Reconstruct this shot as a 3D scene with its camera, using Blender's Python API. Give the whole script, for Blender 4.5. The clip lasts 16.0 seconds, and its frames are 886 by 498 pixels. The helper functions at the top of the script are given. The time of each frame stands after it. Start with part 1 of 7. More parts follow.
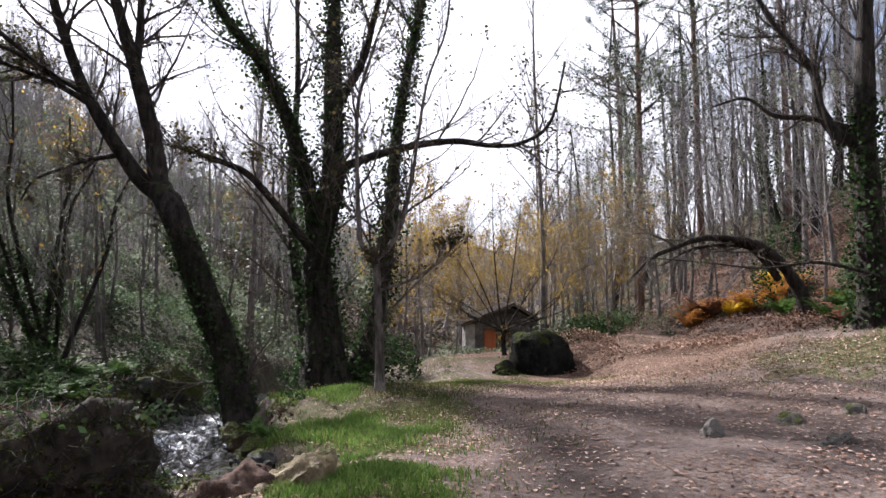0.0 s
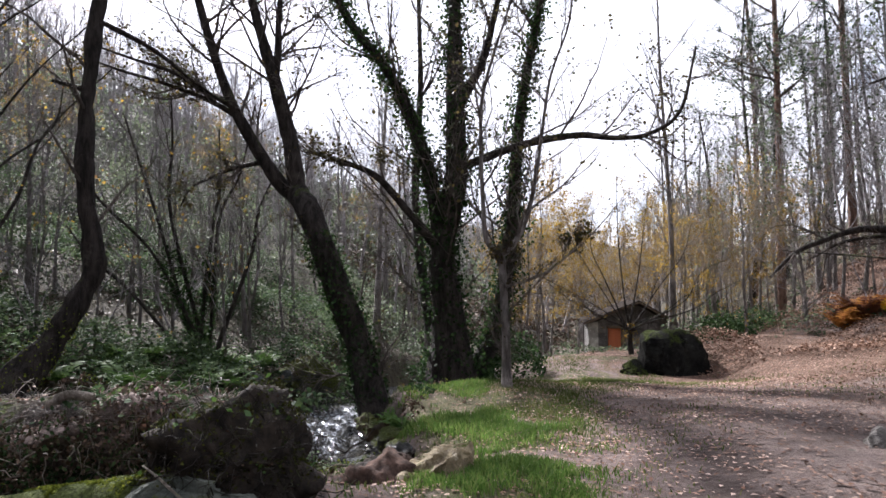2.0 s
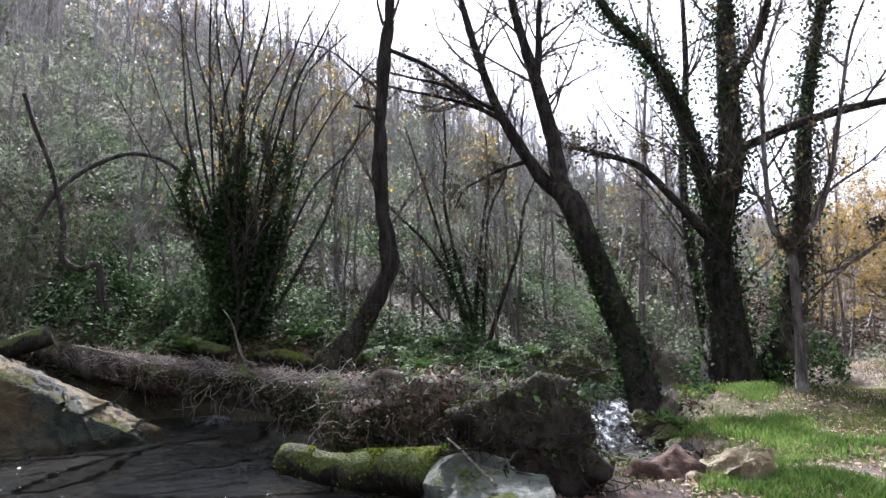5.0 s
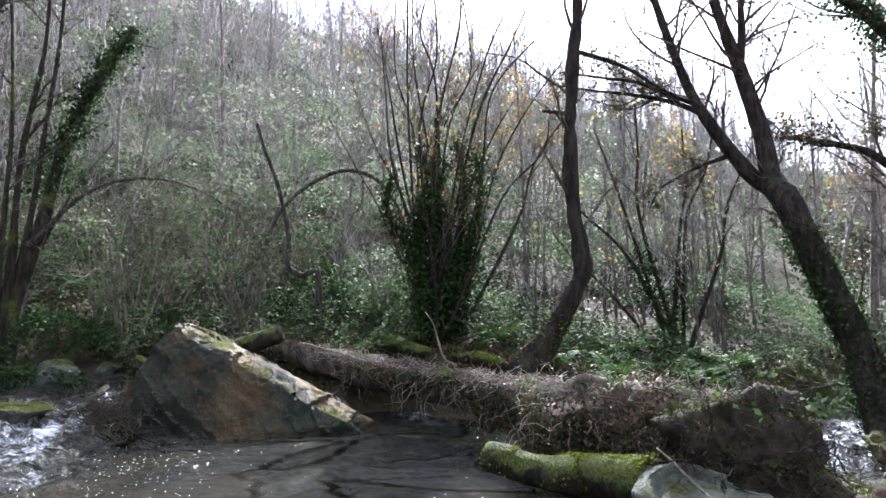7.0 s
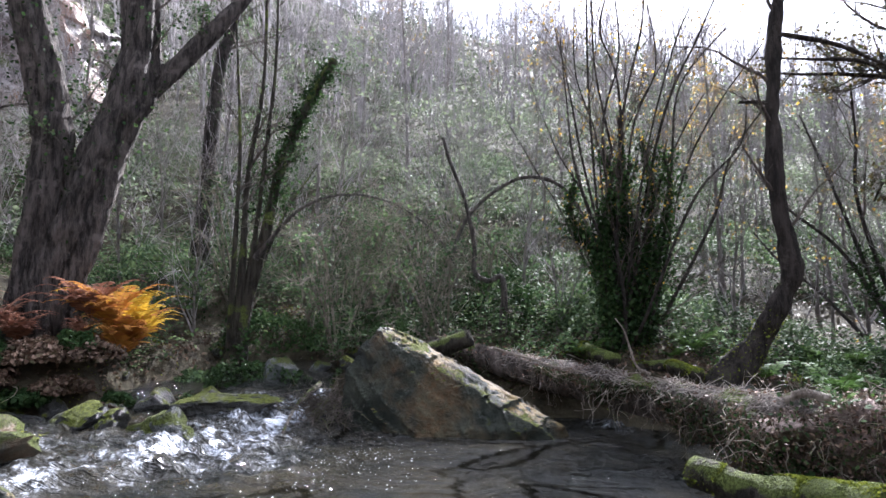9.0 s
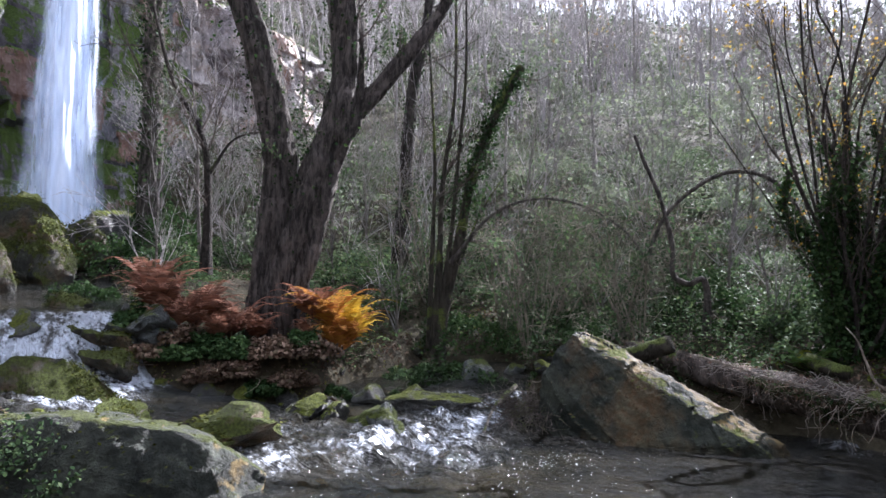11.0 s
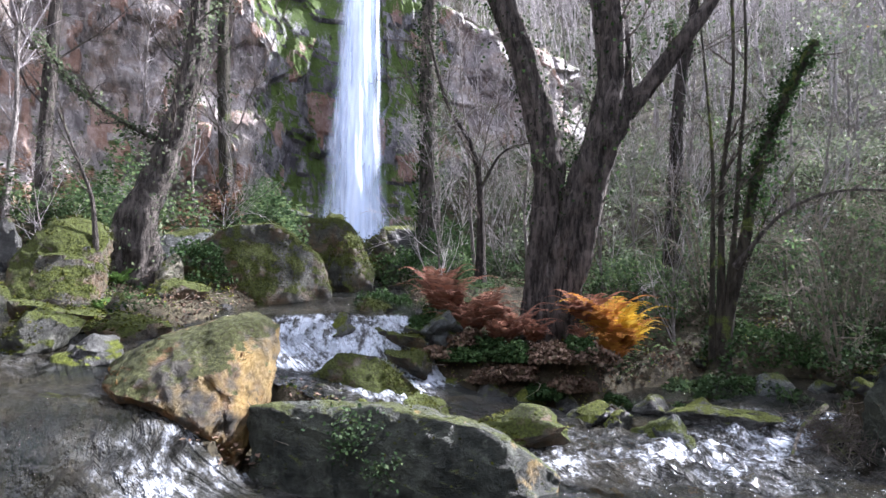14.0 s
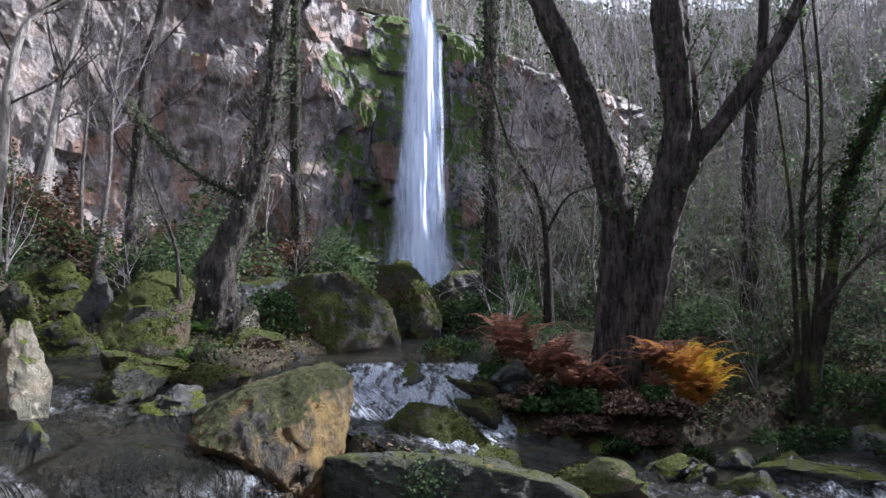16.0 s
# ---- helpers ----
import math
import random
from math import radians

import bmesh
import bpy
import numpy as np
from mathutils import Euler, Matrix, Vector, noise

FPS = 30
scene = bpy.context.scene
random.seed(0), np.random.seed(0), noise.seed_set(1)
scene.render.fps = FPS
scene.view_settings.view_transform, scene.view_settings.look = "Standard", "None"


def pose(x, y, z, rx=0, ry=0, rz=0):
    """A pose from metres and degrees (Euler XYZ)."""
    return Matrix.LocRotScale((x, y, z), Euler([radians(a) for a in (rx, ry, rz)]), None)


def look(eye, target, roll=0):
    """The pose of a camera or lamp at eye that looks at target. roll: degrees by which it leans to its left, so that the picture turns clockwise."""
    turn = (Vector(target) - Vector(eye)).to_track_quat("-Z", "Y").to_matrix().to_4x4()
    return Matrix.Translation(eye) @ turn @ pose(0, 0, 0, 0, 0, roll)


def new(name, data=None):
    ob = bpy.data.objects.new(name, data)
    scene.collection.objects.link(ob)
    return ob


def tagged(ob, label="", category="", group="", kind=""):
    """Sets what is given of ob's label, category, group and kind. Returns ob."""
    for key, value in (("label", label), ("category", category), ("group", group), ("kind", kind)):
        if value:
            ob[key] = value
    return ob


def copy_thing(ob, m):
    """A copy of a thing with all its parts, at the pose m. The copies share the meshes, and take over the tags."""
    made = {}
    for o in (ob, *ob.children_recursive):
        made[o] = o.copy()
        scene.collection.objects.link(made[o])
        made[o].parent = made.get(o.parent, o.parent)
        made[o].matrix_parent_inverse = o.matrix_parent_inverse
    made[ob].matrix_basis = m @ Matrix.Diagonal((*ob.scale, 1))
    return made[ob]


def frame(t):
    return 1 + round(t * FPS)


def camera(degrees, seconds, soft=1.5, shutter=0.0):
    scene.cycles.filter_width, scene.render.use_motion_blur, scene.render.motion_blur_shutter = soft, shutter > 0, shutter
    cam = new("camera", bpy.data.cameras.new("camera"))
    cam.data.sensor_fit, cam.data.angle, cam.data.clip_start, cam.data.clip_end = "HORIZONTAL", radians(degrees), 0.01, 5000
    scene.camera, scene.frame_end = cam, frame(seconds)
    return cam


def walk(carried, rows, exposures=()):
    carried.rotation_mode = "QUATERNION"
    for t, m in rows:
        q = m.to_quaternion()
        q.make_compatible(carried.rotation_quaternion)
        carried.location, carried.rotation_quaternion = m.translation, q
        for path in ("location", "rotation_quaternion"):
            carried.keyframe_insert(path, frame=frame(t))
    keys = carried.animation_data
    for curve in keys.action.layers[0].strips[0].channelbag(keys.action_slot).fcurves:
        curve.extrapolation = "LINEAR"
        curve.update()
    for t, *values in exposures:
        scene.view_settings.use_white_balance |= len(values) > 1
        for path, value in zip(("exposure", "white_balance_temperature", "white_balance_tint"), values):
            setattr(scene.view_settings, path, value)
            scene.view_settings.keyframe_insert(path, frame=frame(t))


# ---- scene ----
EXPO = [(0.0, 2.02, 6040, 16), (2.0, 2.1, 5940, 16), (4.0, 2.35, 5790, 15), (7.0, 3.14, 5630, 15), (9.0, 3.07, 5630, 16), (12.0, 2.73, 5640, 16), (12.7, 2.94, 5660, 16), (13.4, 3.27, 5700, 17), (14.0, 3.06, 5680, 17), (14.5, 2.79, 5680, 17), (15.0, 2.09, 5580, 17), (15.5, 1.93, 5560, 16), (16.0, 2.0, 5560, 16)]
cam = camera(70.43, 16.0)
PATH = [
    (0.0, -0.000, 0.000, 1.600, 94.10, 0.02, 0.00),
    (0.5, -0.029, -0.011, 1.603, 94.05, 0.12, 1.85),
    (1.0, -0.077, -0.032, 1.602, 94.04, -0.03, 4.51),
    (1.5, -0.112, -0.046, 1.597, 93.95, 0.03, 7.29),
    (2.0, -0.148, -0.058, 1.587, 93.87, 0.03, 10.62),
    (2.5, -0.179, -0.095, 1.579, 93.79, -0.04, 14.45),
    (3.0, -0.214, -0.117, 1.567, 93.75, 0.01, 18.07),
    (3.5, -0.241, -0.144, 1.563, 93.70, 0.07, 21.66),
    (4.0, -0.261, -0.181, 1.561, 93.59, 0.04, 25.48),
    (6.5, -0.338, -0.385, 1.569, 93.69, 0.07, 46.18),
    (7.0, -0.342, -0.429, 1.567, 93.83, 0.05, 50.20),
    (7.5, -0.345, -0.488, 1.584, 93.86, 0.13, 53.11),
    (8.0, -0.345, -0.531, 1.593, 93.89, 0.21, 56.20),
    (8.5, -0.334, -0.562, 1.601, 94.02, 0.31, 60.55),
    (9.0, -0.329, -0.645, 1.624, 94.10, 0.32, 66.11),
    (11.5, -0.254, -0.948, 1.709, 94.31, 0.29, 85.89),
    (12.0, -0.270, -1.059, 1.690, 94.49, 0.27, 89.40),
    (12.5, -0.240, -1.140, 1.698, 94.50, 0.23, 93.99),
    (13.0, -0.230, -1.192, 1.685, 94.55, 0.23, 98.75),
    (13.5, -0.219, -1.214, 1.684, 94.73, 0.17, 102.72),
    (14.0, -0.201, -1.262, 1.707, 94.83, 0.14, 105.33),
    (14.5, -0.177, -1.288, 1.729, 95.21, 0.20, 107.28),
    (15.0, -0.154, -1.297, 1.748, 96.02, 0.25, 109.02),
    (15.5, -0.134, -1.316, 1.795, 97.18, 0.32, 110.46),
    (16.0, -0.102, -1.312, 1.823, 98.59, 0.44, 111.18),
]
walk(cam, [(t, pose(*p)) for t, *p in PATH], EXPO)

# ---- world and sun ----
SUN_AZ, SUN_EL = 40.0, 40.0          # degrees left of +y, and above the horizon
world = bpy.data.worlds.new("sky_world")
scene.world = world
world.use_nodes = True


def link_in(nt, n, key, v):
    if isinstance(v, bpy.types.NodeSocket):
        nt.links.new(v, n.inputs[key])
    else:
        n.inputs[key].default_value = v


def node(nt, kind, inputs=None, **props):
    n = nt.nodes.new(kind)
    for k, v in props.items():
        setattr_simple(n, k, v)
    for k, v in (inputs or {}).items():
        link_in(nt, n, k, v)
    return n


def setattr_simple(n, k, v):
    if k == "op":
        n.operation = v
    elif k == "blend":
        n.data_type = "RGBA"
        n.blend_type = v
    elif k == "attr":
        n.attribute_name = v


def mix(nt, fac, a, b, blend="MIX"):
    n = node(nt, "ShaderNodeMix", blend=blend)
    link_in(nt, n, 0, fac)
    link_in(nt, n, 6, a if isinstance(a, bpy.types.NodeSocket) else (*a, 1))
    link_in(nt, n, 7, b if isinstance(b, bpy.types.NodeSocket) else (*b, 1))
    return n.outputs[2]


def math_node(nt, op, a, b=0.0, clamp=False):
    n = node(nt, "ShaderNodeMath", op=op)
    n.use_clamp = clamp
    link_in(nt, n, 0, a)
    link_in(nt, n, 1, b)
    return n.outputs[0]


def ramp(nt, fac, lo, hi):
    n = node(nt, "ShaderNodeMapRange")
    n.interpolation_type = "SMOOTHSTEP"
    link_in(nt, n, 0, fac)
    n.inputs[1].default_value, n.inputs[2].default_value = lo, hi
    return n.outputs[0]


def noise_fac(nt, scale, detail=4.0, rough=0.6, lo=0.35, hi=0.65, vec=None, stretch=None):
    if vec is None:
        vec = node(nt, "ShaderNodeNewGeometry").outputs["Position"]
    if stretch:
        mp = node(nt, "ShaderNodeMapping", {"Vector": vec})
        mp.inputs["Scale"].default_value = stretch
        vec = mp.outputs[0]
    n = node(nt, "ShaderNodeTexNoise", {"Vector": vec, "Scale": scale, "Detail": detail, "Roughness": rough})
    return ramp(nt, n.outputs[0], lo, hi)


wt = world.node_tree
bg = wt.nodes["Background"]
sky = wt.nodes.new("ShaderNodeTexSky")
sky.sky_type = "NISHITA"
sky.sun_disc = False
sky.sun_elevation, sky.sun_rotation = radians(SUN_EL), radians(-SUN_AZ)
sky.air_density, sky.dust_density = 1.0, 2.0
wcoord = node(wt, "ShaderNodeTexCoord").outputs["Generated"]
cloud = noise_fac(wt, 2.2, 6.0, 0.6, 0.30, 0.52, wcoord, (1, 1, 2.2))
wt.links.new(mix(wt, cloud, sky.outputs[0], (11.0, 11.0, 11.3)), bg.inputs[0])
bg.inputs[1].default_value = 0.040

sun = new("sun", bpy.data.lights.new("sun", "SUN"))
sun.data.energy, sun.data.angle, sun.data.color = 4.4, radians(2.6), (1.0, 0.94, 0.86)
a_, e_ = radians(SUN_AZ), radians(SUN_EL)
SUN_DIR = Vector((-math.sin(a_) * math.cos(e_), math.cos(a_) * math.cos(e_), math.sin(e_)))
sun.matrix_world = look(SUN_DIR * 50, (0, 0, 0))


# ---- materials ----
def material(name):
    m = bpy.data.materials.new(name)
    m.use_nodes = True
    nt = m.node_tree
    return m, nt, nt.nodes["Principled BSDF"]


def bump(nt, bsdf, height, strength=0.5, dist=0.02):
    b = node(nt, "ShaderNodeBump", {"Height": height, "Strength": strength, "Distance": dist})
    nt.links.new(b.outputs[0], bsdf.inputs["Normal"])


def up_fac(nt, lo, hi):
    g = node(nt, "ShaderNodeNewGeometry")
    s = node(nt, "ShaderNodeSeparateXYZ", {"Vector": g.outputs["Normal"]})
    return ramp(nt, s.outputs[2], lo, hi)


def rock_material(name, dark, light, moss=(0.034, 0.040, 0.004), moss_lo=0.35, moss_amount=0.6, ochre=0.0, wet=0.55, crack=1.5, face=None, tall=1.0, face_w=0.7, face_lo=0.92, face_hi=1.22, blocks=False, spec=0.22):
    m, nt, b = material(name)
    col = mix(nt, noise_fac(nt, 2.3, 8, 0.65, 0.35, 0.68, None, (1, 1, tall)), dark, light)
    col = mix(nt, noise_fac(nt, 6, 6, 0.6, 0.55, 0.75), col, tuple(min(1, c * 1.7) for c in light))
    col = mix(nt, noise_fac(nt, 4.5, 6, 0.75, 0.56, 0.68, None, (1, 1, 0.35)), col, tuple(c * 0.35 for c in dark))
    if ochre:
        fo = math_node(nt, "MULTIPLY", noise_fac(nt, 1.1, 6, 0.6, 0.44, 0.62), ochre)
        col = mix(nt, fo, col, mix(nt, noise_fac(nt, 9, 5, 0.6), (0.32, 0.14, 0.028), (0.20, 0.135, 0.05)))
    # lighter ochre on faces turned along face; paints the pool rock's sunlit top
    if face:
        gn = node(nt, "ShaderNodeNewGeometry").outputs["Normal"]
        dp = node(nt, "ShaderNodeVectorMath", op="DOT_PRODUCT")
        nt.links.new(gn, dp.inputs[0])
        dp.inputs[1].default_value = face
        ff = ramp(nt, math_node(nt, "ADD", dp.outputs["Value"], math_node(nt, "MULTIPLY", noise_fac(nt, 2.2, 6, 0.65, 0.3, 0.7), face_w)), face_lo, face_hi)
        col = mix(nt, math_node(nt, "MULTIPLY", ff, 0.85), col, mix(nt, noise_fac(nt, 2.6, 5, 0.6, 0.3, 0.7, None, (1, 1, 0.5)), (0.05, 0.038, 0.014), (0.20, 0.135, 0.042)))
    if blocks:
        tone = node(nt, "ShaderNodeAttribute", attr="tone").outputs["Fac"]
        col = mix(nt, ramp(nt, tone, 0.15, 0.5), mix(nt, 1.0, col, (0.55, 0.52, 0.55), "MULTIPLY"), col)
        col = mix(nt, math_node(nt, "MULTIPLY", ramp(nt, tone, 0.68, 0.74), 0.55), col, (0.22, 0.105, 0.06))
    pos = node(nt, "ShaderNodeNewGeometry").outputs["Position"]
    wob = node(nt, "ShaderNodeTexNoise", {"Vector": pos, "Scale": 1.8, "Detail": 4.0})
    vv = node(nt, "ShaderNodeVectorMath", op="ADD")
    sc = node(nt, "ShaderNodeVectorMath", op="SCALE")
    nt.links.new(wob.outputs["Color"], sc.inputs[0])
    sc.inputs["Scale"].default_value = 1.5
    nt.links.new(pos, vv.inputs[0])
    nt.links.new(sc.outputs[0], vv.inputs[1])
    mp = node(nt, "ShaderNodeMapping", {"Vector": vv.outputs[0]})
    mp.inputs["Rotation"].default_value, mp.inputs["Scale"].default_value = (0.5, 0.35, 0.6), (1.0, 0.55, 2.0)
    rid = node(nt, "ShaderNodeTexNoise", {"Vector": mp.outputs[0], "Scale": crack * 0.6, "Detail": 3.0, "Roughness": 0.55})
    line = math_node(nt, "ABSOLUTE", math_node(nt, "SUBTRACT", rid.outputs[0], 0.5))
    seam = math_node(nt, "MAXIMUM", ramp(nt, line, 0.0, 0.010), noise_fac(nt, 0.9, 4, 0.6, 0.36, 0.5), True)
    col = mix(nt, seam, tuple(c * 0.6 for c in dark), col)
    mf = math_node(nt, "ADD", up_fac(nt, moss_lo - 0.45, moss_lo + 0.6), noise_fac(nt, 1.7, 7, 0.7, 0.3, 0.7, None, (1, 1, tall)))
    mf = ramp(nt, mf, 1.55 - moss_amount, 1.85 - moss_amount)
    mcol = mix(nt, noise_fac(nt, 25, 4, 0.6), moss, tuple(c * 2.3 for c in moss))
    col = mix(nt, mf, col, mcol)
    nt.links.new(col, b.inputs["Base Color"])
    b.inputs["Specular IOR Level"].default_value = spec
    r = mix(nt, mf, (wet,) * 3, (0.95,) * 3)
    nt.links.new(r, b.inputs["Roughness"])
    h = math_node(nt, "ADD", noise_fac(nt, 5, 8, 0.7, 0.2, 0.8), math_node(nt, "MULTIPLY", noise_fac(nt, 60, 4, 0.7, 0.2, 0.8), 0.2))
    h = math_node(nt, "ADD", h, math_node(nt, "MULTIPLY", mf, math_node(nt, "MULTIPLY", noise_fac(nt, 110, 3, 0.6, 0.2, 0.8), 0.25)))
    bump(nt, b, h, 0.85, 0.08)
    return m


def bark_material(name, dark, light, moss=0.3, moss_col=(0.06, 0.075, 0.018), scale=9.0):
    m, nt, b = material(name)
    f = noise_fac(nt, scale, 7, 0.7, 0.35, 0.65, None, (1, 1, 0.22))
    col = mix(nt, f, dark, light)
    col = mix(nt, noise_fac(nt, 3.2, 5, 0.6, 0.55, 0.7), col, tuple(min(1, c * 1.25) for c in light))
    mf = ramp(nt, math_node(nt, "ADD", noise_fac(nt, 1.6, 6, 0.65, 0.3, 0.7), math_node(nt, "MULTIPLY", up_fac(nt, -0.3, 0.8), 0.6)), 1.3 - moss, 1.6 - moss)
    col = mix(nt, mf, col, mix(nt, noise_fac(nt, 40, 3), moss_col, tuple(c * 2 for c in moss_col)))
    nt.links.new(col, b.inputs["Base Color"])
    b.inputs["Roughness"].default_value = 0.9
    b.inputs["Specular IOR Level"].default_value = 0.15
    bump(nt, b, math_node(nt, "ADD", f, noise_fac(nt, scale * 4, 5, 0.7, 0.2, 0.8, None, (1, 1, 0.3))), 1.0, 0.06)
    return m


def leaf_material(name, cols, gloss=0.5, thin=0.35, spec=0.08):
    """Leaves that let some light through; each leaf has its own shade."""
    m, nt, b = material(name)
    rnd = node(nt, "ShaderNodeNewGeometry").outputs["Random Per Island"]
    cr = node(nt, "ShaderNodeValToRGB", {"Fac": rnd})
    el = cr.color_ramp.elements
    el[0].color, el[1].color = (*cols[0], 1), (*cols[-1], 1)
    for i, c in enumerate(cols[1:-1]):
        el.new((i + 1) / (len(cols) - 1)).color = (*c, 1)
    col = mix(nt, noise_fac(nt, 0.6, 4, 0.55, 0.38, 0.62), cr.outputs[0], mix(nt, 0.7, cr.outputs[0], tuple(c * 0.5 for c in cols[0])))
    nt.links.new(col, b.inputs["Base Color"])
    b.inputs["Roughness"].default_value = gloss
    b.inputs["Specular IOR Level"].default_value = spec
    t = node(nt, "ShaderNodeBsdfTranslucent", {"Color": col})
    ms = node(nt, "ShaderNodeMixShader", {0: thin, 1: b.outputs[0], 2: t.outputs[0]})
    nt.links.new(ms.outputs[0], nt.nodes["Material Output"].inputs[0])
    return m


def ground_material():
    m, nt, b = material("ground_soil")
    z = node(nt, "ShaderNodeAttribute", attr="zone")
    s = node(nt, "ShaderNodeSeparateColor", {"Color": z.outputs["Color"]})
    dirt = mix(nt, noise_fac(nt, 1.2, 8, 0.65), (0.072, 0.054, 0.047), (0.17, 0.132, 0.118))
    dirt = mix(nt, noise_fac(nt, 22, 6, 0.7, 0.5, 0.7), dirt, (0.07, 0.05, 0.042))
    litter = mix(nt, noise_fac(nt, 16, 6, 0.75, 0.38, 0.62), (0.05, 0.034, 0.024), (0.17, 0.105, 0.075))
    grass = mix(nt, noise_fac(nt, 7, 6, 0.7), (0.04, 0.04, 0.018), (0.095, 0.088, 0.042))
    wild = mix(nt, noise_fac(nt, 3.5, 8, 0.75, 0.35, 0.65), (0.018, 0.015, 0.010), (0.058, 0.050, 0.030))
    nz = noise_fac(nt, 2.6, 7, 0.7, 0.2, 0.8)
    def zone(ch):
        return ramp(nt, math_node(nt, "ADD", s.outputs[ch], math_node(nt, "MULTIPLY", math_node(nt, "SUBTRACT", nz, 0.5), 0.7)), 0.35, 0.65)
    col = mix(nt, zone(1), dirt, litter)
    col = mix(nt, zone(0), col, grass)
    col = mix(nt, zone(2), col, wild)
    nt.links.new(col, b.inputs["Base Color"])
    b.inputs["Roughness"].default_value = 0.92
    b.inputs["Specular IOR Level"].default_value = 0.15
    bump(nt, b, math_node(nt, "ADD", noise_fac(nt, 5, 8, 0.7, 0.2, 0.8), math_node(nt, "MULTIPLY", noise_fac(nt, 45, 5, 0.7, 0.2, 0.8), 0.4)), 0.9, 0.05)
    return m


def water_material():
    m, nt, b = material("stream_water")
    f = node(nt, "ShaderNodeAttribute", attr="foam").outputs["Fac"]
    flow = node(nt, "ShaderNodeAttribute", attr="flow").outputs["Vector"]
    n1 = math_node(nt, "ADD", math_node(nt, "MULTIPLY", noise_fac(nt, 2.2, 6, 0.7, 0.25, 0.75, None, (1, 1, 0.3)), 0.4), math_node(nt, "MULTIPLY", noise_fac(nt, 7, 8, 0.75, 0.3, 0.7, None, (1, 1, 0.12)), 0.6))
    foam = ramp(nt, math_node(nt, "MULTIPLY", f, math_node(nt, "ADD", math_node(nt, "MULTIPLY", n1, 1.5), 0.22)), 0.60, 1.25)
    deep = mix(nt, noise_fac(nt, 0.8, 4, 0.6), (0.004, 0.005, 0.004), (0.017, 0.015, 0.010))
    # aerated water; its paleness also stands in for sky on the ripples
    airy_sheen = ramp(nt, math_node(nt, "MULTIPLY", f, math_node(nt, "ADD", n1, 0.35)), 0.28, 0.95)
    deep = mix(nt, airy_sheen, deep, (0.11, 0.11, 0.108))
    nt.links.new(mix(nt, foam, deep, (0.46, 0.50, 0.57)), b.inputs["Base Color"])
    nt.links.new(mix(nt, foam, (0.04,) * 3, (0.55,) * 3), b.inputs["Roughness"])
    b.inputs["IOR"].default_value = 1.33
    h = math_node(nt, "ADD", noise_fac(nt, 1.0, 5, 0.6, 0.2, 0.8, flow, (5, 2.6, 1)), math_node(nt, "MULTIPLY", noise_fac(nt, 11, 3, 0.6, 0.2, 0.8), 0.2))
    h = math_node(nt, "MULTIPLY", h, math_node(nt, "ADD", math_node(nt, "MULTIPLY", f, 2.4), 0.9))
    bump(nt, b, h, 1.0, 0.11)
    return m


def fall_material():
    m, nt, b = material("falling_water")
    f = noise_fac(nt, 3.5, 5, 0.6, 0.25, 0.8, None, (1, 1, 0.16))
    nt.links.new(mix(nt, f, (0.48, 0.57, 0.74), (0.64, 0.71, 0.86)), b.inputs["Base Color"])
    b.inputs["Roughness"].default_value = 0.6
    b.inputs["Subsurface Weight"].default_value = 0.0
    t = node(nt, "ShaderNodeBsdfTransparent")
    edge = node(nt, "ShaderNodeAttribute", attr="thin").outputs["Fac"]
    a = ramp(nt, math_node(nt, "ADD", edge, math_node(nt, "MULTIPLY", noise_fac(nt, 4, 5, 0.65, 0.2, 0.8, None, (1, 1, 0.14)), 0.30)), 0.30, 1.20)
    ms = node(nt, "ShaderNodeMixShader", {0: a, 1: b.outputs[0], 2: t.outputs[0]})
    nt.links.new(ms.outputs[0], nt.nodes["Material Output"].inputs[0])
    bump(nt, b, f, 0.25, 0.04)
    return m


def plain_material(name, c1, c2, scale=8.0, rough=0.8, stretch=None, spec=0.2):
    m, nt, b = material(name)
    f = noise_fac(nt, scale, 6, 0.7, 0.3, 0.7, None, stretch)
    nt.links.new(mix(nt, f, c1, c2), b.inputs["Base Color"])
    b.inputs["Roughness"].default_value = rough
    bump(nt, b, f, 0.5, 0.02)
    b.inputs["Specular IOR Level"].default_value = spec
    return m


M_GROUND = ground_material()
M_WATER = water_material()
M_FALL = fall_material()
M_ROCK = rock_material("mossy_rock", (0.018, 0.021, 0.021), (0.072, 0.078, 0.076), moss=(0.026, 0.032, 0.005), moss_amount=0.42, wet=0.4)
# face picks the top strip, whose sunlight is put into a tan colour
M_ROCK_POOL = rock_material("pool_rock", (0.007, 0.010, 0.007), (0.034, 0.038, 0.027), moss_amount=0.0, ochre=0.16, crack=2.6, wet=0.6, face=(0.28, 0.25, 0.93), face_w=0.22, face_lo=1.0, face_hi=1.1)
M_ROCK_MOSSY = rock_material("thick_mossed_rock", (0.012, 0.013, 0.011), (0.055, 0.055, 0.044), moss=(0.022, 0.027, 0.004), moss_lo=0.18, moss_amount=0.72, ochre=0.18)
M_ROCK_DARK = rock_material("dark_wet_rock", (0.016, 0.016, 0.016), (0.065, 0.065, 0.06), moss_amount=0.4, wet=0.4)
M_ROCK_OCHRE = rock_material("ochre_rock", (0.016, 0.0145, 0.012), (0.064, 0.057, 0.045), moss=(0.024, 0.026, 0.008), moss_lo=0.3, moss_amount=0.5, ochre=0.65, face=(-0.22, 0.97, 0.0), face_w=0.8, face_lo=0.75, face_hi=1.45)
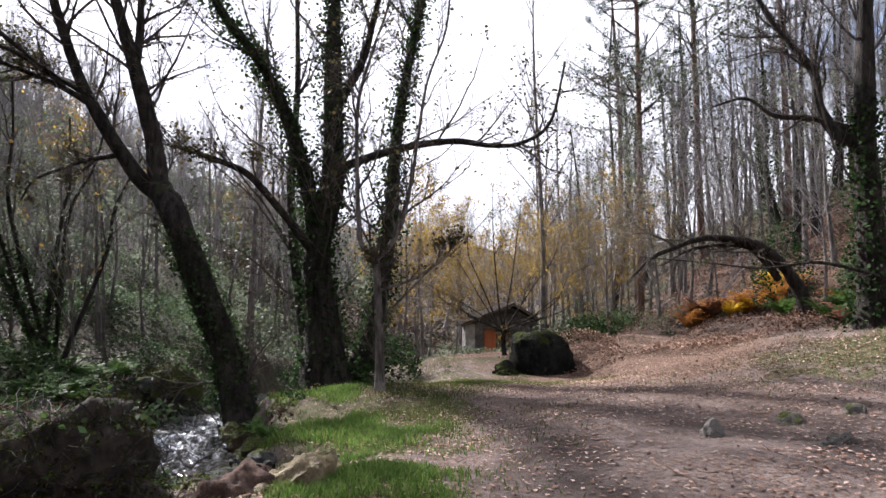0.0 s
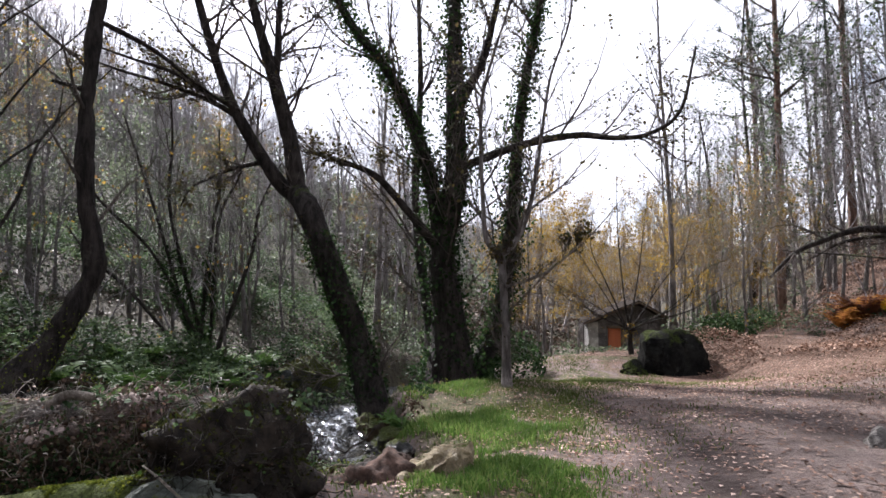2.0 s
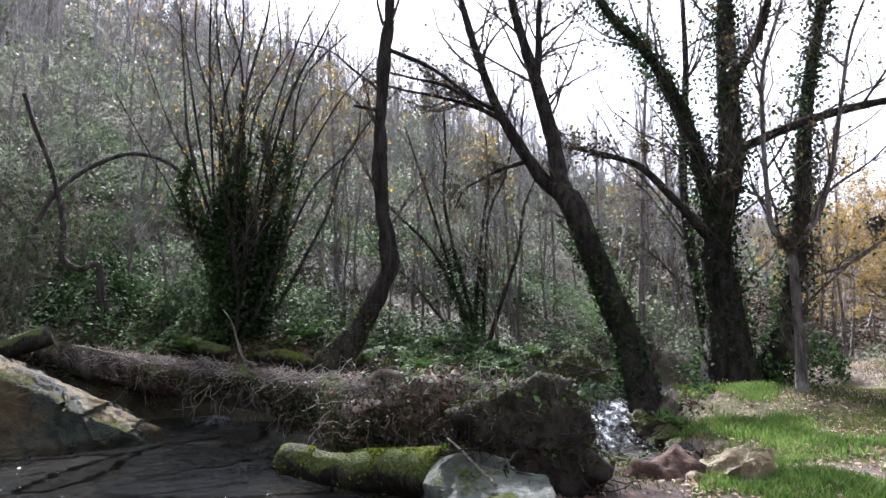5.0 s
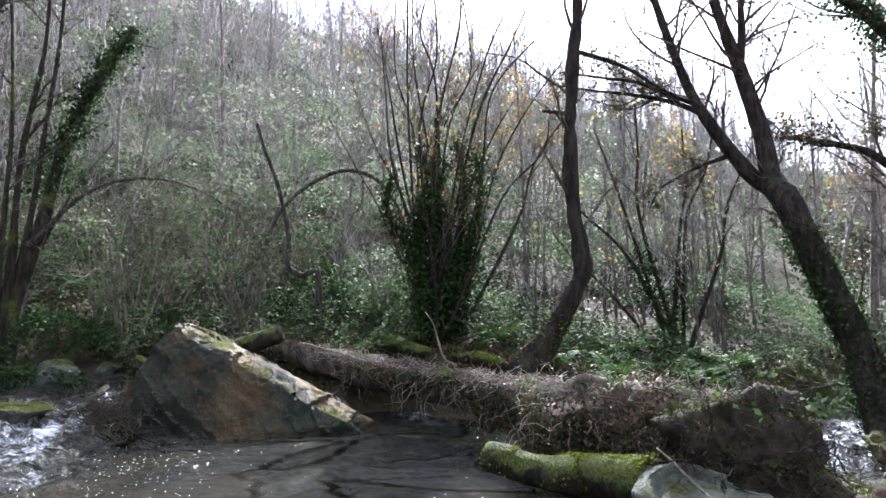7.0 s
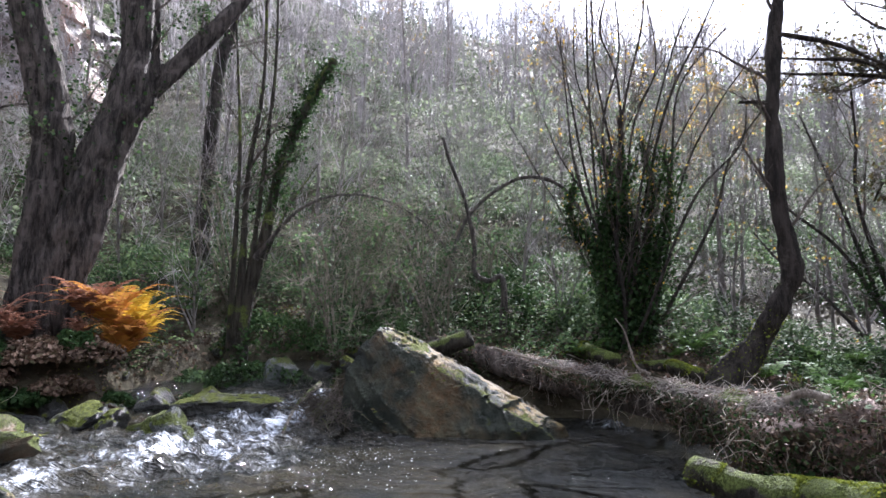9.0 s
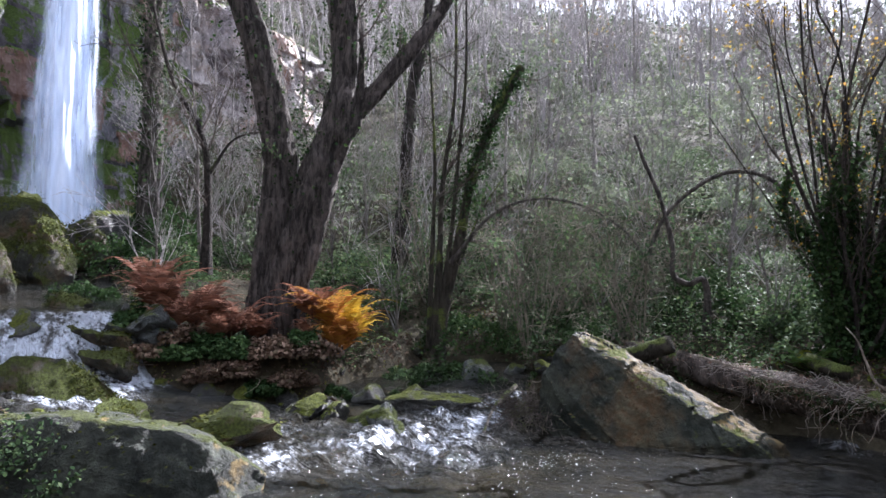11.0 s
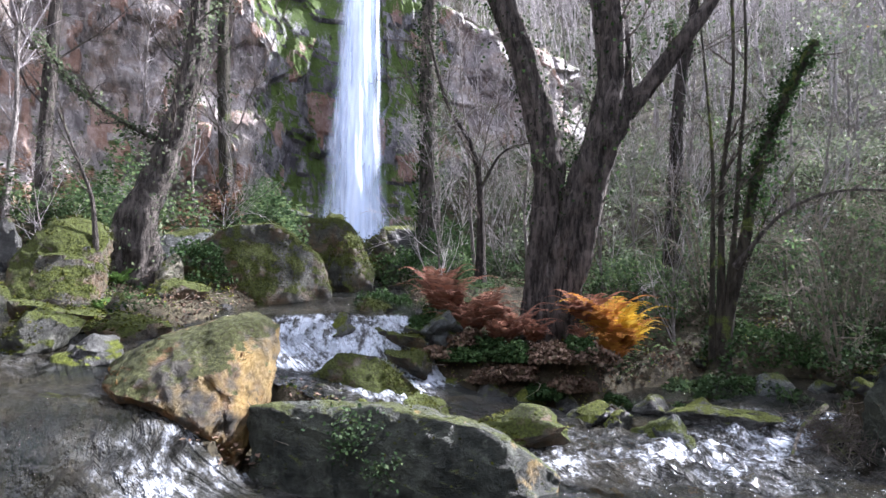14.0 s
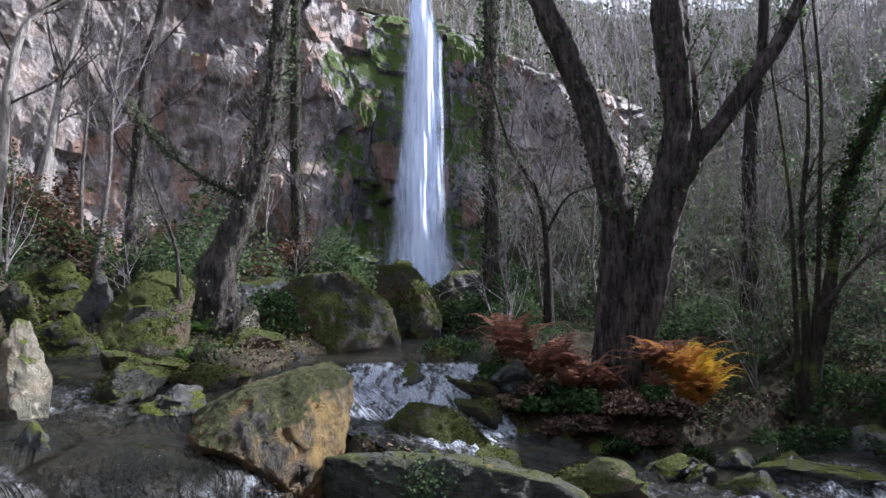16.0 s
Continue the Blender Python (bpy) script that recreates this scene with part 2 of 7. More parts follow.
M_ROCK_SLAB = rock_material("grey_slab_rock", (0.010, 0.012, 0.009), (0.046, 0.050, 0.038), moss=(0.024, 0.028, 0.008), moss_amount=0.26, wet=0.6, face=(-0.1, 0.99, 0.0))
M_ROCK_SLATE = rock_material("pale_slate", (0.045, 0.052, 0.044), (0.14, 0.15, 0.125), moss_amount=0.0, wet=0.6)
M_ROCK_GREY = rock_material("dry_grey_stone", (0.07, 0.063, 0.056), (0.18, 0.165, 0.15), moss_amount=0.05, wet=0.8)
M_ROCK_FIELD = rock_material("black_mossed_rock", (0.006, 0.006, 0.006), (0.022, 0.022, 0.019), moss=(0.015, 0.019, 0.005), moss_amount=0.42, wet=0.95, spec=0.03)
M_ROCK_TAN = rock_material("tan_rock", (0.16, 0.125, 0.075), (0.38, 0.31, 0.19), moss_amount=0.1)
M_ROCK_PALE = rock_material("pale_rock", (0.08, 0.074, 0.055), (0.24, 0.22, 0.165), moss_amount=0.3, ochre=0.25)
M_CLIFF = rock_material("cliff_rock", (0.10, 0.089, 0.087), (0.34, 0.308, 0.297), moss=(0.03, 0.036, 0.01), moss_lo=0.5, moss_amount=0.55, ochre=0.2, tall=0.3, blocks=True)
M_CLIFF_WET = rock_material("wet_cliff_rock", (0.055, 0.053, 0.06), (0.21, 0.20, 0.215), moss=(0.030, 0.046, 0.009), moss_lo=-0.3, moss_amount=0.40, wet=0.4, tall=0.25, blocks=True)
M_BARK = bark_material("dark_bark", (0.012, 0.010, 0.009), (0.055, 0.046, 0.040), 0.2, (0.03, 0.036, 0.010))
M_BARK_MOSS = bark_material("mossy_bark", (0.016, 0.014, 0.011), (0.06, 0.053, 0.04), 0.55)
M_BARK_GREY = bark_material("grey_bark", (0.022, 0.019, 0.017), (0.115, 0.10, 0.09), 0.15)
M_BARK_OLD = bark_material("old_furrowed_bark", (0.014, 0.012, 0.011), (0.115, 0.098, 0.088), 0.16, (0.03, 0.034, 0.012))
M_BARK_WOOD = bark_material("wood_bark", (0.08, 0.07, 0.064), (0.26, 0.235, 0.22), 0.15)
M_BARK_PALE = bark_material("pale_bark", (0.20, 0.18, 0.16), (0.48, 0.45, 0.41), 0.05)
M_TWIG = bark_material("twig_bark", (0.05, 0.042, 0.037), (0.15, 0.125, 0.11), 0.1)
# grey twig bark, paled so that hillside haze sits in its colour
M_TWIG_HAZED = bark_material("hazed_twig_bark", (0.22, 0.20, 0.205), (0.40, 0.37, 0.375), 0.03)
M_IVY = leaf_material("ivy_leaves", [(0.016, 0.034, 0.012), (0.030, 0.056, 0.020), (0.056, 0.088, 0.031)], 0.65, 0.3, 0.04)
M_BRAMBLE = leaf_material("bramble_leaves", [(0.030, 0.056, 0.026), (0.063, 0.099, 0.044), (0.12, 0.16, 0.066)], 0.65, 0.4, 0.06)
M_SHRUB = leaf_material("shrub_leaves", [(0.066, 0.090, 0.054), (0.11, 0.137, 0.08), (0.17, 0.192, 0.117)], 0.6, 0.45, 0.06)
M_YELLOW = leaf_material("yellow_leaves", [(0.27, 0.165, 0.03), (0.38, 0.25, 0.045), (0.21, 0.175, 0.045), (0.22, 0.11, 0.035)], 0.6, 0.5)
M_LITTER = leaf_material("fallen_leaves", [(0.14, 0.08, 0.055), (0.25, 0.155, 0.115), (0.46, 0.35, 0.29), (0.17, 0.09, 0.06), (0.11, 0.065, 0.045)], 0.6, 0.1)
# small brown-green crown leaves, darkened in colour to look backlit
M_LEAF_BACKLIT = leaf_material("backlit_leaves", [(0.05, 0.042, 0.02), (0.10, 0.075, 0.03), (0.06, 0.07, 0.03)], 0.6, 0.4)
M_FERN = leaf_material("green_fern", [(0.05, 0.10, 0.025), (0.09, 0.15, 0.035)], 0.55, 0.4)
M_FERN_RUST = leaf_material("rust_fern", [(0.20, 0.085, 0.055), (0.33, 0.16, 0.105), (0.28, 0.155, 0.11), (0.13, 0.07, 0.05)], 0.7, 0.35)
M_FERN_GOLD = leaf_material("gold_fern", [(0.42, 0.17, 0.05), (0.52, 0.28, 0.05), (0.34, 0.13, 0.05)], 0.7, 0.4)
M_FERN_YELLOW = leaf_material("yellow_fern", [(0.55, 0.33, 0.03), (0.62, 0.45, 0.05)], 0.65, 0.4)
M_GRASS = leaf_material("grass_blades", [(0.05, 0.105, 0.02), (0.10, 0.175, 0.036), (0.185, 0.225, 0.068)], 0.5, 0.45)
M_GRASS_DRY = leaf_material("short_olive_grass", [(0.055, 0.082, 0.018), (0.10, 0.13, 0.035), (0.17, 0.165, 0.065)], 0.6, 0.4)
M_MOSS_LEAF = leaf_material("moss_tufts", [(0.085, 0.11, 0.014), (0.15, 0.18, 0.025), (0.22, 0.24, 0.035)], 0.8, 0.3)
M_MOSS_DARK = leaf_material("olive_moss_tufts", [(0.026, 0.032, 0.005), (0.05, 0.056, 0.009), (0.085, 0.088, 0.014)], 0.9, 0.2)
M_SOIL_RED = plain_material("washed_earth", (0.022, 0.014, 0.011), (0.085, 0.052, 0.038), 12, 0.95)
M_DEADWOOD_DARK = bark_material("dark_dead_wood", (0.03, 0.025, 0.021), (0.15, 0.125, 0.107), 0.12)
M_DEADWOOD = bark_material("dead_wood", (0.065, 0.056, 0.047), (0.24, 0.21, 0.18), 0.2)
M_SOIL = plain_material("dark_soil", (0.006, 0.005, 0.004), (0.030, 0.023, 0.017), 9, 0.95)
M_SLATE = plain_material("roof_slate", (0.012, 0.010, 0.009), (0.030, 0.024, 0.020), 5, 0.95, spec=0.02)
M_DOOR = plain_material("door_paint", (0.30, 0.085, 0.035), (0.38, 0.12, 0.05), 6, 0.6, (1, 1, 0.1))
M_TIMBER = plain_material("hut_timber", (0.07, 0.05, 0.035), (0.13, 0.095, 0.065), 10, 0.8, (1, 1, 0.2))


# ---- mesh helpers ----
def hash3(i, j, k, seed):
    n = (i * 374761393 + j * 668265263 + k * 2147483647 + seed * 1274126177) & 0xFFFFFFFF
    n = ((n ^ (n >> 13)) * 1274126177) & 0xFFFFFFFF
    return ((n ^ (n >> 16)) & 0xFFFF) / 65535.0


def vnoise(p, scale=1.0, seed=0):
    """Smooth noise, -1 to 1, at the rows of p."""
    q = np.asarray(p, float) * scale + 1000.0
    i = np.floor(q).astype(np.int64)
    f = q - i
    f = f * f * (3 - 2 * f)
    out = 0
    for dx in (0, 1):
        for dy in (0, 1):
            for dz in (0, 1):
                w = (f[:, 0] if dx else 1 - f[:, 0]) * (f[:, 1] if dy else 1 - f[:, 1]) * (f[:, 2] if dz else 1 - f[:, 2])
                out = out + w * hash3(i[:, 0] + dx, i[:, 1] + dy, i[:, 2] + dz, seed)
    return out * 2 - 1


def fbm(p, scale=1.0, seed=0, octaves=4, gain=0.5):
    a, tot = 1.0, 0
    for o in range(octaves):
        tot = tot + a * vnoise(p, scale * 2 ** o, seed + o)
        a *= gain
    return tot


def make_mesh(name, verts, faces, smooth=True):
    """A mesh from an array of verts and an array (or a list of arrays) of equal faces."""
    if isinstance(faces, np.ndarray):
        faces = [faces]
    faces = [f for f in faces if len(f)]
    me = bpy.data.meshes.new(name)
    verts = np.asarray(verts, np.float32)
    me.vertices.add(len(verts))
    me.vertices.foreach_set("co", verts.ravel())
    loops = np.concatenate([f.ravel() for f in faces]).astype(np.int32)
    sizes = np.concatenate([np.full(len(f), f.shape[1], np.int32) for f in faces])
    me.loops.add(len(loops))
    me.loops.foreach_set("vertex_index", loops)
    me.polygons.add(len(sizes))
    me.polygons.foreach_set("loop_start", np.concatenate([[0], np.cumsum(sizes)[:-1]]).astype(np.int32))
    me.update(calc_edges=True)
    me.polygons.foreach_set("use_smooth", np.full(len(sizes), smooth))
    me.validate()
    return me


def thing(name, label, category, group="", at=(0, 0, 0)):
    ob = new(name)
    ob.location = at
    ob.empty_display_size = 0.1
    return tagged(ob, label, category, group)


def part(name, me, mat, parent=None, label="", kind=""):
    ob = new(name, me)
    if not me.materials:
        me.materials.append(mat)
    if parent is not None:
        ob.parent = parent
        ob.matrix_parent_inverse = Matrix.Translation(-parent.location)
    return tagged(ob, label=label, kind=kind)


def tubes(P, R, sides):
    """Quads round each of B lines: P is B x n x 3, R is B x n."""
    B, n, _ = P.shape
    T = np.gradient(P, axis=1)
    T /= np.linalg.norm(T, axis=2, keepdims=True) + 1e-9
    mean = T.mean(1)
    ref = np.where(np.abs(mean[:, 2:3]) > 0.8, np.array([[1.0, 0.15, 0]]), np.array([[0, 0.1, 1.0]]))
    U = np.cross(T, ref[:, None, :])
    U /= np.linalg.norm(U, axis=2, keepdims=True) + 1e-9
    W = np.cross(T, U)
    a = np.arange(sides) / sides * 2 * np.pi
    ring = U[:, :, None, :] * np.cos(a)[None, None, :, None] + W[:, :, None, :] * np.sin(a)[None, None, :, None]
    V = (P[:, :, None, :] + ring * R[:, :, None, None]).reshape(-1, 3)
    base = np.arange(B)[:, None, None] * n * sides + np.arange(n - 1)[None, :, None] * sides
    s0, s1 = np.arange(sides)[None, None, :], (np.arange(sides) + 1)[None, None, :] % sides
    F = np.stack([base + s0, base + s1, base + sides + s1, base + sides + s0], -1).reshape(-1, 4)
    return V, F


class Buf:
    def __init__(self):
        self.v, self.f, self.n = [], [], 0

    def add(self, V, F):
        self.v.append(np.asarray(V))
        self.f.append(np.asarray(F) + self.n)
        self.n += len(V)

    def mesh(self, name, smooth=True):
        return make_mesh(name, np.concatenate(self.v), self.f, smooth)


def spline(pts, n):
    """A smooth line of n points through pts."""
    p = np.asarray(pts, float)
    if len(p) == 2:
        return p[0] + (p[1] - p[0]) * np.linspace(0, 1, n)[:, None]
    q = np.concatenate([[2 * p[0] - p[1]], p, [2 * p[-1] - p[-2]]])
    u = np.linspace(0, len(p) - 1 - 1e-6, n)
    i = u.astype(int)
    f = (u - i)[:, None]
    a, b, c, d = q[i], q[i + 1], q[i + 2], q[i + 3]
    return 0.5 * (2 * b + (c - a) * f + (2 * a - 5 * b + 4 * c - d) * f ** 2 + (3 * b - a - 3 * c + d) * f ** 3)


def unit(v):
    return v / (np.linalg.norm(v, axis=-1, keepdims=True) + 1e-9)


def grow(start, way, length, r0, r1, n, jit, lift, rng):
    """Lines that wander from start; lift bends them up (or down)."""
    B = len(start)
    P = np.empty((B, n, 3))
    P[:, 0] = start
    d = unit(way)
    step = (length / (n - 1))[:, None]
    for k in range(1, n):
        d = unit(d + rng.normal(0, jit, (B, 3)) + np.array([0, 0, lift]))
        P[:, k] = P[:, k - 1] + d * step
    R = r0[:, None] + (r1 - r0)[:, None] * np.linspace(0, 1, n)[None, :]
    return P, R


def sprout(P, R, count, fmin, fmax, ang, ratio, rng, up=0.15, rmax=9.0):
    """Starts, ways, lengths and radii of count side shoots on each line."""
    B, n, _ = P.shape
    f = rng.uniform(fmin, fmax, (B, count)) * (n - 1)
    i = np.minimum(f.astype(int), n - 2)
    t = (f - i)[..., None]
    b = np.arange(B)[:, None]
    start = P[b, i] * (1 - t) + P[b, i + 1] * t
    way = unit(P[b, i + 1] - P[b, i])
    side = unit(np.cross(way, rng.normal(0, 1, (B, count, 3))))
    a = rng.uniform(ang * 0.65, ang * 1.2, (B, count, 1))
    d = way * np.cos(a) + side * np.sin(a) + np.array([0, 0, up])
    total = np.linalg.norm(np.diff(P, axis=1), axis=2).sum(1)
    length = total[:, None] * ratio * rng.uniform(0.6, 1.25, (B, count)) * (1.15 - 0.6 * f / (n - 1))
    rad = np.minimum(R[b, i] * rng.uniform(0.35, 0.6, (B, count)), rmax)
    return start.reshape(-1, 3), d.reshape(-1, 3), length.ravel(), rad.ravel()


def leaf_quads(pos, size, rng, flat=0.0, aspect=0.6, fold=0.15):
    """A folded rhomb for each place in pos; flat turns them to face up."""
    n = len(pos)
    a = unit(rng.normal(0, 1, (n, 3)) * np.array([1, 1, 1 - flat]))
    nrm = unit(rng.normal(0, 1, (n, 3)) * (1 - flat) + np.array([0, 0, 1.0]) * flat * 2 + 1e-6)
    b = unit(np.cross(nrm, a))
    up = np.cross(a, b)
    s = np.broadcast_to(np.asarray(size, float), (n,))[:, None]
    V = np.stack([pos - a * s * 0.5, pos + b * s * 0.5 * aspect + up * s * fold, pos + a * s * 0.5, pos - b * s * 0.5 * aspect + up * s * fold], 1)
    return V.reshape(-1, 3), np.arange(n * 4).reshape(n, 4)


# ---- the lie of the land ----
MAIN = [(-25.9, -12.2, 4.4, 1.5), (-20, -9.8, 3.2, 1.2), (-15.2, -7.7, 1.95, 1.0), (-12.0, -7.0, 1.60, 1.7), (-11.0, -6.3, 1.52, 1.3),
        (-10.0, -5.7, 0.50, 1.2), (-9.8, -3.8, 0.12, 1.3), (-9.7, -1.2, -0.22, 1.6), (-8.2, 1.2, -0.5, 3.0), (-6.9, 3.2, -0.5, 2.1),
        (-7.3, 5.7, -0.56, 1.05), (-5.6, 7.3, -0.62, 0.9), (-3.5, 8.3, -0.70, 0.9), (-4.6, 11.3, -0.85, 0.8), (-4.7, 15, -1.05, 1.3), (-4, 22, -1.7, 1.4), (-2, 40, -3.2, 1.5)]
LEFT = [(-9.8, -13.2, 2.35, 0.8), (-8.4, -11.4, 1.75, 1.2), (-6.9, -9.9, 1.45, 1.3), (-5.6, -8.4, 0.95, 1.5), (-5.6, -7.6, 0.77, 1.35),
        (-5.1, -6.95, 0.70, 1.25), (-4.45, -6.4, -0.15, 1.35), (-4.3, -5.0, -0.4, 1.5), (-5.2, -3.2, -0.5, 2.1), (-7.0, 0, -0.5, 2.2)]
BACK = [(-13.4, 1.3, 0.18, 1.15), (-12.0, 0.35, 0.0, 1.6), (-10.6, 0.1, -0.25, 1.65), (-9.0, 0.6, -0.5, 1.5)]
SIDE = [(-11.2, -7.4, 1.57, 0.7), (-9.3, -7.7, 1.3, 0.6), (-7.6, -8.3, 1.15, 0.6), (-6.2, -8.4, 1.0, 0.7)]
REAR = [(-9.6, 1.4, -0.5, 1.7), (-9.1, 3.4, -0.5, 1.8), (-8.7, 5.1, -0.52, 1.0), (-7.4, 5.8, -0.56, 0.95)]
NEAR_POOL = [(-6.9, 3.0, -0.5, 2.0), (-4.5, 3.45, -0.5, 0.95)]
SEGS = [(a, b) for line in (MAIN, LEFT, SIDE, BACK, REAR, NEAR_POOL) for a, b in zip(line, line[1:])]


def stream(x, y):
    """Distance from the water's edge (below 0: in the stream) and the water's height."""
    best = np.full(x.shape, 1e9)
    zs, ws = np.zeros(x.shape), np.zeros(x.shape)
    for (ax, ay, az, aw), (bx, by, bz, bw) in SEGS:
        ux, uy = bx - ax, by - ay
        t = np.clip(((x - ax) * ux + (y - ay) * uy) / (ux * ux + uy * uy), 0, 1)
        d = np.hypot(x - ax - t * ux, y - ay - t * uy) - (aw + (bw - aw) * t)
        w = np.exp(-np.clip(d + 1, 0, 12) / 0.30)
        zs += w * (az + (bz - az) * t)
        ws += w
        best = np.minimum(best, d)
    return best, zs / (ws + 1e-30)


def flow_lines(x, y):
    """Across and along the stream, for streaks that follow the water."""
    out, best = np.zeros((len(x), 3)), np.full(len(x), 1e9)
    run = 0.0
    for (ax, ay, az, aw), (bx, by, bz, bw) in SEGS:
        ux, uy = bx - ax, by - ay
        ln = math.hypot(ux, uy)
        t = np.clip(((x - ax) * ux + (y - ay) * uy) / (ln * ln), -0.2, 1.2)
        d = np.hypot(x - ax - t * ux, y - ay - t * uy) - (aw + (bw - aw) * t)
        side = ((x - ax) * uy - (y - ay) * ux) / ln
        k = d < best
        out[k] = np.stack([side, run + t * ln, 0 * t], 1)[k]
        best = np.minimum(best, d)
        run += ln
    return out


BANK_NEAR = [(0, 0, 0), (0, -1.5, 0.1), (-1, 5.4, 0), (-1.1, 10.8, -0.05), (2.6, 15.6, -0.42), (0.9, 18.5, -0.35), (2, 20, -0.3), (1, 24, -1.3), (2, 28, -1.75), (3, 36, -1.9),
             (2.9, 6.7, 0.12), (5, 7.5, 0.25), (8.5, 12.4, 0.8), (5, 16, 0.2), (4.5, 21, 0.0), (6.5, 19, 0.55), (5.5, 18, 0.3), (8, 17, 0.75), (7.6, 20.5, 0.9), (1.0, 17.9, -0.08), (10, 8, 0.8), (3, 2, 0.1), (4, -6, 0.3), (-2.2, 4.7, 0.0), (-1.5, 8, -0.1), (-2.6, 7.0, -0.5), (-2.25, 6.1, -0.25),
             (-2.4, 13.6, -0.45), (-1.8, 20, -0.9), (-1, 28, -2), (-1.2, -3, 0.0), (-1, 1.5, 0), (-2.4, 2.6, -0.1)]
BANK_FAR = [(-7.3, 7.8, 0.25), (-9.7, 7.1, 0.65), (-9.2, 6.6, 0.25), (-6.4, 9.3, 0.0), (-7, 13, 0.0), (-10.8, 4.6, 0.2), (-12, 5.5, 0.6), (-14.3, 0.8, 0.6), (-13.0, 2.6, 0.25), (-17.3, 0.1, 1.85),
            (-13.4, -2.3, 0.95), (-12.3, -2.6, 0.72), (-12.3, -4.0, 0.8), (-12.5, -1.0, 0.62), (-11.9, -3.2, 0.55), (-15.9, -4.6, 2.1), (-18.4, -6.7, 2.6), (-14, 10, 1.5), (-9, 18, 0.3), (-12.4, -5, 1.5)]
UPSTREAM = [(-11.4, -11.3, 2.2), (-9.6, -10.3, 1.8), (-13, -9.4, 2.0), (-16.5, -9, 2.6), (-16.6, -12.7, 3.9), (-13.5, -16.2, 3.5), (-10.3, -13.3, 2.4), (-12, -17.6, 5.2), (-8.8, -14.9, 3.4),
            (-21, -14, 4.5), (-5, -13, 2.4), (-3, -9, 1.5), (-1.8, -6, 0.6), (-7.6, -7.4, 0.3), (-6.6, -6.4, -0.3), (-7.2, -4.2, -0.5), (-6.0, -5.4, -0.5), (-8.5, -9.2, 1.55)]
# hills at -180, -90, -60 and 180 are unseen, raised to hold off skylight
#        degrees  foot r, foot z, ridge deg, ridge r
RING = [(-180, 14, 1, 25, 46), (-90, 14, 1.2, 25, 46), (-60, 15, 1.2, 20, 44), (-35, 17, 1.7, 10.5, 38), (-22, 22, 1.2, 5.5, 45), (-12, 32, -0.6, 3, 70), (-4, 42, -1.8, 4, 110),
        (8, 42, -2, 6, 130), (16, 26, -0.8, 9, 130), (25, 17, 0.2, 10.5, 115), (35, 15, 0.7, 15, 100), (50, 15, 1.6, 19.5, 95), (65, 16.5, 2.0, 23.5, 92), (80, 18, 2.4, 26, 88),
        (95, 20, 2.8, 27, 80), (105, 24, 3.8, 30, 62), (114, 31, 5, 32, 50), (130, 31, 5, 37, 46), (145, 30, 5, 38, 44), (160, 26, 4, 28, 46), (180, 14, 1, 25, 46)]


def land(x, y):
    """Height of the ground."""
    num, den = np.zeros(x.shape), np.zeros(x.shape)
    for px, py, pz in BANK_NEAR + BANK_FAR + UPSTREAM:
        w = 1.0 / ((x - px) ** 2 + (y - py) ** 2 + 0.5) ** 2.2
        num += w * pz
        den += w
    near = num / den
    r, az = np.hypot(x, y), np.degrees(np.arctan2(-x, y))
    cols = [np.array(c, float) for c in zip(*RING)]
    rf, zf, el, rr = (np.interp(az, cols[0], c) for c in cols[1:])
    top = 1.6 + rr * np.tan(np.radians(el))
    u = np.clip((r - rf) / (rr - rf), 0, 1)
    hill = zf + (top - zf) * (0.75 * u + 0.25 * u * u * (3 - 2 * u))
    p = np.stack([x, y, np.zeros_like(x)], -1).reshape(-1, 3)
    rough = fbm(p, 0.05, 3, 3).reshape(x.shape)
    hill = hill * (1 + 0.07 * rough) - np.clip(r - rr, 0, 900) * 0.02
    k = np.clip((r - rf + 5) / 9, 0, 1)
    k = k * k * (3 - 2 * k)
    z = near * (1 - k) + hill * k
    fine = fbm(p, 0.9, 11, 4).reshape(x.shape)
    wild = np.clip((-(x) - 1.5) / 3, 0, 1)
    z = z + fine * (0.025 + 0.11 * wild * np.clip(r / 12, 0, 1)) * np.clip(r / 3, 0, 1)
    d, zw = stream(x, y)
    w = np.clip(1 - (d + 0.15) / 0.75, 0, 1)
    w = w * w * (3 - 2 * w)
    z = np.maximum(z, np.where(d < 1.3, zw + 0.06 - 3.0 * np.clip(d - 0.62, 0, 9), -99))
    return z * (1 - w) + (zw - 0.35) * w


def height(x, y):
    return float(land(np.array([float(x)]), np.array([float(y)]))[0])


def build_ground():
    na, nr = 640, 190
    a = np.linspace(0, 2 * np.pi, na, endpoint=False)
    r = 0.25 * (1600 / 0.25) ** (np.linspace(0, 1, nr) ** 0.92)
    r = np.concatenate([[0.0], r])
    A, Rr = np.meshgrid(a, r)
    x, y = -np.sin(A) * Rr - 1.0, np.cos(A) * Rr
    z = land(x, y)
    V = np.stack([x, y, z], -1).reshape(-1, 3)
    i, j = np.meshgrid(np.arange(nr), np.arange(na), indexing="ij")
    j2 = (j + 1) % na
    F = np.stack([i * na + j, i * na + j2, (i + 1) * na + j2, (i + 1) * na + j], -1).reshape(-1, 4)
    me = make_mesh("ground", V, F)
    zone = np.ones((len(V), 4), np.float32)
    zone[:, :3] = zones(V[:, 0], V[:, 1])
    at = me.color_attributes.new("zone", "FLOAT_COLOR", "POINT")
    at.data.foreach_set("color", zone.ravel())
    return tagged(part("ground", me, M_GROUND), "leaf-strewn valley floor and wooded hillsides", "ground", kind="structure")


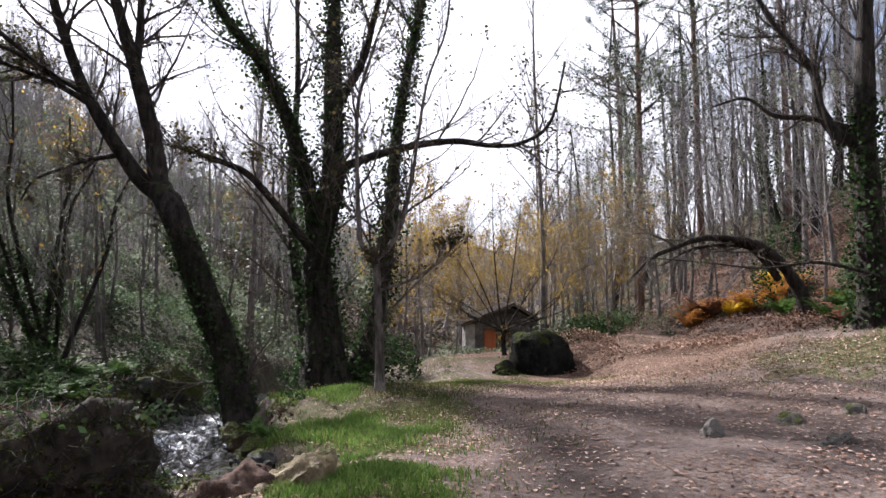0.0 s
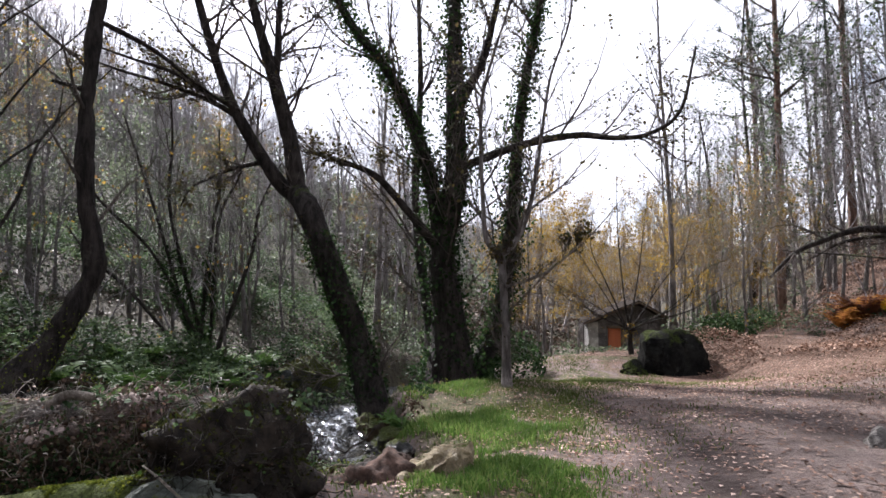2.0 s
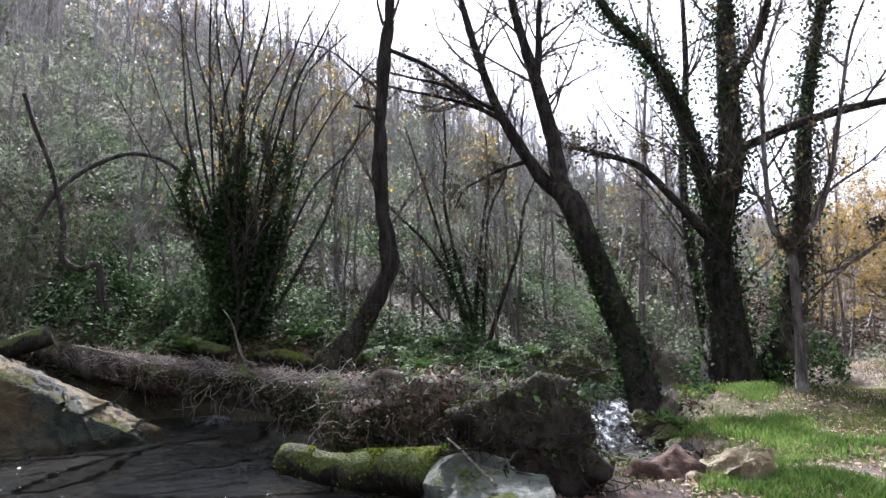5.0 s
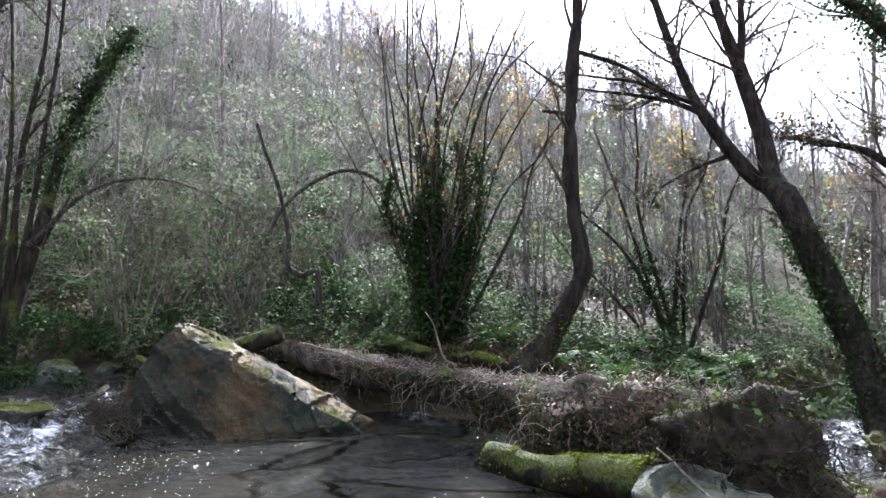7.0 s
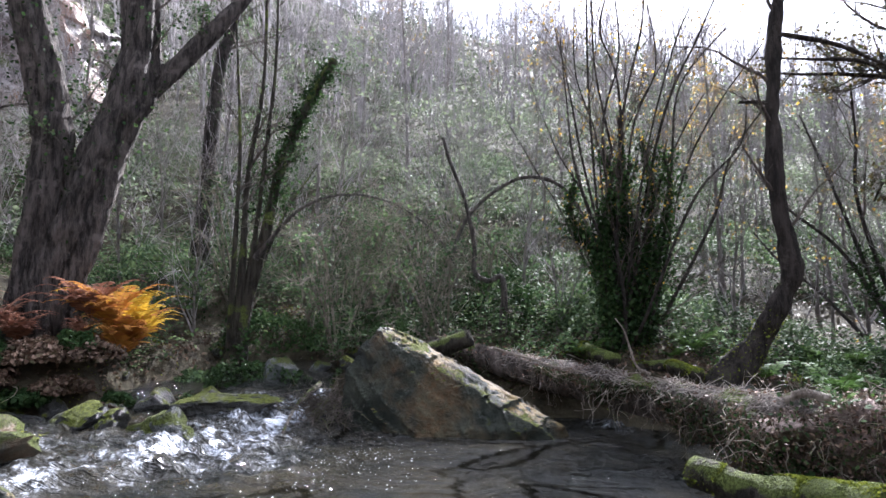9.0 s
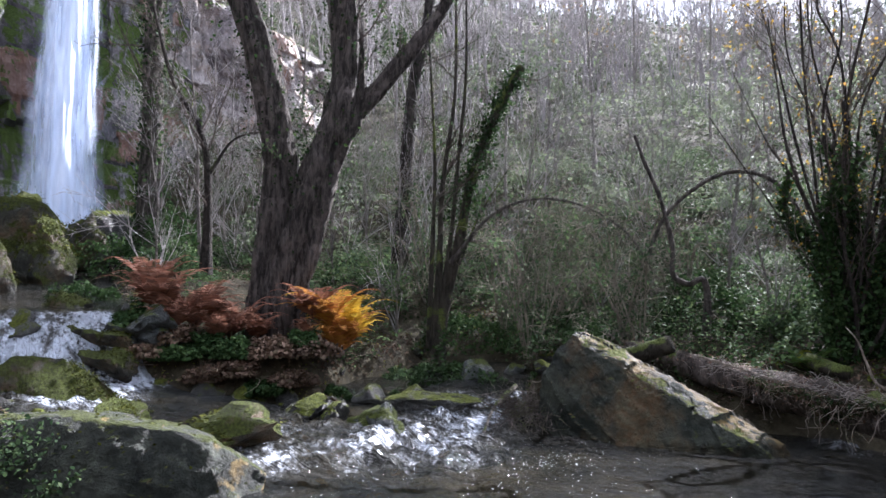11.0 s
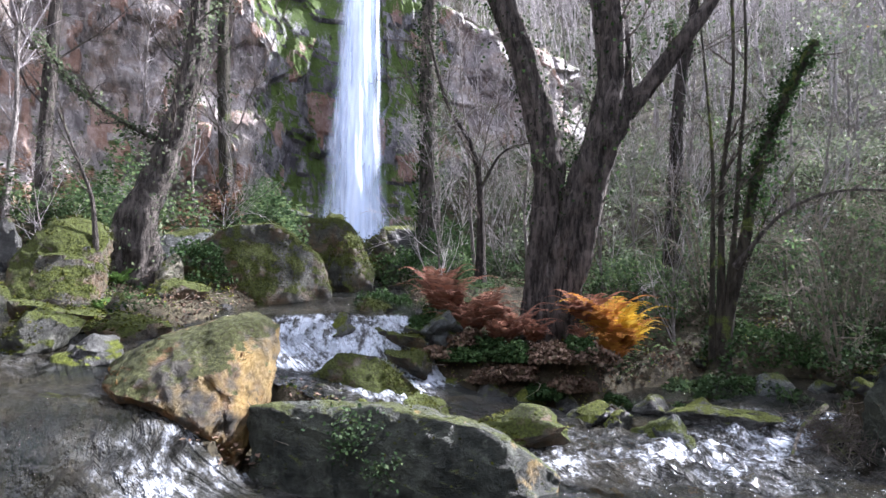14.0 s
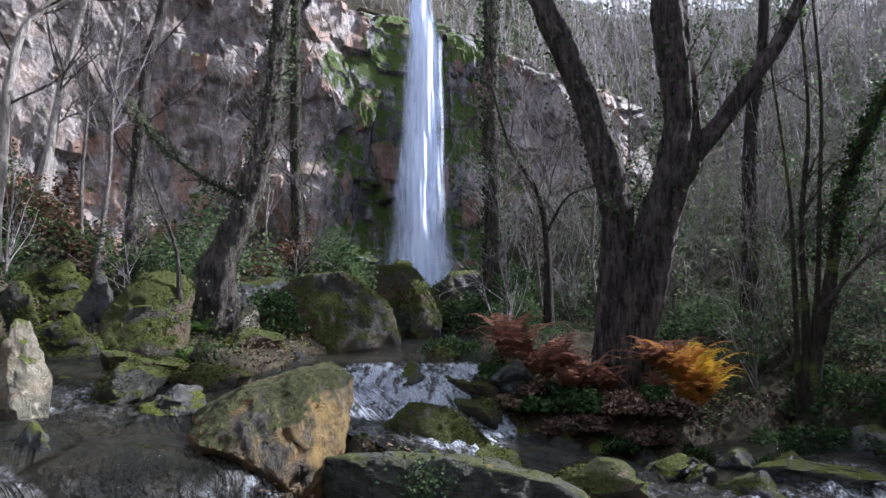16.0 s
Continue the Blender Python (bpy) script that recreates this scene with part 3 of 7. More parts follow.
def bell(x, y, cx, cy, rx, ry):
    return np.exp(-(((x - cx) / rx) ** 2 + ((y - cy) / ry) ** 2))


def zones(x, y):
    """How much grass, fallen leaves and wild floor there is."""
    grass = bell(x, y, -1.2, 9.0, 1.5, 2.6) * 1.1 + bell(x, y, -0.6, 5.2, 0.7, 1.0) * 1.1 + bell(x, y, 0.6, 13.5, 2.0, 2.5) * 0.75 + bell(x, y, 7.2, 10.5, 2.6, 1.6) * 0.8 + bell(x, y, -1, 30, 4, 7) * 1.2
    grass = grass + bell(x, y, 1.0, 17.8, 1.3, 0.9)
    leaf = bell(x, y, 2, 50, 30, 9) + bell(x, y, 4.5, 14.5, 3.2, 4.5) + bell(x, y, 0, 20, 6, 4) * 0.7 + np.clip((x - 7.5) / 3, 0, 1) * np.clip((y - 9) / 4, 0, 1)
    d, _ = stream(x, y)
    wild = np.clip((-x - 2.6 + 0.0 * y) / 1.2, 0, 1)
    wild = np.maximum(wild, np.clip((np.hypot(x, y) - 9) / 4, 0, 1) * np.clip((-y - 1) / 3, 0, 1))
    wild = np.maximum(wild, np.clip((np.hypot(x, y) - 26) / 8, 0, 1) * (1 - bell(x, y, -1, 33, 7, 11)))
    wild = np.maximum(wild, np.clip(0.9 - d / 0.8, 0, 1) * np.clip((-x - 0.5), 0, 1))
    return np.stack([np.clip(grass, 0, 1), np.clip(leaf, 0, 1), np.clip(wild, 0, 1)], -1)


def build_water():
    h = 0.09
    gx, gy = np.meshgrid(np.arange(-28, 0, h), np.arange(-15, 40, h), indexing="ij")
    d, zw = stream(gx, gy)
    keep = d < 0.55
    gz = np.gradient(zw, h)
    slope = np.hypot(gz[0], gz[1])
    p = np.stack([gx, gy, zw], -1).reshape(-1, 3)
    steep = np.clip((slope - 0.12) / 0.7, 0, 1)
    rip = (fbm(p * np.array([1, 1, 0.4]), 3.0, 31, 3) * 0.5).reshape(gx.shape)
    zz = zw + rip * (0.012 + 0.10 * steep + 0.045 * bell(gx, gy, -9.8, 0.2, 2.6, 2.2))
    # small standing waves below the cascades; other spots paint reflected sky as pale froth
    froth_glint = bell(gx, gy, -8.6, -11.8, 0.6, 0.6) * 0.9 + bell(gx, gy, -3.4, 8.8, 1.0, 1.6) * 0.5 + bell(gx, gy, -9.5, -1.3, 1.5, 2.2) * 0.68 + bell(gx, gy, -11.4, 0.5, 1.9, 1.0) * 0.45 + bell(gx, gy, -9.9, -4.9, 1.0, 1.0) * 1.15 + bell(gx, gy, -5.4, -5.6, 0.45, 0.5) * 0.6 + bell(gx, gy, -8.2, -0.2, 1.0, 1.2) * 0.25 + bell(gx, gy, -5.8, -8.6, 1.4, 1.0) * 0.45 + bell(gx, gy, -4.4, 11.5, 1.4, 4) * 1.0 + bell(gx, gy, -6.2, 4.6, 0.5, 0.6) * 0.5 + bell(gx, gy, -9.4, 0.9, 1.6, 1.2) * 0.42 + bell(gx, gy, -8.6, 6.0, 0.7, 0.5) * 0.9 + bell(gx, gy, -10.9, 6.0, 0.8, 0.5) * 0.9 + bell(gx, gy, -6.9, 5.5, 0.6, 0.5) * 0.6
    zz += (fbm(p * np.array([1, 1, 0.4]), 6.5, 35, 3).reshape(gx.shape) * 0.5 + rip) * 0.15 * np.clip(froth_glint + 0.25 * bell(gx, gy, -9.0, 0.6, 3.0, 2.5), 0, 1)
    foam = np.clip(1.35 * steep * (0.95 - 0.74 * bell(gx, gy, -4.6, -6.2, 3.0, 2.6)) + froth_glint * 0.8, 0, 1)
    idx = -np.ones(gx.shape, int)
    idx[keep] = np.arange(keep.sum())
    q = keep[:-1, :-1] & keep[1:, :-1] & keep[1:, 1:] & keep[:-1, 1:]
    F = np.stack([idx[:-1, :-1][q], idx[1:, :-1][q], idx[1:, 1:][q], idx[:-1, 1:][q]], -1)
    me = make_mesh("stream_water", np.stack([gx[keep], gy[keep], zz[keep]], -1), F)
    fx = me.attributes.new("flow", "FLOAT_VECTOR", "POINT")
    fx.data.foreach_set("vector", flow_lines(gx[keep], gy[keep]).astype(np.float32).ravel())
    at = me.attributes.new("foam", "FLOAT", "POINT")
    at.data.foreach_set("value", foam[keep].astype(np.float32))
    return tagged(part("water", me, M_WATER), "dark clear stream with white foam below its cascades", "stream", kind="structure")


build_ground()
build_water()


# ---- rocks ----
def surface_points(me, count, rng, up):
    P = np.empty(len(me.vertices) * 3, np.float32)
    N = np.empty(len(me.vertices) * 3, np.float32)
    me.vertices.foreach_get("co", P)
    me.vertices.foreach_get("normal", N)
    P, N = P.reshape(-1, 3).astype(float), N.reshape(-1, 3).astype(float)
    ok = np.nonzero((N[:, 2] > up) & (fbm(P, 2.0, 3, 3) > -0.25))[0]
    i = rng.choice(ok, count)
    return P[i] + rng.normal(0, 0.03, (count, 3)), N[i]


def cover(me, count, size, rng, up):
    """Leaves or tufts lying on a rough surface."""
    P, N = surface_points(me, count, rng, up)
    return leaf_quads(P + N * 0.015, rng.uniform(size * 0.5, size * 1.3, count), rng, 0.35, 0.65, 0.15)


def hull_rock(pts, size=0.12, rough=0.05, seed=0, scale=1.6, strata=0.0, chips=0.0015, bed=(0.25, 0.35, 0.9), sharp=38, limit=14000):
    """A boulder: the hull of some corners, its faces roughened, cracked and layered along its bedding."""
    bm = bmesh.new()
    for p in pts:
        bm.verts.new(p)
    got = bmesh.ops.convex_hull(bm, input=bm.verts)
    bmesh.ops.delete(bm, geom=[g for g in got["geom_interior"] if isinstance(g, bmesh.types.BMVert)], context="VERTS")
    bmesh.ops.triangulate(bm, faces=bm.faces)
    for _ in range(7):
        long = [e for e in bm.edges if e.calc_length() > size * 1.6]
        if not long or len(bm.verts) > limit:
            break
        bmesh.ops.subdivide_edges(bm, edges=long, cuts=1, use_grid_fill=False)
        bmesh.ops.triangulate(bm, faces=bm.faces)
    for _ in range(2):
        bmesh.ops.smooth_vert(bm, verts=bm.verts, factor=0.3, use_axis_x=True, use_axis_y=True, use_axis_z=True)
    bm.normal_update()
    P = np.array([v.co[:] for v in bm.verts])
    N = np.array([v.normal[:] for v in bm.verts])
    d = fbm(P, scale, seed, 5, 0.55) * rough * 1.2
    ridge = 1 - np.abs(fbm(P, scale * 2.4, seed + 21, 3, 0.5))
    d += rough * 0.5 * (np.clip(ridge, 0, 1) ** 3 - 0.4)
    crack = np.abs(vnoise(P + fbm(P, 1.2, seed + 9, 2)[:, None] * 0.3, scale * 1.3, seed + 4))
    d -= rough * 0.4 * np.clip(0.05 - crack, 0, 1) / 0.05
    if strata:
        along = (P @ np.array(bed)) * 4.2 + fbm(P, 0.9, seed + 7, 3) * 0.9
        step = along - np.floor(along)
        d += strata * (1.5 * step ** 2 - 0.5) * (0.4 + 1.2 * hash3(np.floor(along).astype(np.int64), 3, 5, seed))
    d = d + chip(P, N, np.random.default_rng(seed + 70), 60, chips)
    P = P + N * d[:, None]
    for v, p in zip(bm.verts, P):
        v.co = p
    for f in bm.faces:
        f.smooth = True
    me = bpy.data.meshes.new("rock")
    bm.to_mesh(me)
    bm.free()
    me.set_sharp_from_angle(angle=radians(sharp))
    return me


def chip(P, N, rng, count, depth, tilt=0.16):
    """Offsets that break a surface into many flat tilted faces with ledges between."""
    size = np.linalg.norm(P.max(0) - P.min(0))
    s = rng.integers(0, len(P), count)
    Q = P + np.stack([fbm(P, 2.2 / size * 2, 5 + k, 3) for k in range(3)], 1) * size * 0.07
    k = np.argmin(((Q[:, None, :] - Q[s][None]) ** 2).sum(-1), axis=1)
    a, g = rng.uniform(-1, 1, count) * depth * size * 0.6, rng.normal(0, tilt, (count, 3))
    return np.clip(a[k] + ((P - P[s][k]) * g[k]).sum(1), -depth * size * 1.6, depth * size)



def boulder(name, label, pts, mat, size=0.12, rough=0.05, seed=0, group="", strata=0.0, chips=0.0015, moss=0, **kw):
    me = hull_rock(pts, size, rough, seed, strata=strata, chips=chips, **kw)
    ob = part(name, me, mat)
    if moss:
        V, F = cover(me, moss, 0.04, np.random.default_rng(seed), 0.05)
        part("moss", make_mesh("moss", V, F), M_MOSS_DARK, ob, "low cushions of olive moss", kind="stuff")
    return tagged(ob, label, "rock", group)


def lump_mesh(seed, sub=4):
    """A stone about one metre across with flattish faces."""
    rng = np.random.default_rng(seed)
    bm = bmesh.new()
    bmesh.ops.create_icosphere(bm, subdivisions=sub, radius=1.0)
    D = np.array([v.co[:] for v in bm.verts])
    nrm = unit(rng.normal(0, 1, (9, 3)) * np.array([1, 1, 1.1]))
    h = rng.uniform(0.22, 0.40, 9)
    proj = np.clip(D @ nrm.T, 0.02, None)
    rad = -np.log(np.exp(-42 * np.minimum(h / proj, 0.75)).sum(1)) / 42 + 0.06
    P = D * np.clip(rad, 0.15, 0.72)[:, None]
    P *= 1.0 / np.abs(P).max(0)[None, :] * 0.5
    P += D * (fbm(P, 2.6, seed, 5, 0.6) * 0.09 + chip(P, D, np.random.default_rng(seed + 70), 30, 0.022))[:, None]
    for v, p in zip(bm.verts, P):
        v.co = p
    for f in bm.faces:
        f.smooth = True
    me = bpy.data.meshes.new("stone")
    bm.to_mesh(me)
    bm.free()
    me.set_sharp_from_angle(angle=radians(32))
    return me


LUMPS = [lump_mesh(s, 4) for s in range(40, 48)]
LUMP_COPIES, LUMP_MOSS = {}, {}


def stone(x, y, z, sx, sy, sz, mat, turn=0.0, tilt=0.0, kind=0, label="mossy grey stone in the stream", name="stone", group="stream stones"):
    """z is the top of the stone."""
    key = (kind, mat.name)
    if key not in LUMP_COPIES:
        LUMP_COPIES[key] = LUMPS[kind].copy()
        LUMP_COPIES[key].materials.append(mat)
    ob = new(name, LUMP_COPIES[key])
    ob.matrix_world = pose(x, y, z - sz * 0.47, tilt, tilt * 0.5, turn) @ Matrix.Diagonal((sx, sy, sz, 1))
    if mat is M_ROCK_MOSSY and max(sx, sy) > 0.6:
        if kind not in LUMP_MOSS:
            V, F = cover(LUMPS[kind], 620, 0.045, np.random.default_rng(kind), 0.12)
            LUMP_MOSS[kind] = make_mesh("moss", V, F)
        fuzz = part("moss", LUMP_MOSS[kind], M_MOSS_DARK, kind="stuff")
        fuzz.parent = ob
    return tagged(ob, label, "rock", group)


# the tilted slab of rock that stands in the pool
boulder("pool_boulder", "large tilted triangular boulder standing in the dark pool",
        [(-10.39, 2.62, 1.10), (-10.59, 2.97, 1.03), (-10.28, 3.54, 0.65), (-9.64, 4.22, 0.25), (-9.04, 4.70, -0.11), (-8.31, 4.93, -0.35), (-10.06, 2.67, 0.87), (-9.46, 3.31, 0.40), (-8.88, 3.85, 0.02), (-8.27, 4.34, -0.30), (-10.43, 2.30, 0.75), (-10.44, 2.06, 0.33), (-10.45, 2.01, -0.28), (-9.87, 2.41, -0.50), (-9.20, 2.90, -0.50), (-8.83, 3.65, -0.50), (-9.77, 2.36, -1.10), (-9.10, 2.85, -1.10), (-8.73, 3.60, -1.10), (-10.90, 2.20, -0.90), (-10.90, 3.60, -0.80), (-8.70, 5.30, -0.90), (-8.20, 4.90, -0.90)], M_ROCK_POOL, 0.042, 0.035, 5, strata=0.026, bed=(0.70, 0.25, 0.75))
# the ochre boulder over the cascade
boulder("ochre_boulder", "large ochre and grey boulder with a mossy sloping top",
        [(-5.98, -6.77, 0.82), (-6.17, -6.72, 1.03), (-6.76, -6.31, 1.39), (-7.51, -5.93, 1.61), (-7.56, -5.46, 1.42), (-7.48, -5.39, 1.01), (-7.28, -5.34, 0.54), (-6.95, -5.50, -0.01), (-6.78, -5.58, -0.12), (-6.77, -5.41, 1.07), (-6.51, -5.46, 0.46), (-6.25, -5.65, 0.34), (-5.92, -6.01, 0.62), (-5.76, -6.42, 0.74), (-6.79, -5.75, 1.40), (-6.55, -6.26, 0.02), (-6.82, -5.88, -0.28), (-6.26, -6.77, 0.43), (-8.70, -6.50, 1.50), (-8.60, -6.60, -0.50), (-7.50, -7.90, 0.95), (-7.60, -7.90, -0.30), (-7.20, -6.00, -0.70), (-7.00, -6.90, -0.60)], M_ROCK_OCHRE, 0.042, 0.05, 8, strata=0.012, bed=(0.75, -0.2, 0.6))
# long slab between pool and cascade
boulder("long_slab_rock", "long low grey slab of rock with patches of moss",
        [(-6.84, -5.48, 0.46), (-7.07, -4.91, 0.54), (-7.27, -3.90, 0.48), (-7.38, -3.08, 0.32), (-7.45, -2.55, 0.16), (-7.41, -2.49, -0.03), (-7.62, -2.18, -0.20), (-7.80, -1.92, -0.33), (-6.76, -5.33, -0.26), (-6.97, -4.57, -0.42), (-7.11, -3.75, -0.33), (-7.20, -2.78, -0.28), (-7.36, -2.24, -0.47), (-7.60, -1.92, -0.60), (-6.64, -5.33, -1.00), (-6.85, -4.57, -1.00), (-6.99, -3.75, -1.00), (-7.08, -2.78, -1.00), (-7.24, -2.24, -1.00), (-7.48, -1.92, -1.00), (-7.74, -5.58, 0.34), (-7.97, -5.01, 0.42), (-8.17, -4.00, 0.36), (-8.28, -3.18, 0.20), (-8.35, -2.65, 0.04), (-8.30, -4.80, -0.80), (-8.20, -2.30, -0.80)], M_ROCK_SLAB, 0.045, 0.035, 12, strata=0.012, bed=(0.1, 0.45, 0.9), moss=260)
boulder("mossy_boulder", "dark boulder with a mossy slanting face below the cascade",
        [(-9.25, -6.0, 0.45), (-9.5, -5.55, 0.88), (-9.75, -5.0, 0.88), (-10.0, -4.35, 0.42), (-9.95, -4.1, -0.1), (-9.3, -6.1, -0.2), (-10.3, -5.4, 0.4), (-9.3, -4.9, 0.1), (-10.4, -4.7, -0.2), (-9.2, -5.0, -0.3)],
        M_ROCK_MOSSY, 0.06, 0.05, 15, moss=2600)
boulder("great_boulder", "huge moss-covered boulder beside the upper stream",
        [(-12.0, -10.6, 1.8), (-12.05, -10.5, 2.8), (-12.5, -9.8, 3.42), (-13.2, -8.7, 3.52), (-13.6, -7.95, 2.85), (-13.75, -7.7, 1.8), (-13.6, -10.6, 3.3), (-14.6, -9.6, 3.2), (-14.8, -8.5, 2.4),
         (-12.6, -8.7, 1.6), (-13.4, -11, 1.8), (-14.8, -10, 1.6), (-12.3, -9.4, 1.7)], M_ROCK_MOSSY, 0.09, 0.05, 18, strata=0.02, moss=5200)
boulder("boulder", "mossy grey boulder below the waterfall", [(-16.1, -9.7, 4.1), (-16.6, -8.7, 4.15), (-16.9, -8.0, 3.1), (-16.8, -8.2, 2.0), (-16.2, -9.5, 2.0), (-17.4, -9.8, 4.0), (-17.8, -8.6, 3.6), (-17.8, -9.2, 2), (-16.0, -9.9, 3.0)],
        M_ROCK_MOSSY, 0.11, 0.05, 21, "boulders below the fall", moss=1600)
boulder("boulder", "grey boulder beside the mossy tree", [(-12.1, -11.3, 3.3), (-12.9, -10.4, 3.4), (-12.4, -10.7, 2.0), (-13.4, -11.6, 3.6), (-13.9, -10.9, 3.3), (-12.2, -11.6, 2.2), (-13.6, -11.7, 2.0), (-13.3, -10.4, 2.0)],
        M_ROCK, 0.13, 0.06, 22, "boulders below the fall")
boulder("boulder", "dark mossy boulder with a pale top on the far bank", [(-8.24, -10.96, 1.74), (-8.57, -11.21, 2.45), (-9.16, -10.95, 3.17), (-9.57, -11.11, 3.33), (-9.98, -10.69, 3.27), (-9.75, -10.36, 2.92), (-9.29, -9.97, 1.73), (-8.69, -10.29, 1.72), (-9.00, -10.69, 2.87), (-10.36, -11.95, 3.07), (-10.77, -12.11, 3.23), (-11.18, -11.69, 3.17), (-10.95, -11.36, 2.82), (-9.24, -11.96, 1.20), (-10.29, -10.97, 1.20), (-8.24, -10.96, 1.00), (-9.29, -9.97, 1.00)],
        M_ROCK_MOSSY, 0.09, 0.05, 23, "boulders below the fall", strata=0.03, moss=2600)
boulder("boulder", "dark boulder at the foot of the waterfall", [(-18.4, -8.2, 4.0), (-18.9, -7.0, 4.1), (-18.2, -7.6, 2.5), (-19.8, -8.6, 4.2), (-19.9, -7.2, 3.9), (-18.8, -8.6, 2.4), (-19.6, -6.7, 2.5)],
        M_ROCK_DARK, 0.13, 0.07, 24, "boulders below the fall")
boulder("field_boulder", "large dark mossy boulder on the grass near the hut",
        [(1.75, 15.9, -0.6), (1.8, 15.9, 0.40), (2.25, 15.9, 0.70), (2.7, 15.9, 0.72), (3.2, 15.8, 0.36), (3.5, 15.9, -0.6), (1.9, 17.0, 0.5), (3.2, 17.0, 0.3), (3.4, 17.1, -0.6), (1.8, 17.0, -0.6), (2.5, 15.4, -0.6), (2.5, 15.55, 0.25)],
        M_ROCK_FIELD, 0.1, 0.06, 30)
boulder("bank_rock", "pointed wet rock with a pale split face by the stream", [(-5.66, 12.37, -0.41), (-5.66, 12.57, 0.02), (-5.41, 12.85, 0.20), (-5.16, 12.75, 0.06), (-4.76, 12.63, -0.30), (-4.78, 12.51, -0.50), (-6.1, 13.0, -0.5), (-6.1, 13.1, -0.05), (-5.8, 13.4, 0.1), (-5.5, 13.4, -0.05), (-5.2, 13.3, -0.35), (-5.2, 13.2, -0.55)], M_ROCK_MOSSY, 0.03, 0.06, 61, moss=900)
stone(1.62, 15.7, -0.1, 0.8, 0.7, 0.6, M_ROCK_FIELD, 20, 5, 1, "low dark stone beside the big boulder", group="")

for i, (x, y, z, sx, sy, sz, m, turn) in enumerate([
        (-8.95, -3.9, 0.36, 0.7, 0.7, 0.8, M_ROCK_MOSSY, 20), (-8.75, -2.85, 0.26, 1.2, 1.7, 0.9, M_ROCK_MOSSY, 10), (-10.6, -1.7, 0.12, 0.8, 1.0, 0.5, M_ROCK_DARK, 40), (-10.4, -1.3, 0.02, 0.5, 0.5, 0.4, M_ROCK_DARK, 0),
        (-10.3, -0.6, 0.05, 1.0, 1.2, 0.8, M_ROCK, 70), (-12.75, 1.3, 0.36, 0.8, 0.9, 0.7, M_ROCK, 30), (-12.95, 2.15, 0.26, 0.6, 0.7, 0.4, M_ROCK, 80), (-11.1, 0.5, 0.08, 0.7, 1.9, 0.4, M_ROCK_DARK, 0),
        (-11.1, -4.9, 0.95, 0.9, 0.9, 0.8, M_ROCK_MOSSY, 60), (-10.75, -6.35, 1.46, 1.0, 0.9, 1.0, M_ROCK_DARK, 35), (-11.9, -4.6, 1.55, 1.6, 1.2, 0.8, M_ROCK, 20), (-8.6, -7.4, 0.5, 0.8, 0.7, 0.6, M_ROCK_DARK, 10), (-8.9, -5.3, 0.30, 0.9, 0.9, 0.6, M_ROCK_DARK, 50)]):
    stone(x, y, z, sx, sy, sz, m, turn, 6 * (i % 3) - 6, i % 8)
for i, (x, y, z, sx, sy, sz, m, turn) in enumerate([
        (-5.51, -9.03, 2.08, 0.75, 0.59, 1.42, M_ROCK_PALE, -214), (-7.92, -11.64, 2.38, 1.60, 1.26, 1.26, M_ROCK_MOSSY, -217), (-8.17, -13.15, 2.94, 1.14, 0.90, 1.38, M_ROCK_MOSSY, -214),
        (-6.83, -8.78, 1.53, 1.21, 0.95, 0.96, M_ROCK_MOSSY, -221), (-8.10, -8.49, 1.59, 1.58, 1.25, 0.92, M_ROCK_MOSSY, -227), (-7.90, -9.44, 1.75, 1.26, 0.99, 0.91, M_ROCK_MOSSY, -223),
        (-6.55, -9.51, 1.38, 0.76, 0.60, 0.62, M_ROCK_DARK, -218), (-6.93, -7.88, 1.28, 0.92, 0.72, 0.71, M_ROCK_DARK, -225), (-8.80, -9.25, 1.82, 0.56, 0.44, 0.81, M_ROCK_MOSSY, -227),
        (-9.98, -14.66, 3.69, 2.18, 1.71, 1.66, M_ROCK_MOSSY, -216), (-9.56, -12.62, 3.22, 0.79, 0.62, 1.37, M_ROCK_DARK, -219), (-20.56, -13.30, 5.17, 2.53, 1.99, 1.04, M_ROCK, -239),
        (-11.82, -5.93, 1.80, 0.96, 0.76, 0.94, M_ROCK_MOSSY, -248), (-11.33, -5.18, 1.24, 0.91, 0.72, 0.96, M_ROCK_MOSSY, -250), (-11.26, -10.10, 2.64, 0.63, 0.50, 0.96, M_ROCK_PALE, -231),
        (-17.15, -9.38, 4.36, 1.23, 0.97, 1.80, M_ROCK_MOSSY, -244), (-15.58, -8.11, 3.41, 1.38, 1.08, 1.84, M_ROCK_MOSSY, -246), (-17.21, -7.96, 3.80, 1.19, 0.94, 1.48, M_ROCK_MOSSY, -248),
        (-4.92, -7.88, 0.98, 0.47, 0.37, 0.59, M_ROCK, -216), (-10.42, -9.61, 2.09, 1.54, 1.21, 0.85, M_ROCK_MOSSY, -231), (-8.98, -5.56, 0.54, 0.78, 0.62, 0.71, M_ROCK_DARK, -244)]):
    stone(x, y, z, sx, sy, sz, m, turn, 6 * (i % 3) - 6, (i + 3) % 8, "mossy boulder in the upper pool", group="upper pool stones")
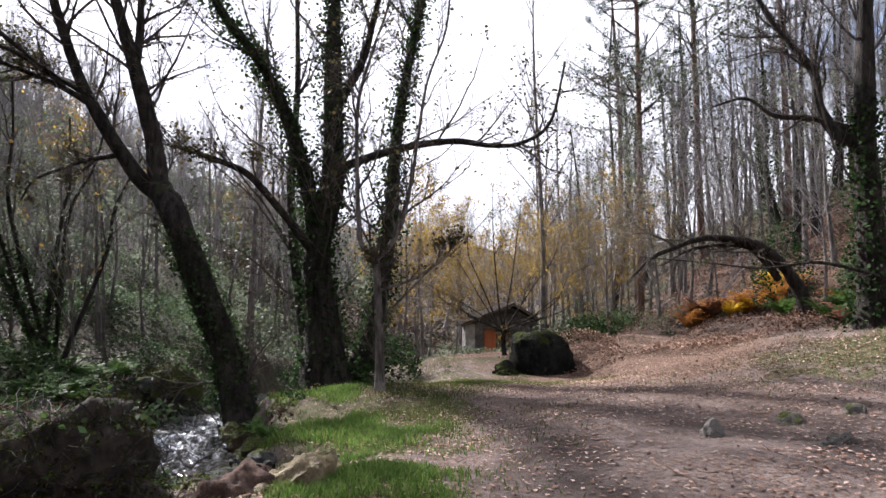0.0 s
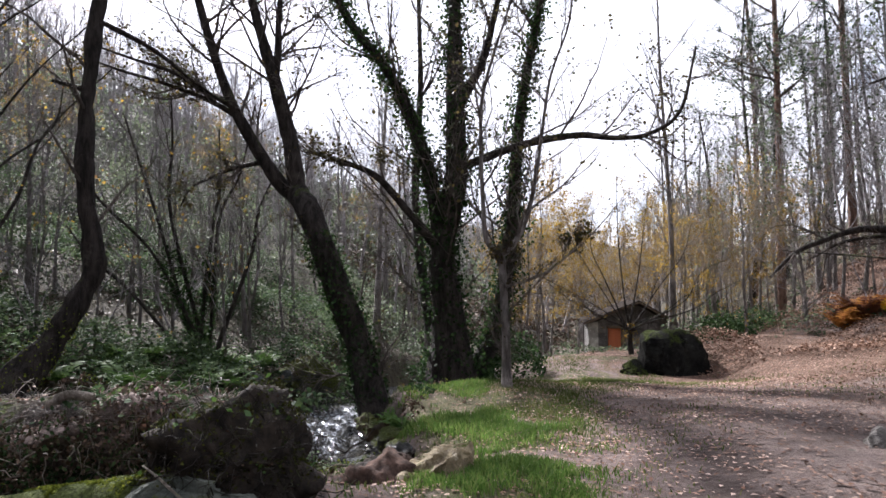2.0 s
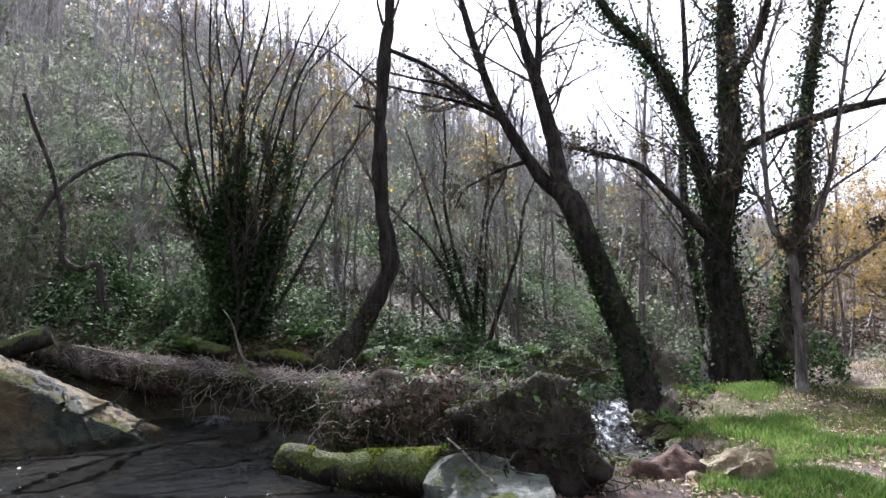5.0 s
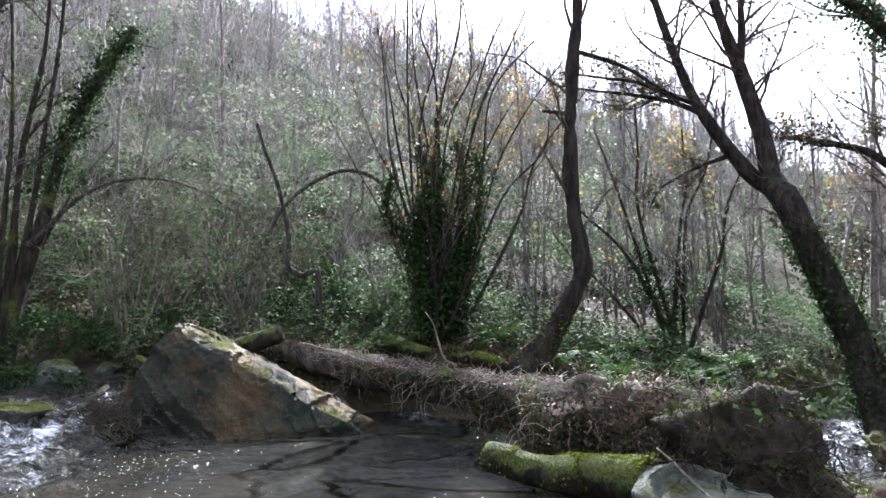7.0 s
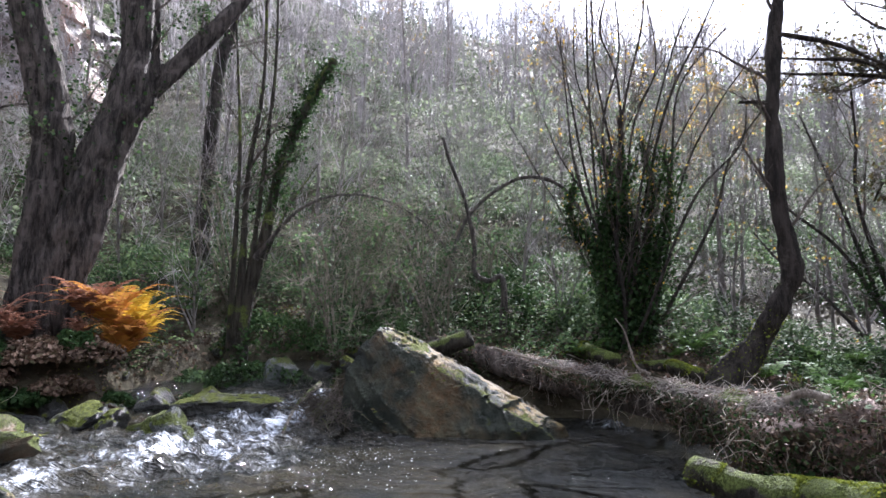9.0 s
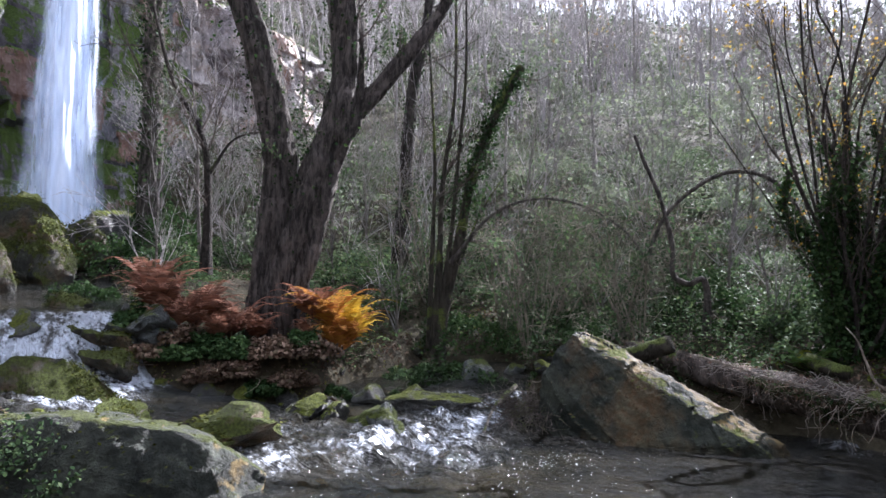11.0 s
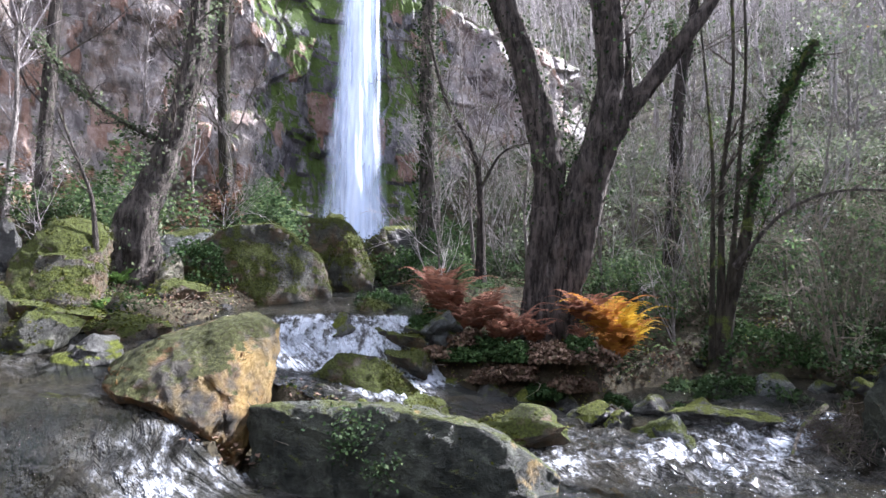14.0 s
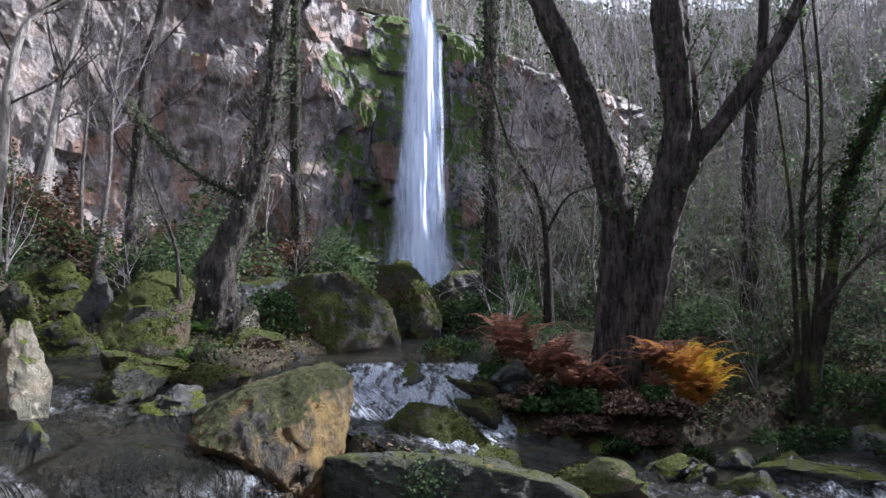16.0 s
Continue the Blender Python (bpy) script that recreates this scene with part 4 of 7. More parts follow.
for i, (x, y, z, sx, sy, sz, m, turn) in enumerate([
        (2.91, 6.75, 0.33, 0.42, 0.34, 0.40, M_ROCK_GREY, 30), (2.49, 6.5, 0.19, 0.45, 0.36, 0.2, M_ROCK_GREY, 0), (3.9, 7.05, 0.36, 0.5, 0.4, 0.3, M_ROCK_GREY, 60), (3.85, 6.25, 0.36, 0.42, 0.36, 0.34, M_ROCK_GREY, 10),
        (4.7, 7.2, 0.42, 0.42, 0.35, 0.36, M_ROCK_GREY, 80), (4.9, 6.5, 0.33, 0.45, 0.4, 0.3, M_ROCK_GREY, 45)]):
    stone(x, y, z - 0.09, sx, sy, sz, m, turn, 5, (i + 1) % 8, "small half-buried stone on the earth path", "path_stone", "stones on the path")
boulder("edge_stone", "flat-topped ochre stone set in the grassy edge", [(-1.52, 5.3, -0.02), (-1.2, 5.22, 0.14), (-0.98, 5.42, 0.25), (-0.95, 5.72, 0.24), (-1.25, 5.78, 0.20), (-1.5, 5.6, 0.08), (-1.5, 5.2, -0.35), (-0.95, 5.2, -0.3), (-0.95, 5.8, -0.3), (-1.5, 5.8, -0.3)], M_ROCK_TAN, 0.022, 0.05, 33, chips=0.03)
boulder("earth_clod", "clod of reddish earth washed out at the bank edge", [(-2.0, 5.2, -0.1), (-1.85, 5.45, 0.04), (-1.7, 5.65, 0.09), (-1.5, 5.6, 0.06), (-1.48, 5.3, 0.0), (-1.6, 5.0, -0.1), (-2.0, 5.7, -0.3), (-1.4, 5.8, -0.3), (-2.1, 5.0, -0.4), (-1.4, 5.0, -0.4)], M_SOIL_RED, 0.04, 0.16, 37, sharp=180)
for x, y, z, sz in ((-2.95, 9.75, -0.42, 0.62), (-3.2, 10.1, -0.45, 0.6), (-2.6, 9.2, -0.38, 0.5), (-2.45, 8.5, -0.3, 0.4)):
    stone(x, y, z, sz * 1.2, sz, sz * 0.8, M_ROCK_MOSSY, 70 * x, 6, int(-x * 3) % 8, "mossed stone under the leaning tree's bank", group="bank stones")
for i, (x, y, z, s) in enumerate([(-2.5, 7.7, -0.5, 0.5), (-2.55, 8.8, -0.5, 0.6), (-2.7, 9.6, -0.45, 0.6), (-2.0, 7.3, -0.2, 0.5), (-5.3, 9.8, -0.35, 0.5), (-5.8, 10.8, -0.2, 0.6), (-5.9, 12.8, -0.1, 0.8), (-4.6, 8.2, -0.4, 0.5), (-5.0, 8.9, -0.4, 0.5), (-6.2, 13.6, 0.0, 1.0)]):
    stone(x, y, z, s * 1.2, s, s * 0.7, (M_ROCK, M_ROCK_DARK)[i % 2], 37 * i, 5, i % 8, "mossy stone at the stream's edge", group="bank stones")


# ---- cliff and waterfall ----
def build_cliff():
    line = spline([(-31, -2, 0), (-28.2, -7.5, 0), (-27.0, -11.0, 0), (-26.2, -13.4, 0), (-23.6, -16.0, 0), (-20.6, -19.4, 0), (-17.0, -22.4, 0), (-12.0, -25.0, 0), (-5.0, -26.0, 0)], 300)
    prof = spline([(-0.6, 1.5, 0), (0, 4.5, 0), (0.5, 8, 0), (0.3, 11, 0), (1.0, 14, 0), (1.6, 17.2, 0), (4.0, 18.6, 0), (9, 20.5, 0), (16, 23.5, 0)], 190)
    t = np.gradient(line, axis=0)
    back = unit(np.stack([t[:, 1], -t[:, 0], t[:, 2] * 0], 1))
    if back[150, 0] > 0:
        back = -back
    rise = np.interp(np.arange(300), [0, 70, 105, 135, 165, 300], [-4.0, 0.0, 1.0, 1.5, 6.0, 9.0])
    P = line[:, None, :] + back[:, None, :] * prof[None, :, 0:1]
    P[:, :, 2] = prof[None, :, 1] + rise[:, None] * np.clip((prof[None, :, 1] - 3) / 12, 0, 1)
    q = P.reshape(-1, 3)
    # blocks between joints, ledges and fine roughness
    s = np.repeat(np.cumsum(np.linalg.norm(t, axis=1)), 190)
    warp = fbm(q, 0.35, 61, 3) * 0.8
    bu, bv = np.floor((s + warp) / 1.5), np.floor((q[:, 2] + warp * 0.7 + 2.0 * hash3(bu_int(s, warp), 7, 3, 5)) / 2.3)
    block = hash3(bu.astype(np.int64), bv.astype(np.int64), 1, 9)
    bu2, bv2 = np.floor((s + warp * 1.4) / 0.55), np.floor((q[:, 2] - warp) / 0.75)
    block2 = hash3(bu2.astype(np.int64), bv2.astype(np.int64), 2, 19)
    d = (block - 0.5) * 0.6 + (block2 - 0.5) * 0.22 + fbm(q, 0.22, 71, 3) * 0.9 + fbm(q, 1.8, 81, 3) * 0.06
    fade = np.clip(1.4 - (np.tile(prof[:, 0], 300) - 1) / 6, 0.3, 1)
    q = q - np.repeat(back, 190, axis=0) * (d * fade)[:, None]
    i, j = np.meshgrid(np.arange(299), np.arange(189), indexing="ij")
    F = np.stack([i * 190 + j, (i + 1) * 190 + j, (i + 1) * 190 + j + 1, i * 190 + j + 1], -1).reshape(-1, 4)
    me = make_mesh("cliff", q, F, False)
    tone = me.attributes.new("tone", "FLOAT", "POINT")
    tone.data.foreach_set("value", (0.6 * block + 0.4 * block2).astype(np.float32))
    me.materials.append(M_CLIFF)
    me.materials.append(M_CLIFF_WET)
    wet = np.hypot(*(q[F[:, 0]][:, :2] - np.array([-26.3, -12.2])).T) + fbm(q[F[:, 0]], 0.5, 91, 2) * 1.2
    me.polygons.foreach_set("material_index", (wet < 4.2).astype(np.int32))
    return tagged(part("cliff", me, M_CLIFF), "weathered grey and ochre rock face round the waterfall", "cliff", kind="structure")


def bu_int(s, warp):
    return np.floor((s + warp) / 1.5).astype(np.int64)


def build_fall():
    rng = np.random.default_rng(5)
    top = thing("waterfall", "tall narrow white waterfall dropping down the wet cliff", "waterfall", at=(-25.6, -12.2, 4.6))
    # stretches of the fall: half width, centre shift, forward, height
    prof = spline([(0.3, 0.0, 19.6), (0.42, 0.0, 18.3), (0.5, 0.12, 17.3), (0.72, -0.08, 15.4), (0.80, -0.05, 13), (0.9, 0.02, 10.5), (0.98, 0.08, 8.0), (1.05, 0.1, 6.4), (1.35, 0.12, 5.0), (1.75, 0.12, 4.2)], 120)
    prof[:, 0] *= 1.3
    across = np.array([0.40, -0.917])          # along the cliff, towards the left of the fall
    out = np.array([0.917, 0.40])              # away from the cliff
    for k in range(3):
        u = np.linspace(-1, 1, 44)
        w = prof[:, 0:1] * (1.35, 1.0, 0.7)[k]
        q = np.zeros((120, 44, 3))
        c = np.array([-25.75, -12.2])
        off = prof[:, 1:2] - u[None, :] * w
        dep = 0.15 + 0.22 * k + 0.25 * (1 - u[None, :] ** 2) + (18.6 - prof[:, 2:3]) * 0.035
        q[..., 2] = prof[:, 2:3]
        n1 = fbm(np.stack([off.ravel() * 4 + k * 9, np.zeros(off.size), q[..., 2].ravel() * 0.25], 1), 1, 7 + k, 3).reshape(off.shape)
        dep = dep + n1 * 0.16
        q[..., 0] = c[0] + across[0] * off + out[0] * dep
        q[..., 1] = c[1] + across[1] * off + out[1] * dep
        i, j = np.meshgrid(np.arange(119), np.arange(43), indexing="ij")
        F = np.stack([i * 44 + j, i * 44 + j + 1, (i + 1) * 44 + j + 1, (i + 1) * 44 + j], -1).reshape(-1, 4)
        me = make_mesh("veil", q.reshape(-1, 3), F)
        thin = np.abs(np.broadcast_to(u[None, :], (120, 44))) ** 1.4 * 0.95 + (0.30, 0.06, 0.12)[k] + np.abs(n1) * 0.2
        at = me.attributes.new("thin", "FLOAT", "POINT")
        at.data.foreach_set("value", thin.astype(np.float32).ravel())
        part("veil", me, M_FALL, top)


build_cliff()
build_fall()


# ---- trees ----
def tree_parts(root, limbs, mat, twig_mat, rng, levels, sides=10, knots=0.10, ivy=None, leaves=None, twig_sides=3, flute=0.0, rings=(8, 5, 3, 3), flare=0.9):
    """limbs: (points, thick, thin); the first is the trunk. levels: (count, first, ang, ratio, lift) of the shoots."""
    lines = []
    for n, (pts, r0, r1) in enumerate(limbs):
        L = spline(pts, max(14, (16 if flute else 6) * len(pts)))
        R = r0 + (r1 - r0) * np.linspace(0, 1, len(L)) ** 0.8
        if n == 0:
            R = R * (1 + flare * np.exp(-np.linspace(0, 1, len(L)) * 14))
        V, F = tubes(L[None], R[None], sides)
        c = np.repeat(L, sides, axis=0)
        V = c + (V - c) * (1 + knots * fbm(V, 3.2, 5 + n, 3) + knots * 0.8 * fbm(V, 0.9, 15 + n, 2))[:, None]
        if flute:
            o = (V - c) / np.maximum(np.linalg.norm(V - c, axis=1), 1e-6)[:, None]
            low = np.exp(-np.clip(V[:, 2] - L[0, 2], 0, 99) / 1.3) if n < 2 else 0.0
            q = np.stack([o[:, 0] * 1.6 + n * 5, o[:, 1] * 1.6, V[:, 2] * 0.22], 1)
            V = c + (V - c) * (1 + flute * (1 + 1.2 * low) * (fbm(q, 1.6, 31, 2) - 0.05) + flute * 0.55 * fbm(q * np.array([1, 1, 1.6]), 6.0, 32, 3))[:, None]
        part("trunk" if n == 0 else "limb", make_mesh("limb", V, F), mat, root)
        lines.append((L, R))
    # shoots
    buf = Buf()
    ends = []
    m = 16
    P = np.stack([L[np.linspace(0, len(L) - 1, m).astype(int)] for L, _ in lines])
    R = np.stack([r[np.linspace(0, len(r) - 1, m).astype(int)] for _, r in lines])
    for k, (count, first, ang, ratio, lift, jit) in enumerate(levels):
        s, d, ln, rad = sprout(P, R, count, first, 1.0, ang, ratio, rng, up=0.1)
        n = rings[min(k, 3)]
        rad = np.clip(rad, 0.0035, (0.030, 0.011, 0.006, 0.005)[min(k, 3)])
        P, R = grow(s, d, ln, rad, rad * 0.25, n, jit, lift, rng)
        V, F = tubes(P, R, (5, 4, 3, 3)[min(k, 3)] if k < 2 else twig_sides)
        buf.add(V, F)
        ends.append(P)
    if levels:
        part("crown", buf.mesh("crown"), twig_mat, root, kind="stuff")
    if ivy:
        dens, lo, hi, spread, size, imat, upto = ivy[:7]
        pos = []
        for L, R in lines[:upto]:
            z = (L[:, 2] >= lo) & (L[:, 2] <= hi)
            idx = np.nonzero(z[:-1])[0]
            if not len(idx):
                continue
            seg = np.linalg.norm(np.diff(L, axis=0), axis=1)[idx]
            cnt = int(dens * seg.sum())
            i = rng.choice(idx, cnt, p=seg / seg.sum())
            f = rng.uniform(0, 1, (cnt, 1))
            c = L[i] * (1 - f) + L[i + 1] * f
            o = unit(rng.normal(0, 1, (cnt, 3)))
            clump = 0.6 + 0.8 * np.clip(fbm(c + o * 0.3, 1.4, 77, 2) + 0.3, 0, 1.5)
            if len(ivy) > 7:
                keep = rng.uniform(0, 1, cnt) > ((c[:, 2] - lo) / (hi - lo)) ** ivy[7] + 0.5 * fbm(c, 1.1, 78, 2)
                c, o, clump, i = c[keep], o[keep], clump[keep], i[keep]
            pos.append(c + o * (R[i][:, None] * 1.05 + np.abs(rng.normal(0, spread, (len(c), 1))) * clump[:, None]))
        if pos:
            pos = np.concatenate(pos)
            V, F = leaf_quads(pos, rng.uniform(size * 0.6, size * 1.3, len(pos)), rng, 0.15, 0.8, 0.1)
            part("ivy", make_mesh("ivy", V, F), imat, root, "climbing evergreen ivy", kind="stuff")
    if leaves:
        count, level, size, lmat = leaves
        E = ends[level]
        b = rng.integers(0, len(E), count)
        k = rng.integers(1, E.shape[1], count)
        pos = E[b, k] + rng.normal(0, 0.05, (count, 3))
        V, F = leaf_quads(pos, rng.uniform(size * 0.6, size * 1.3, count), rng, 0.2, 0.7, 0.1)
        part("leaves", make_mesh("leaves", V, F), lmat, root, kind="stuff")
    return root


def tree(name, label, limbs, mat=None, seed=1, levels=(), group="", twig=None, **kw):
    base = limbs[0][0][0]
    root = thing(name, label, "tree", group, base)
    return tree_parts(root, limbs, mat or M_BARK, twig or M_TWIG, np.random.default_rng(seed), levels, **kw)


BARE = ((12, 0.22, 0.9, 0.36, 0.05, 0.14), (8, 0.15, 0.8, 0.5, 0.03, 0.18), (6, 0.12, 0.8, 0.55, 0.02, 0.2))
FULL = ((13, 0.16, 0.9, 0.33, 0.05, 0.16), (8, 0.13, 0.8, 0.5, 0.03, 0.2), (10, 0.1, 0.8, 0.55, 0.02, 0.22))
tree("leaning_tree", "dark leaning bare tree with ivy round its base",
     [([(-3.2, 10.95, -1.5), (-3.62, 11.15, -0.3), (-3.94, 11.34, 0.70), (-4.41, 11.16, 2.01), (-4.82, 11.1, 3.05), (-5.23, 11.46, 3.53)], 0.30, 0.23),
      ([(-5.2, 11.43, 3.45), (-5.50, 11.33, 3.66), (-5.97, 11.09, 4.44), (-6.34, 10.89, 5.20), (-6.59, 10.74, 5.96), (-6.79, 10.61, 6.72), (-6.99, 10.48, 7.57), (-7.3, 10.3, 9.2)], 0.16, 0.05),
      ([(-5.2, 11.44, 3.45), (-5.36, 11.40, 4.52), (-5.65, 11.26, 5.75), (-5.87, 11.15, 6.55), (-6.06, 11.05, 7.36), (-6.17, 10.99, 8.28), (-6.2, 10.9, 10.2)], 0.19, 0.05),
      ([(-5.65, 11.26, 5.75), (-5.60, 11.29, 6.40), (-5.60, 11.29, 7.05), (-5.52, 11.33, 8.05), (-5.4, 11.4, 9.5)], 0.085, 0.03),
      ([(-5.88, 11.14, 4.09), (-6.30, 10.91, 3.94), (-6.63, 10.72, 3.75), (-6.93, 10.52, 3.52), (-7.08, 10.42, 3.16)], 0.05, 0.015),
      ([(-6.34, 10.89, 5.15), (-6.79, 10.62, 5.41), (-7.03, 9.97, 5.56), (-7.39, 9.46, 5.62), (-8.2, 9.2, 5.9)], 0.055, 0.015),
      ([(-6.18, 10.98, 4.92), (-6.71, 10.67, 5.23), (-7.38, 10.21, 5.46), (-7.92, 9.80, 5.58), (-8.8, 9.6, 5.9)], 0.06, 0.015)],
     M_BARK, 11, FULL, ivy=(700, -0.6, 2.6, 0.07, 0.075, M_IVY, 9), leaves=(1600, 2, 0.075, M_LEAF_BACKLIT))
tree("ivy_tree", "great ivy-clad tree with several trunks by the stream",
     [([(-2.56, 13.76, -0.7), (-2.61, 13.75, 1.12), (-2.75, 13.73, 2.47), (-2.46, 13.78, 3.98), (-2.45, 13.78, 5.64), (-2.47, 13.78, 6.94), (-2.46, 13.78, 8.25), (-2.37, 13.80, 12)], 0.40, 0.12),
      ([(-2.75, 13.72, 2.5), (-3.03, 13.67, 4.21), (-3.53, 13.55, 5.70), (-4.01, 13.41, 6.67), (-4.64, 13.21, 7.47), (-5.03, 13.07, 8.16), (-5.47, 12.89, 8.94)], 0.2, 0.06),
      ([(-2.2, 14.3, -0.4), (-1.61, 14.51, 0.8), (-1.24, 14.55, 3.18), (-1.12, 14.56, 5.06), (-0.86, 14.57, 6.83), (-0.59, 14.59, 8.22), (-0.2, 14.60, 11)], 0.24, 0.07),
      ([(-2.37, 13.80, 4.37), (-1.07, 13.96, 4.85), (0.21, 14.00, 5.05), (1.10, 13.96, 4.94), (1.79, 13.89, 4.99), (2.41, 13.79, 5.45), (2.74, 13.73, 6.79)], 0.11, 0.025),
      ([(-2.75, 13.6, 2.45), (-3.50, 13.14, 3.45), (-4.06, 12.98, 4.08), (-4.60, 12.80, 4.34), (-5.21, 12.56, 4.53), (-5.50, 12.44, 4.58)], 0.11, 0.03),
      ([(-2.45, 13.78, 5.64), (-1.84, 13.88, 6.84), (-1.53, 13.92, 8.05), (-1.22, 13.95, 9.40)], 0.12, 0.05),
      ([(-2.9, 14.3, -0.6), (-3.4, 14.6, 2.0), (-3.6, 14.7, 4.2), (-3.5, 14.8, 6.5), (-3.6, 15, 9)], 0.16, 0.05)],
     M_BARK, 12, FULL, ivy=(560, -0.5, 9.5, 0.22, 0.085, M_IVY, 3), leaves=(3800, 2, 0.08, M_LEAF_BACKLIT))
tree("young_tree", "slender grey young tree with a forked trunk on the grass",
     [([(-1.08, 10.85, -0.2), (-1.09, 10.85, 0.83), (-1.13, 10.84, 1.70), (-1.16, 10.84, 2.24)], 0.085, 0.07),
      ([(-1.16, 10.84, 2.2), (-1.41, 10.81, 2.48), (-1.46, 10.80, 2.97), (-1.50, 10.80, 3.96), (-1.48, 10.80, 4.97), (-1.24, 10.83, 5.90), (-0.95, 10.86, 6.84), (-0.75, 10.87, 8.2)], 0.06, 0.015),
      ([(-1.16, 10.84, 2.2), (-0.92, 10.86, 2.44), (-0.68, 10.88, 2.98), (-0.49, 10.89, 3.98), (-0.29, 10.90, 5.31), (0.06, 10.90, 6.34), (0.16, 10.90, 7.6)], 0.055, 0.015),
      ([(-1.09, 10.85, 1.66), (-0.43, 10.89, 1.90), (0.06, 10.90, 2.29), (0.21, 10.90, 2.49)], 0.03, 0.01)],
     M_BARK_WOOD, 13, FULL, leaves=(700, 2, 0.07, M_LEAF_BACKLIT))
tree("edge_tree", "thick ivy-covered tree with long bare limbs at the field edge",
     [([(8.46, 12.39, 0.4), (8.47, 12.38, 2.95), (8.45, 12.39, 4.65), (8.51, 12.35, 6.38), (8.55, 12.33, 7.54), (8.64, 12.26, 11)], 0.27, 0.12),
      ([(8.45, 12.40, 4.60), (8.06, 12.65, 4.89), (7.82, 12.80, 5.47), (7.76, 12.84, 6.20), (7.42, 13.04, 6.89), (7.07, 13.23, 7.60), (6.4, 13.5, 9.2)], 0.16, 0.04),
      ([(8.22, 12.55, 4.93), (7.73, 12.86, 5.25), (7.10, 13.21, 5.41), (6.63, 13.46, 5.86), (6.00, 13.75, 5.76)], 0.08, 0.02)],
     M_BARK, 14, BARE, ivy=(500, 0.4, 5.2, 0.14, 0.10, M_IVY, 1))
tree("mossy_tree", "crooked tree with a swollen mossy foot beside the fallen trunk",
     [([(-7.8, 7.5, -0.05), (-7.42, 7.9, 0.85), (-7.20, 8.04, 1.28), (-7.01, 8.19, 1.81), (-7.04, 8.17, 2.38), (-7.14, 8.09, 3.36), (-7.13, 8.10, 4.64), (-7.08, 8.14, 5.63), (-7.01, 8.19, 6.64), (-6.94, 8.25, 10)], 0.20, 0.08),
      ([(-7.12, 8.1, 4.62), (-7.3, 7.95, 4.66), (-7.5, 7.8, 4.7)], 0.06, 0.03),
      ([(-7.0, 8.2, 5.7), (-6.6, 8.9, 5.5), (-6.2, 9.6, 5.1), (-5.9, 10.4, 4.9)], 0.04, 0.012)],
     M_BARK, 15, ((9, 0.45, 0.9, 0.22, 0.04, 0.15), (5, 0.2, 0.8, 0.45, 0.03, 0.18), (4, 0.2, 0.8, 0.5, 0.02, 0.2)), knots=0.3, ivy=(800, -0.1, 1.6, 0.02, 0.035, M_MOSS_LEAF, 1, 0.8))
tree("twin_tree", "thick old tree with two furrowed grey trunks",
     [([(-13.5, -2.55, 0.5), (-13.5, -2.53, 0.95), (-13.5, -2.41, 2.04), (-13.5, -2.05, 3.24), (-13.5, -1.68, 4.45), (-13.5, -1.27, 5.68), (-13.5, -1.14, 6.92), (-13.5, -1.22, 8.19), (-13.5, -1.2, 11)], 0.54, 0.30),
      ([(-13.35, -2.9, 0.5), (-13.42, -2.76, 2.04), (-13.42, -2.64, 3.24), (-13.42, -2.58, 4.45), (-13.42, -2.76, 5.69), (-13.42, -3.07, 6.95), (-13.42, -3.51, 8.24), (-13.3, -4.5, 11)], 0.36, 0.27),
      ([(-13.5, -1.35, 5.1), (-13.45, -1.00, 5.53), (-13.45, -0.39, 6.26), (-13.45, 0.28, 7.11), (-13.45, 0.84, 7.90), (-13.4, 1.6, 9.4)], 0.22, 0.11)],
     M_BARK_OLD, 16, ((6, 0.4, 0.9, 0.2, 0.04, 0.15), (5, 0.2, 0.8, 0.45, 0.03, 0.18), (5, 0.2, 0.8, 0.5, 0.02, 0.2)), sides=40, knots=0.08, flute=0.22, flare=0.35, ivy=(120, 3.0, 9.0, 0.30, 0.08, M_IVY, 2), leaves=(900, 1, 0.08, M_BRAMBLE))
tree("ivy_snag", "leaning broken trunk wrapped in dark ivy, with thin stems beside it",
     [([(-14.27, 0.76, 0.3), (-14.25, 1.00, 1.62), (-14.20, 1.34, 3.03), (-14.17, 1.59, 4.24), (-14.09, 2.02, 5.49), (-14.00, 2.46, 6.41), (-13.94, 2.74, 6.9)], 0.13, 0.10),
      ([(-14.27, 0.75, 0.5), (-14.23, 1.13, 3.02), (-14.21, 1.31, 4.82), (-14.18, 1.49, 6.67), (-14.18, 1.52, 9)], 0.07, 0.025),
      ([(-14.2, 0.6, 0.5), (-14.1, 0.7, 3.0), (-14.1, 0.75, 5.0), (-14.2, 0.6, 8.4)], 0.07, 0.02),
      ([(-14.25, 0.7, 0.4), (-14.2, 0.85, 2.2), (-14.25, 0.95, 4.2), (-14.3, 1.25, 6.3), (-14.3, 1.3, 8.8)], 0.10, 0.03),
      ([(-14.3, 0.8, 0.4), (-14.3, 1.2, 2.0), (-14.35, 1.75, 3.4), (-14.4, 2.5, 4.6)], 0.05, 0.015)],
     M_BARK_MOSS, 17, ((9, 0.4, 0.9, 0.2, 0.02, 0.15), (5, 0.2, 0.8, 0.45, 0.0, 0.18), (3, 0.2, 0.8, 0.5, 0.0, 0.2)), ivy=(620, 3.4, 7.0, 0.24, 0.08, M_IVY, 1), leaves=(500, 2, 0.07, M_BRAMBLE))
